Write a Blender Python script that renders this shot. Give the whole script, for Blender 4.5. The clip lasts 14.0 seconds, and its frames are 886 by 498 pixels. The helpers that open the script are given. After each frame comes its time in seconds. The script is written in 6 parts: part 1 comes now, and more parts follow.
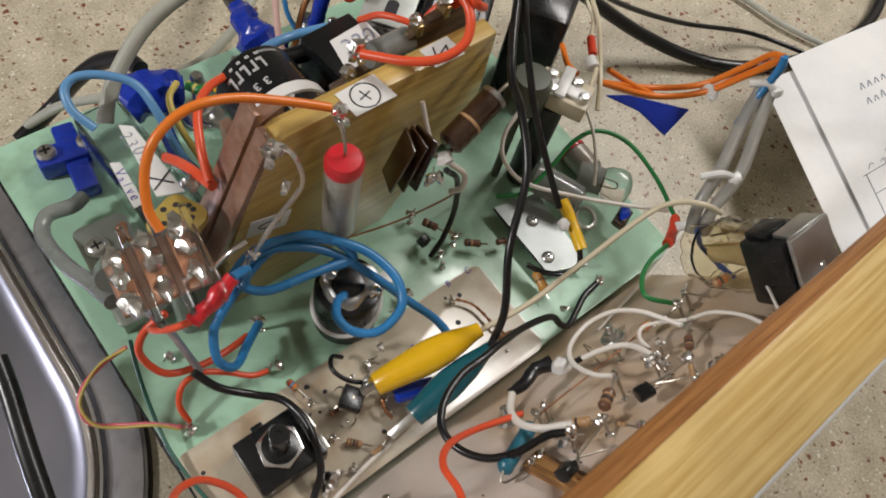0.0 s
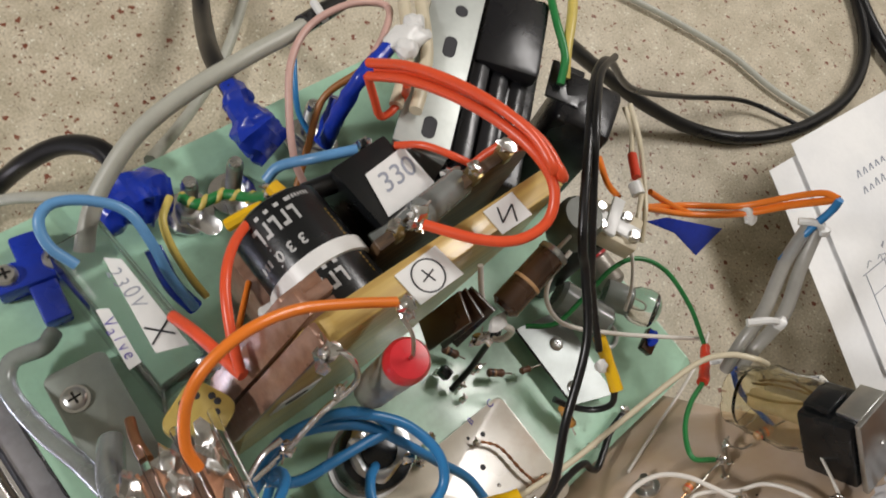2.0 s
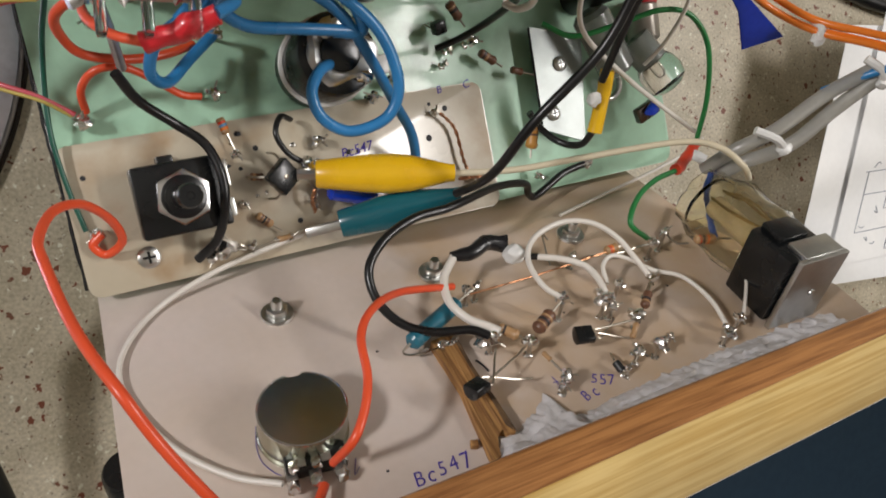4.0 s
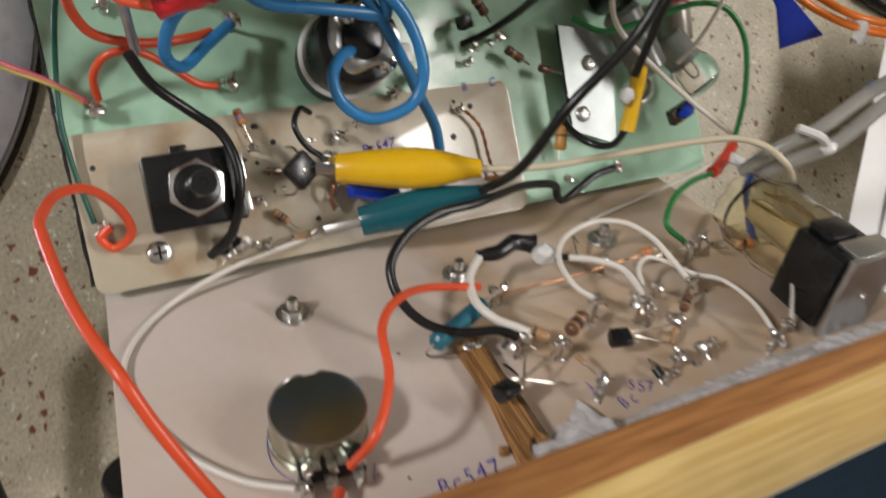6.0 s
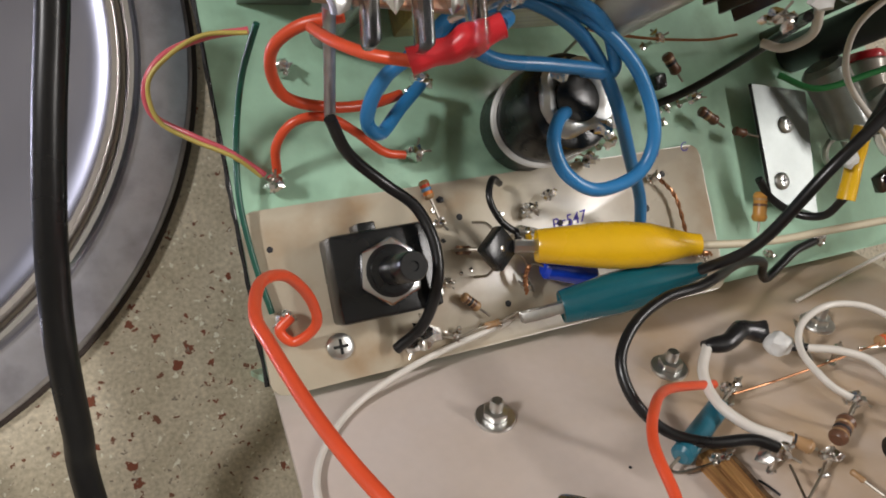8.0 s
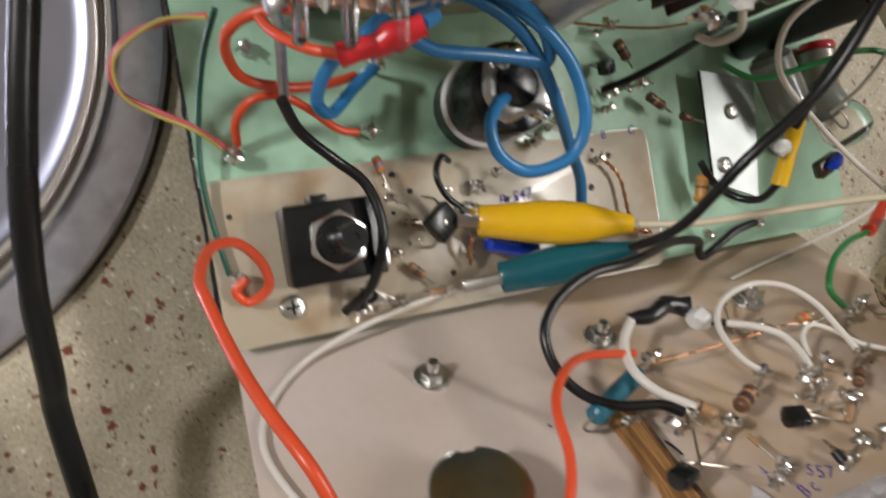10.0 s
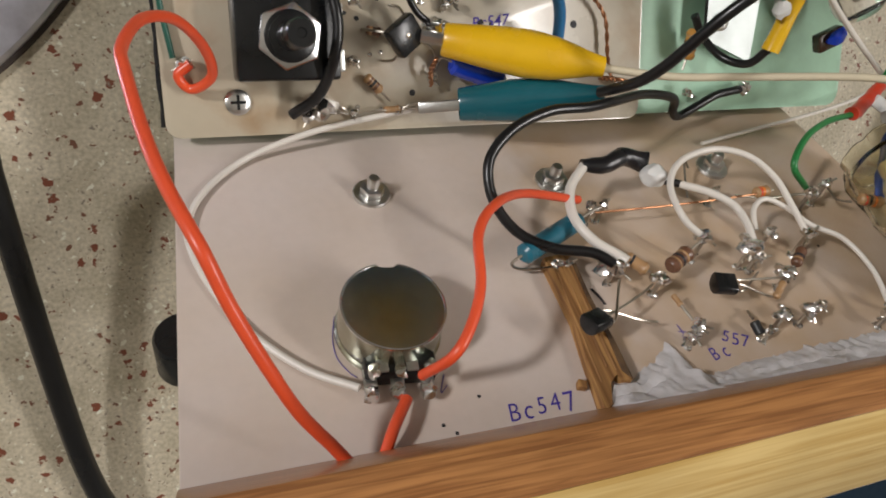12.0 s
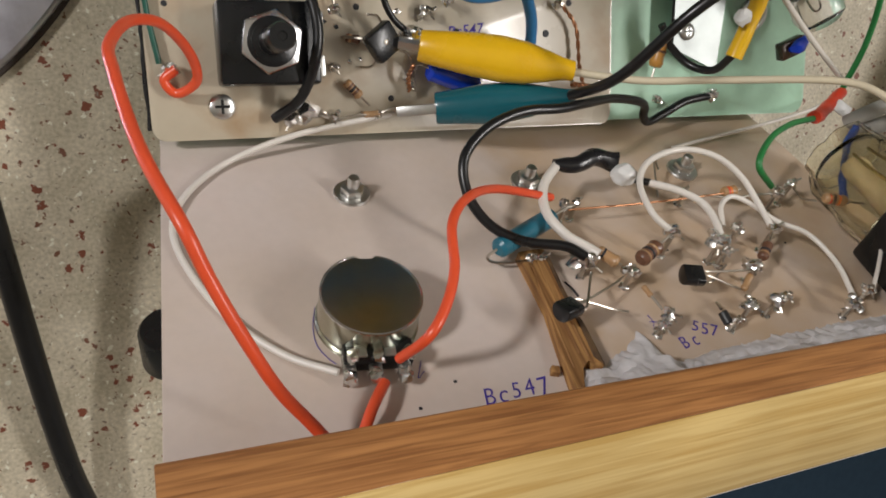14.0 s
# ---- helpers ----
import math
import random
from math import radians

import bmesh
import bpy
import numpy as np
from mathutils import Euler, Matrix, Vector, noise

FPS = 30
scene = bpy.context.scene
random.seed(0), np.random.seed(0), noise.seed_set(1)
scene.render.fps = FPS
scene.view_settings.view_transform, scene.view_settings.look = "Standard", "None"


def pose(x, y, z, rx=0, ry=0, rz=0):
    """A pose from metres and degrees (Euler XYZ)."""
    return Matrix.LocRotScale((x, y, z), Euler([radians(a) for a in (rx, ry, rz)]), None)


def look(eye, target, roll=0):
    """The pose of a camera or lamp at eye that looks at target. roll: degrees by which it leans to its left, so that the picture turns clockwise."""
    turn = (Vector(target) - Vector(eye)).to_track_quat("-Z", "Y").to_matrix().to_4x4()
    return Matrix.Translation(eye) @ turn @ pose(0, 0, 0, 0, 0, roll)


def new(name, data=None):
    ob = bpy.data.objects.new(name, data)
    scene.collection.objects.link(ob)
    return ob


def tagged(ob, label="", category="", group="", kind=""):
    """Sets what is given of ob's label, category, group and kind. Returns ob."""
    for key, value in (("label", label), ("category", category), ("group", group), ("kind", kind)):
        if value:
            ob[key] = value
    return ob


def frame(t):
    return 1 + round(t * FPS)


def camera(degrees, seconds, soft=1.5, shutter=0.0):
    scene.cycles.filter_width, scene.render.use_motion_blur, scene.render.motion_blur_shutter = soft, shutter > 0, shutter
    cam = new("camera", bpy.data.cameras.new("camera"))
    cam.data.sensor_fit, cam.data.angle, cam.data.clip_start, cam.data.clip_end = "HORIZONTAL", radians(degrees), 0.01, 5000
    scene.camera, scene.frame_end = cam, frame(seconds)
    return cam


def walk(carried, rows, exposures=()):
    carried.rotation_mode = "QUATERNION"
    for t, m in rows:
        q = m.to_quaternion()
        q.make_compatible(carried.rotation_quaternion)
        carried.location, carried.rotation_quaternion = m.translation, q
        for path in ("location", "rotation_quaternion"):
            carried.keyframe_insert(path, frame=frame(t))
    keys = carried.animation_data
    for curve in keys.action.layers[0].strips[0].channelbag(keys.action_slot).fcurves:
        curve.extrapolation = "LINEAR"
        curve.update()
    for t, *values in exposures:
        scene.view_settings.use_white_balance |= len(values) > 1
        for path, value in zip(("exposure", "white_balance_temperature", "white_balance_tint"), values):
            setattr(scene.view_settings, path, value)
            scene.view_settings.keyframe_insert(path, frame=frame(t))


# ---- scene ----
cam = camera(60.63, 14.0, soft=1.8, shutter=0.4)
ROWS = [
    (0, -0.0032, -0.0677, 0.2828, 28.39, -9.35, -38.24),
    (0.5, -0.0109, -0.0364, 0.2777, 27.30, -13.53, -40.14),
    (1, -0.0072, -0.0124, 0.2773, 26.12, -15.42, -40.11),
    (1.5, -0.0006, -0.0017, 0.2794, 25.56, -16.09, -40.58),
    (2, 0.0066, 0.0115, 0.2775, 24.74, -16.88, -39.95),
    (2.5, 0.0066, -0.0030, 0.2673, 15.01, -19.81, -30.62),
    (3, 0.0058, -0.0052, 0.2501, 4.60, -21.91, -19.41),
    (3.5, 0.0035, -0.0066, 0.2545, -1.44, -24.92, -13.37),
    (3.7, 0.0026, -0.0102, 0.2513, -2.78, -24.77, -12.49),
    (5.8, -0.0066, -0.0316, 0.2508, -1.36, -26.65, -10.63),
    (6, 0.0013, -0.0285, 0.2402, 0.21, -23.57, -11.60),
    (6.5, -0.0261, -0.0259, 0.2147, 5.77, -24.26, -12.84),
    (7, -0.0230, -0.0241, 0.2038, 6.99, -23.97, -13.99),
    (7.5, -0.0236, -0.0198, 0.1985, 5.80, -22.26, -12.85),
    (7.7, -0.0258, -0.0188, 0.1990, 5.60, -21.90, -12.27),
    (9.8, -0.0218, -0.0147, 0.2139, 3.43, -20.59, -11.01),
    (10, -0.0172, -0.0177, 0.2179, 1.82, -21.00, -9.98),
    (10.5, 0.0010, -0.0299, 0.2232, -5.42, -21.42, -6.47),
    (11, 0.0104, -0.0276, 0.2229, -9.20, -21.50, -4.51),
    (11.5, 0.0064, -0.0237, 0.2198, -10.98, -21.44, -3.09),
    (12, -0.0046, -0.0248, 0.2185, -12.88, -20.16, -1.18),
    (12.5, -0.0065, -0.0241, 0.2216, -12.97, -20.69, -0.59),
    (13, -0.0059, -0.0241, 0.2229, -12.59, -21.09, -0.75),
    (13.5, -0.0067, -0.0263, 0.2251, -12.21, -21.08, -0.89),
    (14, -0.0045, -0.0316, 0.2262, -10.28, -20.96, -1.69),
]
walk(cam, [(t, pose(x, y, z, rx, ry, rz)) for t, x, y, z, rx, ry, rz in ROWS])

# ---- world and lights ----
world = bpy.data.worlds.new("room_air")
scene.world = world
world.use_nodes = True
world.node_tree.nodes["Background"].inputs[0].default_value = (0.75, 0.85, 1.0, 1)
world.node_tree.nodes["Background"].inputs[1].default_value = 0.04
scene.view_settings.exposure = 0.0


def area_lamp(name, eye, target, sx, sy, watts, colour):
    lamp = bpy.data.lights.new(name, "AREA")
    lamp.shape, lamp.size, lamp.size_y, lamp.energy, lamp.color = "RECTANGLE", sx, sy, watts, colour
    ob = new(name, lamp)
    ob.matrix_world = look(eye, target)
    return ob


area_lamp("tube_lamp_east", (1.2, -0.02, 1.45), (0, 0, 0), 0.95, 0.14, 19, (1.0, 0.955, 0.925))
area_lamp("tube_lamp_west", (-1.42, 0.62, 1.12), (0, 0, 0), 0.22, 0.14, 20.5, (1.0, 0.97, 0.965))

# ---- materials ----


def mat(name, base, rough=0.5, metal=0.0, vary=0.12, scale=400.0, bump=0.0, bump_scale=900.0, second=None, second_scale=60.0, clear=0.0, patch=(0.35, 0.7)):
    """A surface with grain at two scales: base mixed to a darker tone and to a second colour, with fine relief."""
    m = bpy.data.materials.new(name)
    m.use_nodes = True
    nt = m.node_tree
    b = nt.nodes["Principled BSDF"]
    tc = nt.nodes.new("ShaderNodeTexCoord")
    fine = nt.nodes.new("ShaderNodeTexNoise")
    fine.inputs["Scale"].default_value = scale
    fine.inputs["Detail"].default_value = 3
    nt.links.new(tc.outputs["Object"], fine.inputs["Vector"])
    wide = nt.nodes.new("ShaderNodeTexNoise")
    wide.inputs["Scale"].default_value = second_scale
    wide.inputs["Detail"].default_value = 4
    nt.links.new(tc.outputs["Object"], wide.inputs["Vector"])
    ramp = nt.nodes.new("ShaderNodeMapRange")
    ramp.inputs["From Min"].default_value, ramp.inputs["From Max"].default_value = patch
    nt.links.new(wide.outputs["Fac"], ramp.inputs["Value"])
    mix1 = nt.nodes.new("ShaderNodeMixRGB")
    mix1.inputs[1].default_value = (*base, 1)
    sec = second or tuple(c * (1 - vary) for c in base)
    mix1.inputs[2].default_value = (*sec, 1)
    nt.links.new(ramp.outputs["Result"], mix1.inputs[0])
    mix2 = nt.nodes.new("ShaderNodeMixRGB")
    mix2.blend_type = "MULTIPLY"
    grey = nt.nodes.new("ShaderNodeMapRange")
    grey.inputs["To Min"].default_value, grey.inputs["To Max"].default_value = 1 - vary, 1 + vary
    nt.links.new(fine.outputs["Fac"], grey.inputs["Value"])
    mix2.inputs[0].default_value = 1
    nt.links.new(mix1.outputs[0], mix2.inputs[1])
    nt.links.new(grey.outputs["Result"], mix2.inputs[2])
    nt.links.new(mix2.outputs[0], b.inputs["Base Color"])
    rr = nt.nodes.new("ShaderNodeMapRange")
    rr.inputs["To Min"].default_value, rr.inputs["To Max"].default_value = max(rough - 0.1, 0.02), min(rough + 0.1, 1)
    nt.links.new(wide.outputs["Fac"], rr.inputs["Value"])
    nt.links.new(rr.outputs["Result"], b.inputs["Roughness"])
    b.inputs["Metallic"].default_value = metal
    b.inputs["Coat Weight"].default_value = clear
    b.inputs["Coat Roughness"].default_value = 0.12
    if bump:
        bn = nt.nodes.new("ShaderNodeTexNoise")
        bn.inputs["Scale"].default_value = bump_scale
        nt.links.new(tc.outputs["Object"], bn.inputs["Vector"])
        bp = nt.nodes.new("ShaderNodeBump")
        bp.inputs["Strength"].default_value = bump
        bp.inputs["Distance"].default_value = 0.0004
        nt.links.new(bn.outputs["Fac"], bp.inputs["Height"])
        nt.links.new(bp.outputs["Normal"], b.inputs["Normal"])
    return m


def wood(name, light, dark, along, rings=260.0, rough=0.45, clear=0.25):
    """Wood with grain lines running along one local axis (0, 1 or 2)."""
    m = bpy.data.materials.new(name)
    m.use_nodes = True
    nt = m.node_tree
    b = nt.nodes["Principled BSDF"]
    tc = nt.nodes.new("ShaderNodeTexCoord")
    mp = nt.nodes.new("ShaderNodeMapping")
    stretch = [1.0, 1.0, 1.0]
    stretch[along] = 0.035
    mp.inputs["Scale"].default_value = stretch
    nt.links.new(tc.outputs["Object"], mp.inputs["Vector"])
    grain = nt.nodes.new("ShaderNodeTexNoise")
    grain.inputs["Scale"].default_value = rings
    grain.inputs["Detail"].default_value = 5
    grain.inputs["Distortion"].default_value = 0.6
    nt.links.new(mp.outputs["Vector"], grain.inputs["Vector"])
    ramp = nt.nodes.new("ShaderNodeValToRGB")
    ramp.color_ramp.elements[0].position, ramp.color_ramp.elements[1].position = 0.36, 0.62
    ramp.color_ramp.elements[0].color, ramp.color_ramp.elements[1].color = (*dark, 1), (*light, 1)
    nt.links.new(grain.outputs["Fac"], ramp.inputs["Fac"])
    stain = nt.nodes.new("ShaderNodeTexNoise")
    stain.inputs["Scale"].default_value = 35
    nt.links.new(tc.outputs["Object"], stain.inputs["Vector"])
    grey = nt.nodes.new("ShaderNodeMapRange")
    grey.inputs["To Min"].default_value, grey.inputs["To Max"].default_value = 0.8, 1.2
    nt.links.new(stain.outputs["Fac"], grey.inputs["Value"])
    mul = nt.nodes.new("ShaderNodeMixRGB")
    mul.blend_type = "MULTIPLY"
    mul.inputs[0].default_value = 1
    nt.links.new(ramp.outputs["Color"], mul.inputs[1])
    nt.links.new(grey.outputs["Result"], mul.inputs[2])
    nt.links.new(mul.outputs[0], b.inputs["Base Color"])
    b.inputs["Roughness"].default_value = rough
    b.inputs["Coat Weight"].default_value = clear
    b.inputs["Coat Roughness"].default_value = 0.2
    bp = nt.nodes.new("ShaderNodeBump")
    bp.inputs["Strength"].default_value, bp.inputs["Distance"].default_value = 0.25, 0.0003
    nt.links.new(grain.outputs["Fac"], bp.inputs["Height"])
    nt.links.new(bp.outputs["Normal"], b.inputs["Normal"])
    return m


def speckled(name):
    """Worktop laminate: buff ground, cloudy mottling and scattered rust-red flecks of two sizes."""
    m = bpy.data.materials.new(name)
    m.use_nodes = True
    nt = m.node_tree
    b = nt.nodes["Principled BSDF"]
    tc = nt.nodes.new("ShaderNodeTexCoord")
    cloud = nt.nodes.new("ShaderNodeTexNoise")
    cloud.inputs["Scale"].default_value, cloud.inputs["Detail"].default_value = 70, 6
    nt.links.new(tc.outputs["Object"], cloud.inputs["Vector"])
    ramp = nt.nodes.new("ShaderNodeValToRGB")
    ramp.color_ramp.elements[0].position, ramp.color_ramp.elements[1].position = 0.3, 0.7
    ramp.color_ramp.elements[0].color, ramp.color_ramp.elements[1].color = (0.41, 0.36, 0.26, 1), (0.585, 0.52, 0.4, 1)
    nt.links.new(cloud.outputs["Fac"], ramp.inputs["Fac"])
    warp = nt.nodes.new("ShaderNodeTexNoise")
    warp.inputs["Scale"].default_value, warp.inputs["Detail"].default_value = 700, 2
    nt.links.new(tc.outputs["Object"], warp.inputs["Vector"])
    add = nt.nodes.new("ShaderNodeMixRGB")
    add.blend_type = "LINEAR_LIGHT"
    add.inputs[0].default_value = 0.0016
    nt.links.new(tc.outputs["Object"], add.inputs[1])
    nt.links.new(warp.outputs["Color"], add.inputs[2])
    grit = nt.nodes.new("ShaderNodeTexNoise")
    grit.inputs["Scale"].default_value, grit.inputs["Detail"].default_value = 900, 4
    nt.links.new(tc.outputs["Object"], grit.inputs["Vector"])
    tone = nt.nodes.new("ShaderNodeMapRange")
    tone.inputs["From Min"].default_value, tone.inputs["From Max"].default_value = 0.3, 0.7
    tone.inputs["To Min"].default_value, tone.inputs["To Max"].default_value = 0.78, 1.2
    nt.links.new(grit.outputs["Fac"], tone.inputs["Value"])
    grain = nt.nodes.new("ShaderNodeMixRGB")
    grain.blend_type = "MULTIPLY"
    grain.inputs[0].default_value = 1
    nt.links.new(ramp.outputs["Color"], grain.inputs[1])
    nt.links.new(tone.outputs["Result"], grain.inputs[2])
    last = grain.outputs[0]
    for scale, edge, share, colour in ((235, 0.185, 0.55, (0.19, 0.06, 0.033)), (480, 0.2, 0.4, (0.17, 0.075, 0.045)), (620, 0.24, 0.3, (0.7, 0.68, 0.56)), (760, 0.2, 0.35, (0.24, 0.2, 0.16))):
        cell = nt.nodes.new("ShaderNodeTexVoronoi")
        cell.inputs["Scale"].default_value = scale
        nt.links.new(add.outputs[0], cell.inputs["Vector"])
        sep = nt.nodes.new("ShaderNodeSeparateColor")
        nt.links.new(cell.outputs["Color"], sep.inputs[0])
        size = nt.nodes.new("ShaderNodeMath")
        size.operation = "MULTIPLY"
        size.inputs[1].default_value = edge * 1.7
        nt.links.new(sep.outputs[1], size.inputs[0])
        near = nt.nodes.new("ShaderNodeMath")
        near.operation = "LESS_THAN"
        nt.links.new(cell.outputs["Distance"], near.inputs[0])
        nt.links.new(size.outputs[0], near.inputs[1])
        pick = nt.nodes.new("ShaderNodeMath")
        pick.operation = "LESS_THAN"
        nt.links.new(sep.outputs[0], pick.inputs[0])
        pick.inputs[1].default_value = share
        both = nt.nodes.new("ShaderNodeMath")
        both.operation = "MULTIPLY"
        nt.links.new(near.outputs[0], both.inputs[0])
        nt.links.new(pick.outputs[0], both.inputs[1])
        mix = nt.nodes.new("ShaderNodeMixRGB")
        nt.links.new(both.outputs[0], mix.inputs[0])
        nt.links.new(last, mix.inputs[1])
        mix.inputs[2].default_value = (*colour, 1)
        last = mix.outputs[0]
    nt.links.new(last, b.inputs["Base Color"])
    b.inputs["Roughness"].default_value = 0.38
    return m


def glassy(name, colour, rough=0.08, ior=1.45):
    m = bpy.data.materials.new(name)
    m.use_nodes = True
    b = m.node_tree.nodes["Principled BSDF"]
    b.inputs["Base Color"].default_value = (*colour, 1)
    b.inputs["Roughness"].default_value = rough
    b.inputs["Transmission Weight"].default_value = 1
    b.inputs["IOR"].default_value = ior
    return m


WORKTOP = speckled("speckled_laminate")
GREEN = mat("mint_green_paint", (0.37, 0.6, 0.44), 0.36, vary=0.08, second=(0.2, 0.31, 0.2), second_scale=46, bump=0.12, clear=0.35, patch=(0.52, 0.74))
CREAM = mat("cream_plate", (0.5, 0.44, 0.33), 0.3, vary=0.05, second=(0.36, 0.24, 0.13), second_scale=75, bump=0.05, clear=1.0, patch=(0.52, 0.76))
CREAM.node_tree.nodes["Principled BSDF"].inputs["Coat Roughness"].default_value = 0.3
CREAM.node_tree.nodes["Principled BSDF"].inputs["Coat IOR"].default_value = 1.95
PANEL_MAT = mat("beige_panel", (0.63, 0.55, 0.505), 0.36, vary=0.05, second=(0.58, 0.48, 0.4), second_scale=22, bump=0.05, clear=0.25)


def flux_stain(material, colour, x0, x1, share):
    """Brownish soldering-flux stain spread in clouds over one end of a sheet, past x0 metres along it."""
    nt = material.node_tree
    b = nt.nodes["Principled BSDF"]
    source = b.inputs["Base Color"].links[0].from_socket
    tc = nt.nodes.new("ShaderNodeTexCoord")
    sep = nt.nodes.new("ShaderNodeSeparateXYZ")
    nt.links.new(tc.outputs["Object"], sep.inputs[0])
    cloud = nt.nodes.new("ShaderNodeTexNoise")
    cloud.inputs["Scale"].default_value, cloud.inputs["Detail"].default_value = 55, 5
    nt.links.new(tc.outputs["Object"], cloud.inputs["Vector"])
    wave = nt.nodes.new("ShaderNodeMath")
    wave.operation = "MULTIPLY_ADD"
    wave.inputs[1].default_value = 0.05
    nt.links.new(cloud.outputs["Fac"], wave.inputs[0])
    nt.links.new(sep.outputs[0], wave.inputs[2])
    edge = nt.nodes.new("ShaderNodeMapRange")
    edge.interpolation_type = "SMOOTHSTEP"
    edge.inputs["From Min"].default_value, edge.inputs["From Max"].default_value = x0 + 0.025, x1 + 0.025
    edge.inputs["To Max"].default_value = share
    nt.links.new(wave.outputs[0], edge.inputs["Value"])
    spots = nt.nodes.new("ShaderNodeMapRange")
    spots.inputs["From Min"].default_value, spots.inputs["From Max"].default_value = 0.3, 0.6
    spots.inputs["To Min"].default_value = 0.35
    nt.links.new(cloud.outputs["Fac"], spots.inputs["Value"])
    both = nt.nodes.new("ShaderNodeMath")
    both.operation = "MULTIPLY"
    nt.links.new(edge.outputs["Result"], both.inputs[0])
    nt.links.new(spots.outputs["Result"], both.inputs[1])
    mix = nt.nodes.new("ShaderNodeMixRGB")
    mix.inputs[2].default_value = (*colour, 1)
    nt.links.new(both.outputs[0], mix.inputs[0])
    nt.links.new(source, mix.inputs[1])
    nt.links.new(mix.outputs[0], b.inputs["Base Color"])


flux_stain(PANEL_MAT, (0.5, 0.345, 0.2), 0.002, 0.03, 0.75)
OCHRE = wood("ochre_fibreboard", (0.58, 0.41, 0.12), (0.42, 0.27, 0.075), 0, 420, 0.34, 0.5)
BROWN_WOOD = wood("stained_wood", (0.44, 0.2, 0.065), (0.24, 0.095, 0.028), 2, 1300, 0.42, 0.35)
PINE = wood("varnished_pine", (0.74, 0.54, 0.22), (0.58, 0.37, 0.115), 2, 700, 0.34, 0.5)
WORNPINE = wood("bare_worn_pine", (0.86, 0.76, 0.52), (0.7, 0.52, 0.24), 2, 1100, 0.6, 0.0)
STICK_WOOD = wood("rough_wood", (0.46, 0.25, 0.085), (0.22, 0.1, 0.032), 1, 760, 0.7, 0.0)
DARKWOOD = wood("dark_wood", (0.13, 0.075, 0.035), (0.05, 0.028, 0.016), 0, 420, 0.6, 0.1)
STEEL = mat("stainless_steel", (0.62, 0.62, 0.7), 0.36, 1.0, vary=0.16, scale=250, bump=0.1, second=(0.45, 0.44, 0.5), second_scale=110, patch=(0.5, 0.72))
SEALANT = mat("grimy_sealant", (0.05, 0.035, 0.028), 0.6, vary=0.3, bump=0.4)
BEADSTEEL = mat("dull_steel", (0.5, 0.46, 0.42), 0.36, 1.0, vary=0.1)
DRAINSTEEL = mat("smooth_steel", (0.56, 0.58, 0.74), 0.22, 1.0, vary=0.06, scale=120, second=(0.4, 0.41, 0.52), second_scale=30)
POLISHED = mat("polished_steel", (0.78, 0.78, 0.8), 0.16, 1.0, vary=0.05)
ZINC = mat("zinc_plating", (0.72, 0.72, 0.7), 0.3, 1.0, vary=0.15, bump=0.1)
CANSTEEL = mat("can_steel", (0.5, 0.49, 0.38), 0.2, 1.0, vary=0.14, second=(0.36, 0.4, 0.34), second_scale=70)
ALU = mat("aluminium_sheet", (0.6, 0.61, 0.6), 0.4, 1.0, vary=0.1, bump=0.08)
GREYTAB = mat("grey_sheet_metal", (0.34, 0.37, 0.33), 0.45, 0.7, vary=0.08, bump=0.05)
SOLDER = mat("solder", (0.82, 0.81, 0.79), 0.24, 1.0, vary=0.15, bump=0.35, bump_scale=500)
LEAD = mat("tinned_lead", (0.5, 0.46, 0.4), 0.3, 1.0, vary=0.15)
COPPER = mat("copper_foil", (0.46, 0.23, 0.12), 0.35, 0.9, vary=0.2, second=(0.35, 0.16, 0.08))
DULLCOPPER = mat("dull_tinned_copper", (0.5, 0.25, 0.145), 0.42, 0.45, vary=0.25, second=(0.6, 0.53, 0.48), second_scale=160, bump=0.3, patch=(0.55, 0.8))
BOARD_COPPER = mat("tarnished_board", (0.25, 0.125, 0.075), 0.32, 0.3, vary=0.35, second=(0.38, 0.24, 0.18), second_scale=120, clear=0.35, bump=0.3)
GOLDTAG = mat("tarnished_brass", (0.45, 0.33, 0.15), 0.35, 0.9, vary=0.3)
PHENOLIC = mat("phenolic_yellow", (0.45, 0.33, 0.08), 0.4, vary=0.2, clear=0.2)
BLACK = mat("black_plastic", (0.008, 0.009, 0.01), 0.28, vary=0.3, bump=0.08)
BLACKTAPE = mat("black_tape", (0.012, 0.012, 0.014), 0.28, vary=0.3, bump=0.5, bump_scale=130)
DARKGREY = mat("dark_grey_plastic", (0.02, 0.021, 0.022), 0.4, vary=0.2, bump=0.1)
CABLEBLACK = mat("black_cable", (0.008, 0.008, 0.009), 0.3, vary=0.3)
CABLEGREY = mat("grey_cable", (0.42, 0.42, 0.36), 0.42, vary=0.1)
RED = mat("red_insulation", (0.72, 0.06, 0.025), 0.32, vary=0.08, second=(0.6, 0.05, 0.02))
RED2 = mat("orange_red_insulation", (0.76, 0.09, 0.03), 0.32, vary=0.08)
ORANGE = mat("orange_insulation", (0.8, 0.2, 0.02), 0.32, vary=0.08)
BLUE = mat("blue_insulation", (0.03, 0.2, 0.46), 0.3, vary=0.1)
DEEPBLUE = mat("deep_blue_tape", (0.012, 0.04, 0.4), 0.26, vary=0.2, bump=0.4, bump_scale=140)
LIGHTBLUE = mat("light_blue_insulation", (0.12, 0.3, 0.55), 0.35, vary=0.1)
WHITE = mat("white_insulation", (0.72, 0.68, 0.62), 0.35, vary=0.06)
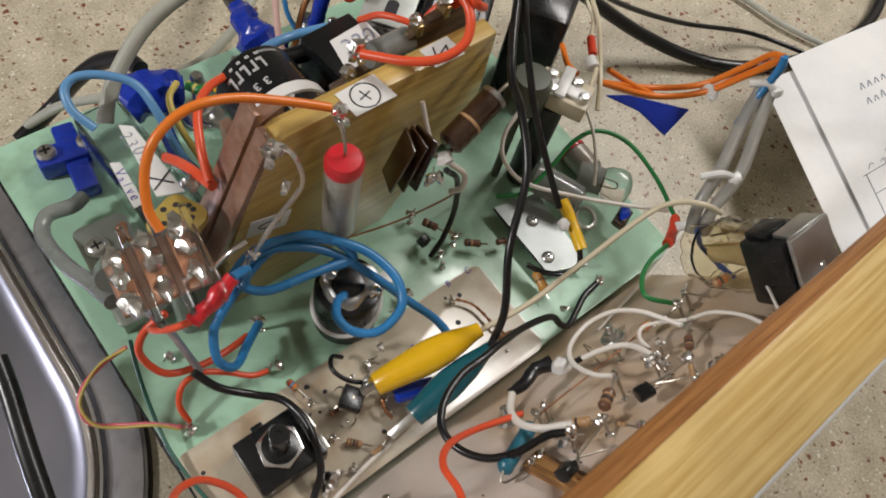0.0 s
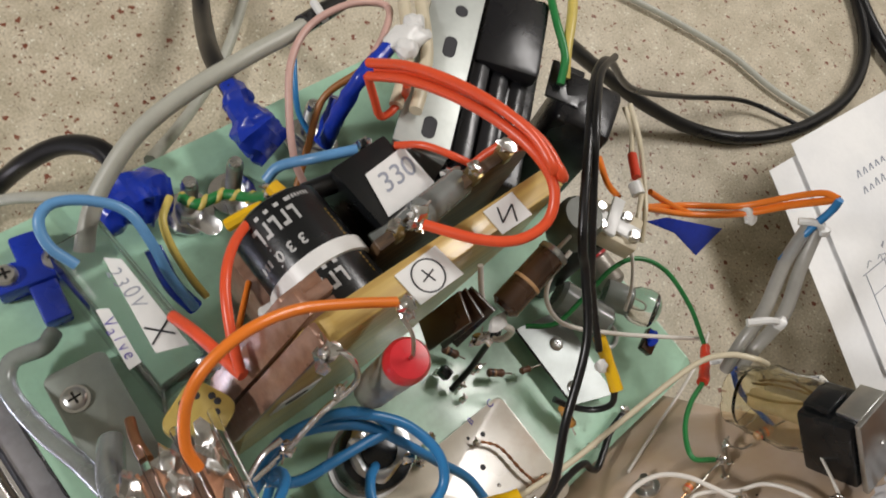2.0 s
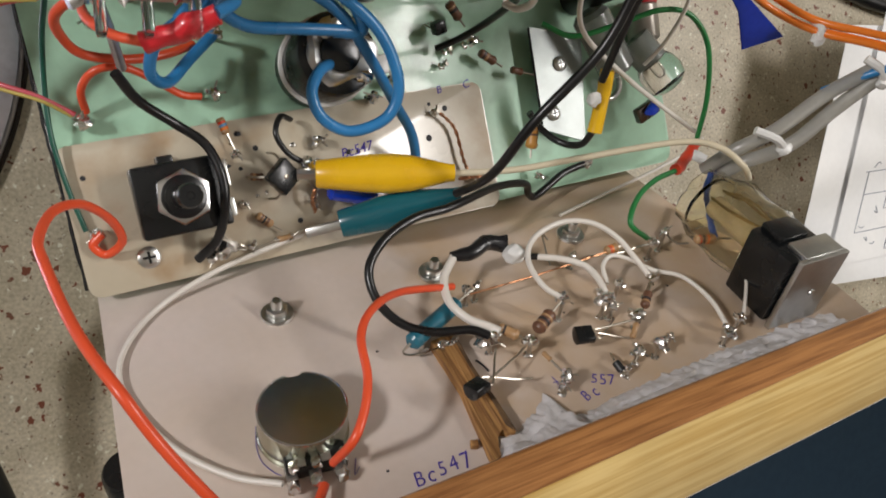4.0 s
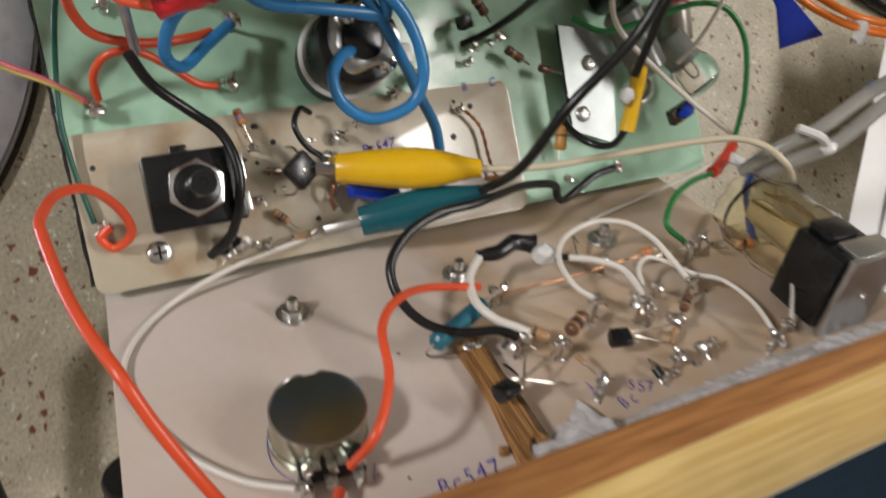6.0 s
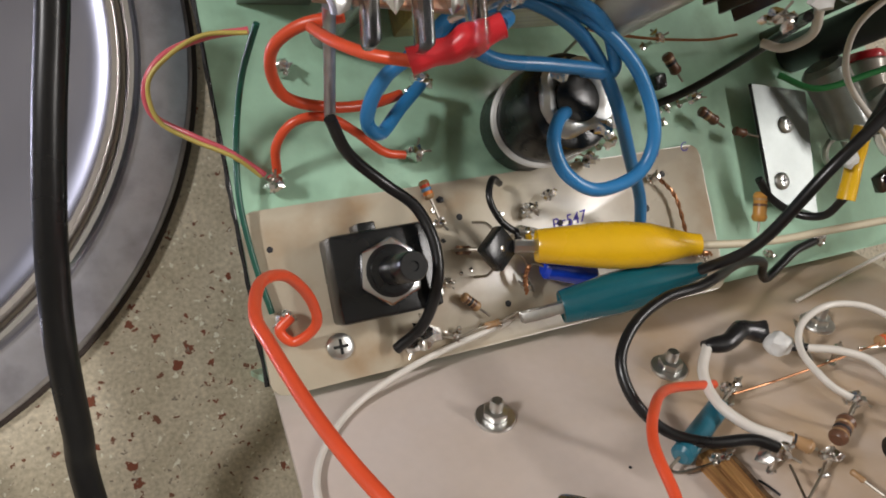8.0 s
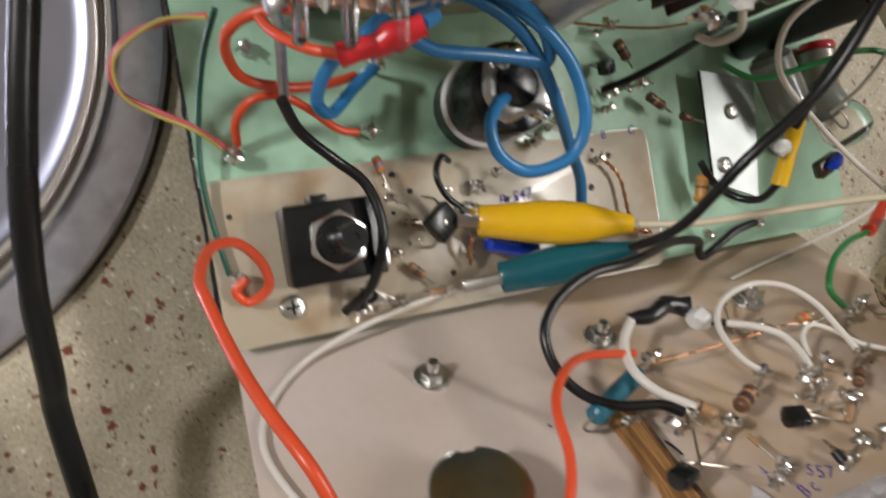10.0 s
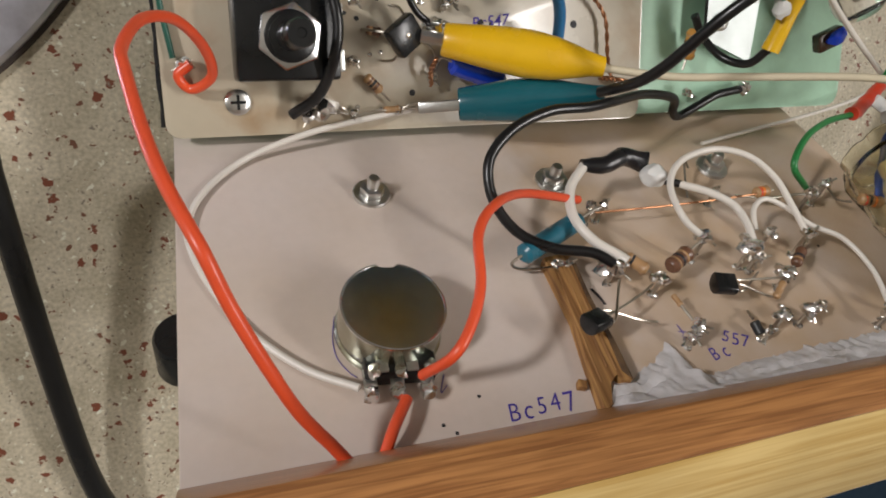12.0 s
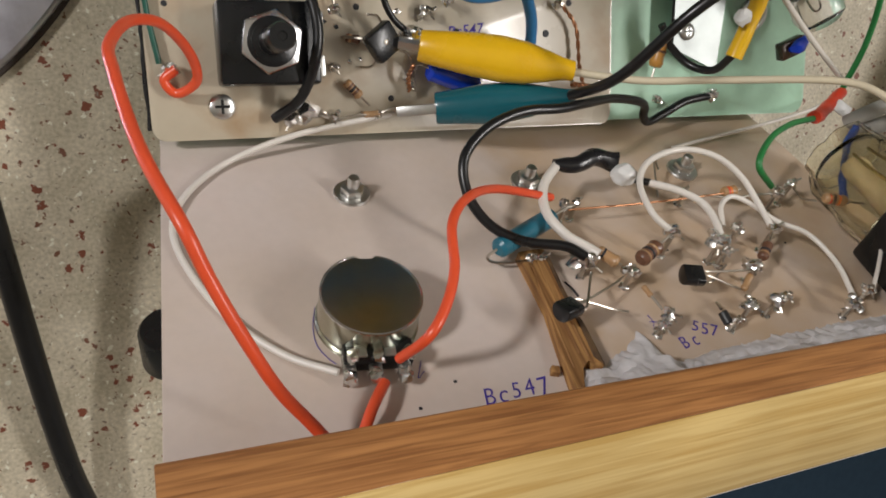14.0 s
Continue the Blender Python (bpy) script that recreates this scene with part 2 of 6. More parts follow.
IVORY = mat("ivory_insulation", (0.62, 0.55, 0.4), 0.35, vary=0.08)
GREENWIRE = mat("green_insulation", (0.02, 0.2, 0.05), 0.35, vary=0.1)
DARKGREENWIRE = mat("dark_green_insulation", (0.01, 0.09, 0.06), 0.35, vary=0.1)
YELLOW = mat("yellow_vinyl", (0.76, 0.46, 0.01), 0.26, vary=0.06, second=(0.7, 0.4, 0.01), clear=0.3)
TEAL = mat("teal_vinyl", (0.006, 0.1, 0.13), 0.25, vary=0.1, clear=0.3)
YELLOWWIRE = mat("pale_yellow_insulation", (0.6, 0.48, 0.12), 0.4, vary=0.1)
PINK = mat("pale_pink_insulation", (0.6, 0.38, 0.33), 0.4, vary=0.1)
PAPER = mat("white_paper", (0.86, 0.86, 0.85), 0.7, vary=0.04, second=(0.72, 0.73, 0.74), second_scale=20)
LABEL = mat("label_paper", (0.74, 0.74, 0.72), 0.6, vary=0.06)
INK = mat("blue_violet_ink", (0.07, 0.045, 0.36), 0.6, vary=0.2)
BLACKINK = mat("black_ink", (0.02, 0.02, 0.025), 0.6, vary=0.2)
PENCIL = mat("grey_pencil", (0.3, 0.32, 0.38), 0.6, vary=0.2)
CERAMIC = mat("brown_glazed_ceramic", (0.05, 0.024, 0.012), 0.25, vary=0.2, clear=0.4)
RESBROWN = mat("brown_resistor_lacquer", (0.15, 0.07, 0.04), 0.35, vary=0.15)
RESTAN = mat("tan_resistor_lacquer", (0.42, 0.25, 0.12), 0.35, vary=0.1)
ORANGERES = mat("orange_resistor_lacquer", (0.55, 0.27, 0.06), 0.35, vary=0.15)
RESBLUE = mat("blue_green_resistor_lacquer", (0.02, 0.14, 0.2), 0.3, vary=0.1)
REDCAP = mat("red_seal", (0.6, 0.02, 0.03), 0.3, vary=0.12, clear=0.3)
SILVERCAN = mat("capacitor_sleeve", (0.4, 0.37, 0.32), 0.35, 0.4, vary=0.15, second=(0.5, 0.48, 0.44))
AMBER = mat("amber_acetate", (0.62, 0.5, 0.3), 0.45, vary=0.2, bump=0.3, bump_scale=200, clear=0.3)
AMBERFILM = glassy("amber_film", (0.985, 0.955, 0.83), 0.06, 1.33)
GLUE = mat("grey_filler", (0.68, 0.66, 0.67), 0.5, vary=0.12, second=(0.5, 0.46, 0.43), second_scale=190, bump=0.8, bump_scale=330, patch=(0.5, 0.75))
NYLON = mat("white_nylon", (0.72, 0.72, 0.7), 0.35, vary=0.05)
HOTPINK = mat("pink_insulation", (0.7, 0.12, 0.16), 0.3, vary=0.1, clear=0.3)
BRACKETGREY = mat("galvanised_sheet", (0.5, 0.53, 0.5), 0.45, 0.35, vary=0.1, bump=0.05)
PLATEALU = mat("dull_aluminium", (0.42, 0.45, 0.44), 0.5, 0.9, vary=0.08, bump=0.05)
CLEAR = glassy("clear_acrylic", (0.97, 0.985, 0.98), 0.1)
SLEEVE = mat("translucent_grey_sleeve", (0.34, 0.36, 0.34), 0.25, vary=0.15, clear=0.4)
PALESLEEVE = mat("milky_sleeve", (0.48, 0.47, 0.43), 0.35, vary=0.12, second=(0.36, 0.35, 0.32), clear=0.2)
PALESLEEVE.node_tree.nodes["Principled BSDF"].inputs["Transmission Weight"].default_value = 0.45
SLEEVE.node_tree.nodes["Principled BSDF"].inputs["Transmission Weight"].default_value = 0.45
LABELWHITE = mat("printed_white", (0.46, 0.46, 0.45), 0.45)
GOLD = mat("gold_print", (0.5, 0.33, 0.08), 0.35, 0.6)
PLASTER = mat("wall_paint", (0.6, 0.57, 0.5), 0.8, vary=0.05, scale=30, second_scale=4)
NAVY = mat("navy_floor", (0.006, 0.03, 0.06), 0.7, vary=0.2, scale=60)
BLUECELL = mat("blue_capacitor_sleeve", (0.01, 0.05, 0.5), 0.2, vary=0.1, clear=0.4)

# ---- mesh helpers; lengths are in millimetres ----
MM = 0.001


def part(name, bm, material, parent=None, label=""):
    me = bpy.data.meshes.new(name)
    bm.to_mesh(me)
    bm.free()
    for p in me.polygons:
        p.use_smooth = True
    me.set_sharp_from_angle(angle=radians(38))
    me.materials.append(material)
    ob = new(name, me)
    ob.parent = parent
    if label:
        tagged(ob, label)
    return ob


def thing(name, label, category, m=None, group="", kind=""):
    ob = tagged(new(name), label, category, group, kind)
    if m is not None:
        ob.matrix_world = m
    return ob


def mm(p):
    return Vector(p) * MM


def box(sx, sy, sz, at=(0, 0, 0), bevel=0.6, m=None, bm=None):
    """A block of that size with rounded edges; at is the middle of its underside."""
    b2 = bmesh.new()
    bmesh.ops.create_cube(b2, size=1)
    for v in b2.verts:
        v.co = Vector((v.co.x * sx, v.co.y * sy, (v.co.z + 0.5) * sz)) * MM
    if bevel:
        bmesh.ops.bevel(b2, geom=b2.edges[:], offset=bevel * MM, segments=2, affect="EDGES", profile=0.5)
    b2.transform(Matrix.Translation(mm(at)))
    if m is not None:
        b2.transform(m)
    return merge(bm, b2)


def merge(bm, b2):
    if bm is None:
        return b2
    me = bpy.data.meshes.new("spare")
    b2.to_mesh(me)
    b2.free()
    bm.from_mesh(me)
    bpy.data.meshes.remove(me)
    return bm


def lathe(profile, seg=28, m=None, bm=None):
    """A body turned round z from (radius, height) pairs."""
    b2 = bmesh.new()
    rings = []
    for r, z in profile:
        if r < 1e-6:
            rings.append([b2.verts.new((0, 0, z * MM))])
        else:
            rings.append([b2.verts.new((r * MM * math.cos(a), r * MM * math.sin(a), z * MM)) for a in [2 * math.pi * k / seg for k in range(seg)]])
    for lo, hi in zip(rings, rings[1:]):
        for k in range(seg):
            a, b = lo[k % len(lo)], lo[(k + 1) % len(lo)]
            c, d = hi[(k + 1) % len(hi)], hi[k % len(hi)]
            face = []
            for v in (a, b, c, d):
                if v not in face:
                    face.append(v)
            if len(face) > 2:
                b2.faces.new(face)
    for ring, flip in ((rings[0], True), (rings[-1], False)):
        if len(ring) > 2:
            b2.faces.new(ring[::-1] if flip else ring)
    if m is not None:
        b2.transform(m)
    return merge(bm, b2)


def prism(points, z0, z1, bevel=0.0, m=None, bm=None):
    """A plate cut to an outline, counter-clockwise."""
    b2 = bmesh.new()
    low = [b2.verts.new((x * MM, y * MM, z0 * MM)) for x, y in points]
    top = [b2.verts.new((x * MM, y * MM, z1 * MM)) for x, y in points]
    b2.faces.new(low[::-1])
    b2.faces.new(top)
    for k in range(len(points)):
        n = (k + 1) % len(points)
        b2.faces.new((low[k], low[n], top[n], top[k]))
    if bevel:
        bmesh.ops.bevel(b2, geom=b2.edges[:], offset=bevel * MM, segments=2, affect="EDGES", profile=0.5)
    if m is not None:
        b2.transform(m)
    return merge(bm, b2)


def rounded(x0, y0, x1, y1, r, n=5):
    out = []
    for cx, cy, a0 in ((x1 - r, y0 + r, -90), (x1 - r, y1 - r, 0), (x0 + r, y1 - r, 90), (x0 + r, y0 + r, 180)):
        for k in range(n + 1):
            a = radians(a0 + 90 * k / n)
            out.append((cx + r * math.cos(a), cy + r * math.sin(a)))
    return out


def spline(points, steps=8):
    """Points along a smooth line through the given ones."""
    p = [Vector(q) for q in points]
    p = [p[0] * 2 - p[1]] + p + [p[-1] * 2 - p[-2]]
    out = []
    for k in range(1, len(p) - 2):
        a, b, c, d = p[k - 1 : k + 3]
        for s in range(steps):
            t = s / steps
            out.append(0.5 * (2 * b + (c - a) * t + (2 * a - 5 * b + 4 * c - d) * t * t + (3 * b - a - 3 * c + d) * t**3))
    out.append(p[-2])
    return out


def tube(points, r, seg=10, steps=8, smooth=True, bm=None, taper=None, wobble=0.0):
    """A round wire along a smooth line, in millimetres."""
    line = [q * MM for q in (spline(points, steps) if smooth and len(points) > 2 else [Vector(q) for q in points])]
    b2 = bmesh.new()
    side = None
    rings = []
    for k, q in enumerate(line):
        ahead = (line[min(k + 1, len(line) - 1)] - line[max(k - 1, 0)]).normalized()
        if side is None:
            side = ahead.orthogonal().normalized()
        side = (side - ahead * side.dot(ahead)).normalized()
        other = ahead.cross(side)
        rad = r * MM * (1 if taper is None else taper(k / max(len(line) - 1, 1)))
        ring = []
        for n in range(seg):
            way = side * math.cos(2 * math.pi * n / seg) + other * math.sin(2 * math.pi * n / seg)
            lump = 1 + wobble * noise.noise((q + rad * way) * 260) if wobble else 1
            ring.append(b2.verts.new(q + rad * lump * way))
        rings.append(ring)
    for lo, hi in zip(rings, rings[1:]):
        for n in range(seg):
            b2.faces.new((lo[n], lo[(n + 1) % seg], hi[(n + 1) % seg], hi[n]))
    b2.faces.new(rings[0][::-1])
    b2.faces.new(rings[-1])
    return merge(bm, b2)


def blob(at, r, squash=(1, 1, 1), seed=0, rough=0.25, bm=None, sub=2):
    """A lumpy drop."""
    b2 = bmesh.new()
    bmesh.ops.create_icosphere(b2, subdivisions=sub, radius=1)
    for v in b2.verts:
        k = 1 + rough * noise.noise(v.co * 1.7 + Vector((seed * 3.1, seed * 1.7, seed)))
        v.co = mm((v.co.x * k * r * squash[0] + at[0], v.co.y * k * r * squash[1] + at[1], v.co.z * k * r * squash[2] + at[2]))
    return merge(bm, b2)


def along(a, b):
    """A pose at a, in millimetres, whose z points at b."""
    return Matrix.Translation(mm(a)) @ (Vector(b) - Vector(a)).to_track_quat("Z", "Y").to_matrix().to_4x4()


def gap(a, b):
    return (Vector(b) - Vector(a)).length


PA, PB, PN, PO = Vector((1.0, 0.0, 0.0)), Vector((0.0, 0.6, -0.8)), Vector((0.0, 0.8, 0.6)), Vector((60.0, -88.5, 100.5))
PANEL = Matrix.Translation(PO * MM) @ Matrix((PA, PB, PN)).transposed().to_4x4()


def on_panel(a, b, c=0.0):
    """World millimetres of a place on the sloping panel: along it, down it, and off it."""
    return PO + PA * a + PB * b + PN * c


def wire(label, points, r, material, category="wire", name="wire", bare=0.0, seg=10, taper=None):
    """A single insulated wire; bare: the length of stripped lead that it shows at both ends."""
    ob = thing(name, label, category)
    ob.location = mm(points[0])
    body = part("insulation", tube(points, r, seg, taper=taper), material, ob)
    body.location = -mm(points[0])
    if bare:
        for tip, nxt in ((points[0], points[1]), (points[-1], points[-2])):
            way = (Vector(tip) - Vector(nxt)).normalized()
            q = part("bare_end", tube([Vector(tip) - way * 0.5, Vector(tip) + way * bare], r * 0.5, 6), LEAD, ob, "tinned bare wire end")
            q.location = -mm(points[0])
    return ob


# ---- the room ----
def structure(name, bm, material, label):
    return tagged(part(name, bm, material), label, name.split("_")[0], kind="structure")


structure("floor", box(3600, 4200, 20, (0, 300, -770), 0), NAVY, "dark navy floor covering below the worktop")
structure("ceiling", box(3600, 4200, 20, (0, 300, 1700), 0), PLASTER, "plain pale ceiling over the kitchen")
structure("wall_west", box(60, 4200, 2450, (-1800, 300, -760), 0), PLASTER, "plain pale painted wall")
structure("wall_east", box(60, 4200, 2450, (1800, 300, -760), 0), PLASTER, "plain pale painted wall")
structure("wall_north", box(3600, 60, 2450, (0, 2400, -760), 0), PLASTER, "plain pale painted wall behind the worktop")
structure("wall_south", box(3600, 60, 2450, (0, -1800, -760), 0), PLASTER, "plain pale painted wall")
worktop = part("worktop", prism([(-1500, -165), (1500, -176), (1500, 700), (-1500, 700)], -32, 0, 1.5), WORKTOP)
tagged(worktop, "buff laminate kitchen worktop with rust-red flecks", "worktop", kind="structure")

# ---- sink at the worktop's edge ----
sink = thing("sink", "stainless steel sink with a rolled polished rim", "sink")


def sink_ring(inset, n=48):
    """The outline of the rim, drawn in by a number of millimetres: a wide round corner and two straight sides."""
    cx, cy, r = -105.5, 59.0, 103.6 - inset
    pts = [(cx + r + 4, 520 - inset)]
    for k in range(n + 1):
        a = radians(0 - 90 * k / n)
        pts.append((cx + r * math.cos(a), cy + r * math.sin(a)))
    pts += [(-520 + inset, cy - r), (-520 + inset, 520 - inset)]
    return pts


def band(levels):
    b2 = bmesh.new()
    rings = [[b2.verts.new(mm((x, y, z))) for x, y in sink_ring(i)] for i, z in levels]
    for lo, hi in zip(rings, rings[1:]):
        for k in range(len(lo)):
            n = (k + 1) % len(lo)
            b2.faces.new((lo[n], lo[k], hi[k], hi[n]))
    return b2, rings


bm_seal, _ = band([(-1.2, 0.0), (-0.9, 0.7), (0.2, 0.9), (0.4, 0.3)])
part("seal", bm_seal, SEALANT, sink, "dark grimy sealant line")
bm_rim, _ = band([(0, 0), (0.3, 2.4), (1.3, 3.4), (7, 3.9), (12.2, 3.6), (12.7, 3.0)])
part("rim", bm_rim, STEEL, sink, "scuffed steel flange")
bm_lip, _ = band([(12.6, 3.0), (13.0, 4.6), (13.8, 5.6), (14.9, 5.4), (15.6, 4.2), (15.9, 2.4)])
part("lip", bm_lip, POLISHED, sink, "polished raised edge")
bm_bead, _ = band([(15.8, 2.4), (16.6, 2.2), (16.9, 4.2), (17.6, 5.0), (18.8, 4.8), (19.4, 3.6)])
part("inner_bead", bm_bead, BEADSTEEL, sink, "dull steel inner bead")
bm_pan, rings = band([(19.3, 3.6), (21, 2.4), (26, 1.6), (38, 1.0), (60, 0.6)])
bm_pan.faces.new(rings[-1][::-1])
part("drainer", bm_pan, DRAINSTEEL, sink, "smooth bluish steel drainer")

# ---- chassis ----
chassis = thing("chassis", "mint green painted metal chassis box standing on the worktop", "chassis", Matrix.Translation(mm((93, 48, 0))))
bm = prism(rounded(-97, -85.5, 97, 86, 4), 36.4, 38, 0.3)
part("top_plate", bm, GREEN, chassis)
for sx, sy, x, y in ((192, 1.6, 0, -84), (192, 1.6, 0, 84), (1.6, 166, 95.6, 0)):
    part("side_plate", box(sx, sy, 36.2, (x, y, 0), 0.3), GREEN, chassis)
# Dark grey on the left side paints in the shade beneath the lid.
part("side_plate", box(1.6, 166, 36.2, (-90, 0, 0), 0.3), DARKGREY, chassis, "set-back side under the lid, with shade painted in")
part("black_lid_edge", tube([(-97.2, -84 + 10 * k, 37.1 + 0.25 * math.sin(3.1 * k)) for k in range(17)], 0.75, 6, wobble=0.5), BLACKTAPE, chassis, "rough black line along the lid edge")

cream = thing("mounting_plate", "cream plastic mounting plate lying along the chassis edge", "plate", Matrix.Translation(mm((0, 0, 38))))
part("plate", prism(rounded(-4, -38.5, 117.5, 0.5, 3), 0.05, 1.7, 0.3), CREAM, cream)

# ---- sloping panel and its wooden frame ----
panel = thing("front_panel", "beige plastic front panel leaning against the chassis", "panel", PANEL)
part("sheet", prism([(-68, -6), (140, -6), (140, 12), (118, 50), (112, 92), (-62, 92)], -2.2, 0, 0.3), PANEL_MAT, panel)

frame_bar = thing("wooden_bar", "varnished two-layer wooden bar along the panel's top edge", "wood", PANEL)
along_x = Matrix(((0, 0, 1, 0), (1, 0, 0, 0), (0, 1, 0, 0), (0, 0, 0, 1)))
frame_bar.matrix_world = Matrix.Translation(mm((-8, 0, 0))) @ along_x


def bar_layer(points, outer, bevel):
    """A layer of the bar; its outer edge runs slightly askew to the panel."""
    bm = prism(points, 0, 262, bevel)
    for v in bm.verts:
        if any((v.co - mm((x, y, v.co.z / MM))).length < 0.0016 for x, y in outer):
            shift = 0.03 * (min(v.co.z / MM, 180) - 68)
            v.co += mm((0.6 * shift, -0.8 * shift, 0))
    return bm


MID, OUT = (-80.1, 135.9), (-101.7, 126.4)
part("stained_layer", bar_layer([(-75.5, 129.5), MID, (-90, 104), (-88, 103.4)], (MID,), 0.3), BROWN_WOOD, frame_bar, "reddish-brown stained layer")
part("pine_layer", bar_layer([MID, OUT, (-100.3, 121.2), (-92, 101), (-90.2, 104)], (MID, OUT, (-100.3, 121.2)), 0.4), PINE, frame_bar, "pale varnished pine layer")
edge_line = [(-101.8, 126.1), (-102.8, 124.8), (-101.8, 121.2), (-100.5, 121.2)]
part("edging", bar_layer(edge_line, edge_line, 0.1), PAPER, frame_bar, "thin white edging strip")
worn = bmesh.new()
strip_rows = []
for k in range(132):
    x = 2 * k
    shift = 0.03 * (min(x, 180) - 68)
    base = Vector((MID[0] + 0.6 * shift, MID[1] - 0.8 * shift))
    way, up = Vector((-0.915, -0.403)), Vector((-0.403, 0.915))
    wide = max(0.3, 2.6 + 2.4 * noise.noise(Vector((x * 0.03, 2, 0))) + 1.0 * noise.noise(Vector((x * 0.17, 5, 0))))
    strip_rows.append([worn.verts.new(mm((*(base + way * d + up * h), x))) for d, h in ((0.25, 0.03), (0.5, 0.12), (wide, 0.1), (wide + 0.3, 0.02))])
for lo, hi in zip(strip_rows, strip_rows[1:]):
    for q in range(3):
        worn.faces.new((lo[q], lo[q + 1], hi[q + 1], hi[q]))
bmesh.ops.recalc_face_normals(worn, faces=worn.faces[:])
part("worn_strip", worn, WORNPINE, frame_bar, "pale strip where the varnish is worn off")
for x, turn in ((102, 20), (128, -35), (60, 10), (158, 30)):
    knot = prism(rounded(-2.4, -0.5, 2.4, 0.5, 0.4, 2), -0.2, 0.05, 0, pose(0, 0, 0, 0, 0, turn))
    at = 0.36 if x < 110 else 0.72
    spot = Vector(((MID[0] + (OUT[0] - MID[0]) * at), MID[1] + (OUT[1] - MID[1]) * at, x))
    shift = 0.03 * (x - 68)
    spot += Vector((0.6 * shift, -0.8 * shift, 0))
    knot.transform(Matrix.Translation(mm(spot)) @ Matrix(((0, 0.915, 0.403, 0), (0, 0.403, -0.915, 0), (1, 0, 0, 0), (0, 0, 0, 1))) @ Matrix.Rotation(math.pi, 4, "X"))
    part("knot", knot, DARKWOOD, frame_bar, "small dark knot in the pine")

stick = thing("wooden_stick", "rough split wooden stick glued to the panel", "wood", PANEL)
bm = prism([(8.3, -3.3), (10.9, -1.9), (12.2, 2.6), (14.5, 4.4), (15.4, 3.0), (17.3, 2.2), (17.0, 12), (16.6, 22), (17.6, 35.6), (10.9, 34.9), (11.2, 18.2), (9.9, 9)], 0.05, 3.0, 0.25)
part("stick_body", bm, STICK_WOOD, stick)
part("dark_edge", prism([(15.9, 4.6), (17.4, 2.4), (17.5, 12), (17.1, 22), (17.8, 33), (16.9, 33), (16.2, 22), (16.4, 12)], 0.05, 3.3, 0.15), DARKWOOD, stick, "dark bark-like edge")
for x0, x1, y0, y1 in ((10.6, 12.4, 3, 30), (13.2, 14.6, 6, 33), (14.9, 15.6, 5, 24)):
    part("split_fibre", tube([(x0, y0, 2.9), ((x0 + x1) / 2 - 0.2, (y0 + y1) / 2, 3.05), (x1, y1, 2.9)], 0.28, 6, wobble=0.6), STICK_WOOD, stick)
part("splinter", prism([(6.2, 3.6), (8.0, 3.0), (8.4, 4.6), (6.8, 5.2)], 0.05, 1.8, 0.2), STICK_WOOD, stick)

# filler smeared in the corner of panel and bar
filler = thing("filler_bead", "smeared grey filler bead along the wooden bar", "filler", PANEL)
bm = bmesh.new()
reach = ((8, -3.4), (10, 1), (13.7, 4.6), (16.2, 5.5), (19.3, 3.8), (22.7, 6.1), (26, 7.0), (29, 9.5), (31.2, 12.0), (32.4, 7.5), (33.6, 2.4), (36.7, 1.7), (44.4, 3.1), (52.5, 3.6), (64, 4.3), (76.5, 4.7), (89, 5.1), (124, 4.8))
rows = []
for k in range(233):
    a = 8 + k * 0.5
    n = next(q for q in range(len(reach) - 1) if a <= reach[q + 1][0])
    (a0, b0), (a1, b1) = reach[n], reach[n + 1]
    b_out = b0 + (b1 - b0) * (a - a0) / (a1 - a0) + 1.3 * noise.noise(Vector((a * 0.35, 3, 0))) + 0.7 * noise.noise(Vector((a * 1.1, 9, 0)))
    row = []
    for q in range(15):
        u = q / 14
        b = b_out + (-9 - b_out) * u
        smear = noise.noise(Vector((a * 0.12 + u * 2, u * 7, 1))) * 1.5 + noise.noise(Vector((a * 0.4, b * 0.9, 5))) * 0.5
        c = -0.2 + 1.5 * min(u * 6, 1) + 10 * u ** 1.8 + smear * min(u * 5, 1)
        row.append(bm.verts.new(mm((a + smear * 0.3, b, max(c, -0.2 if q == 0 else 0.15)))))
    rows.append(row)
for lo, hi in zip(rows, rows[1:]):
    for q in range(14):
        bm.faces.new((lo[q], hi[q], hi[q + 1], lo[q + 1]))
bmesh.ops.recalc_face_normals(bm, faces=bm.faces[:])
tagged(part("filler", bm, GLUE, filler), kind="stuff")


# ---- kinds of small parts ----
def cylinder(name, a, b, r, material, parent, label="", bulge=0.0, seg=20, cap=0.25):
    """A round body from a to b, in world millimetres, with softened ends."""
    n = gap(a, b)
    prof = [(0, 0), (r * (1 - cap), 0), (r, r * cap), (r * (1 + bulge), n * 0.16), (r, n * 0.26), (r, n * 0.74), (r * (1 + bulge), n * 0.84), (r, n - r * cap), (r * (1 - cap), n), (0, n)]
    return part(name, lathe(prof, seg, along(a, b)), material, parent, label)


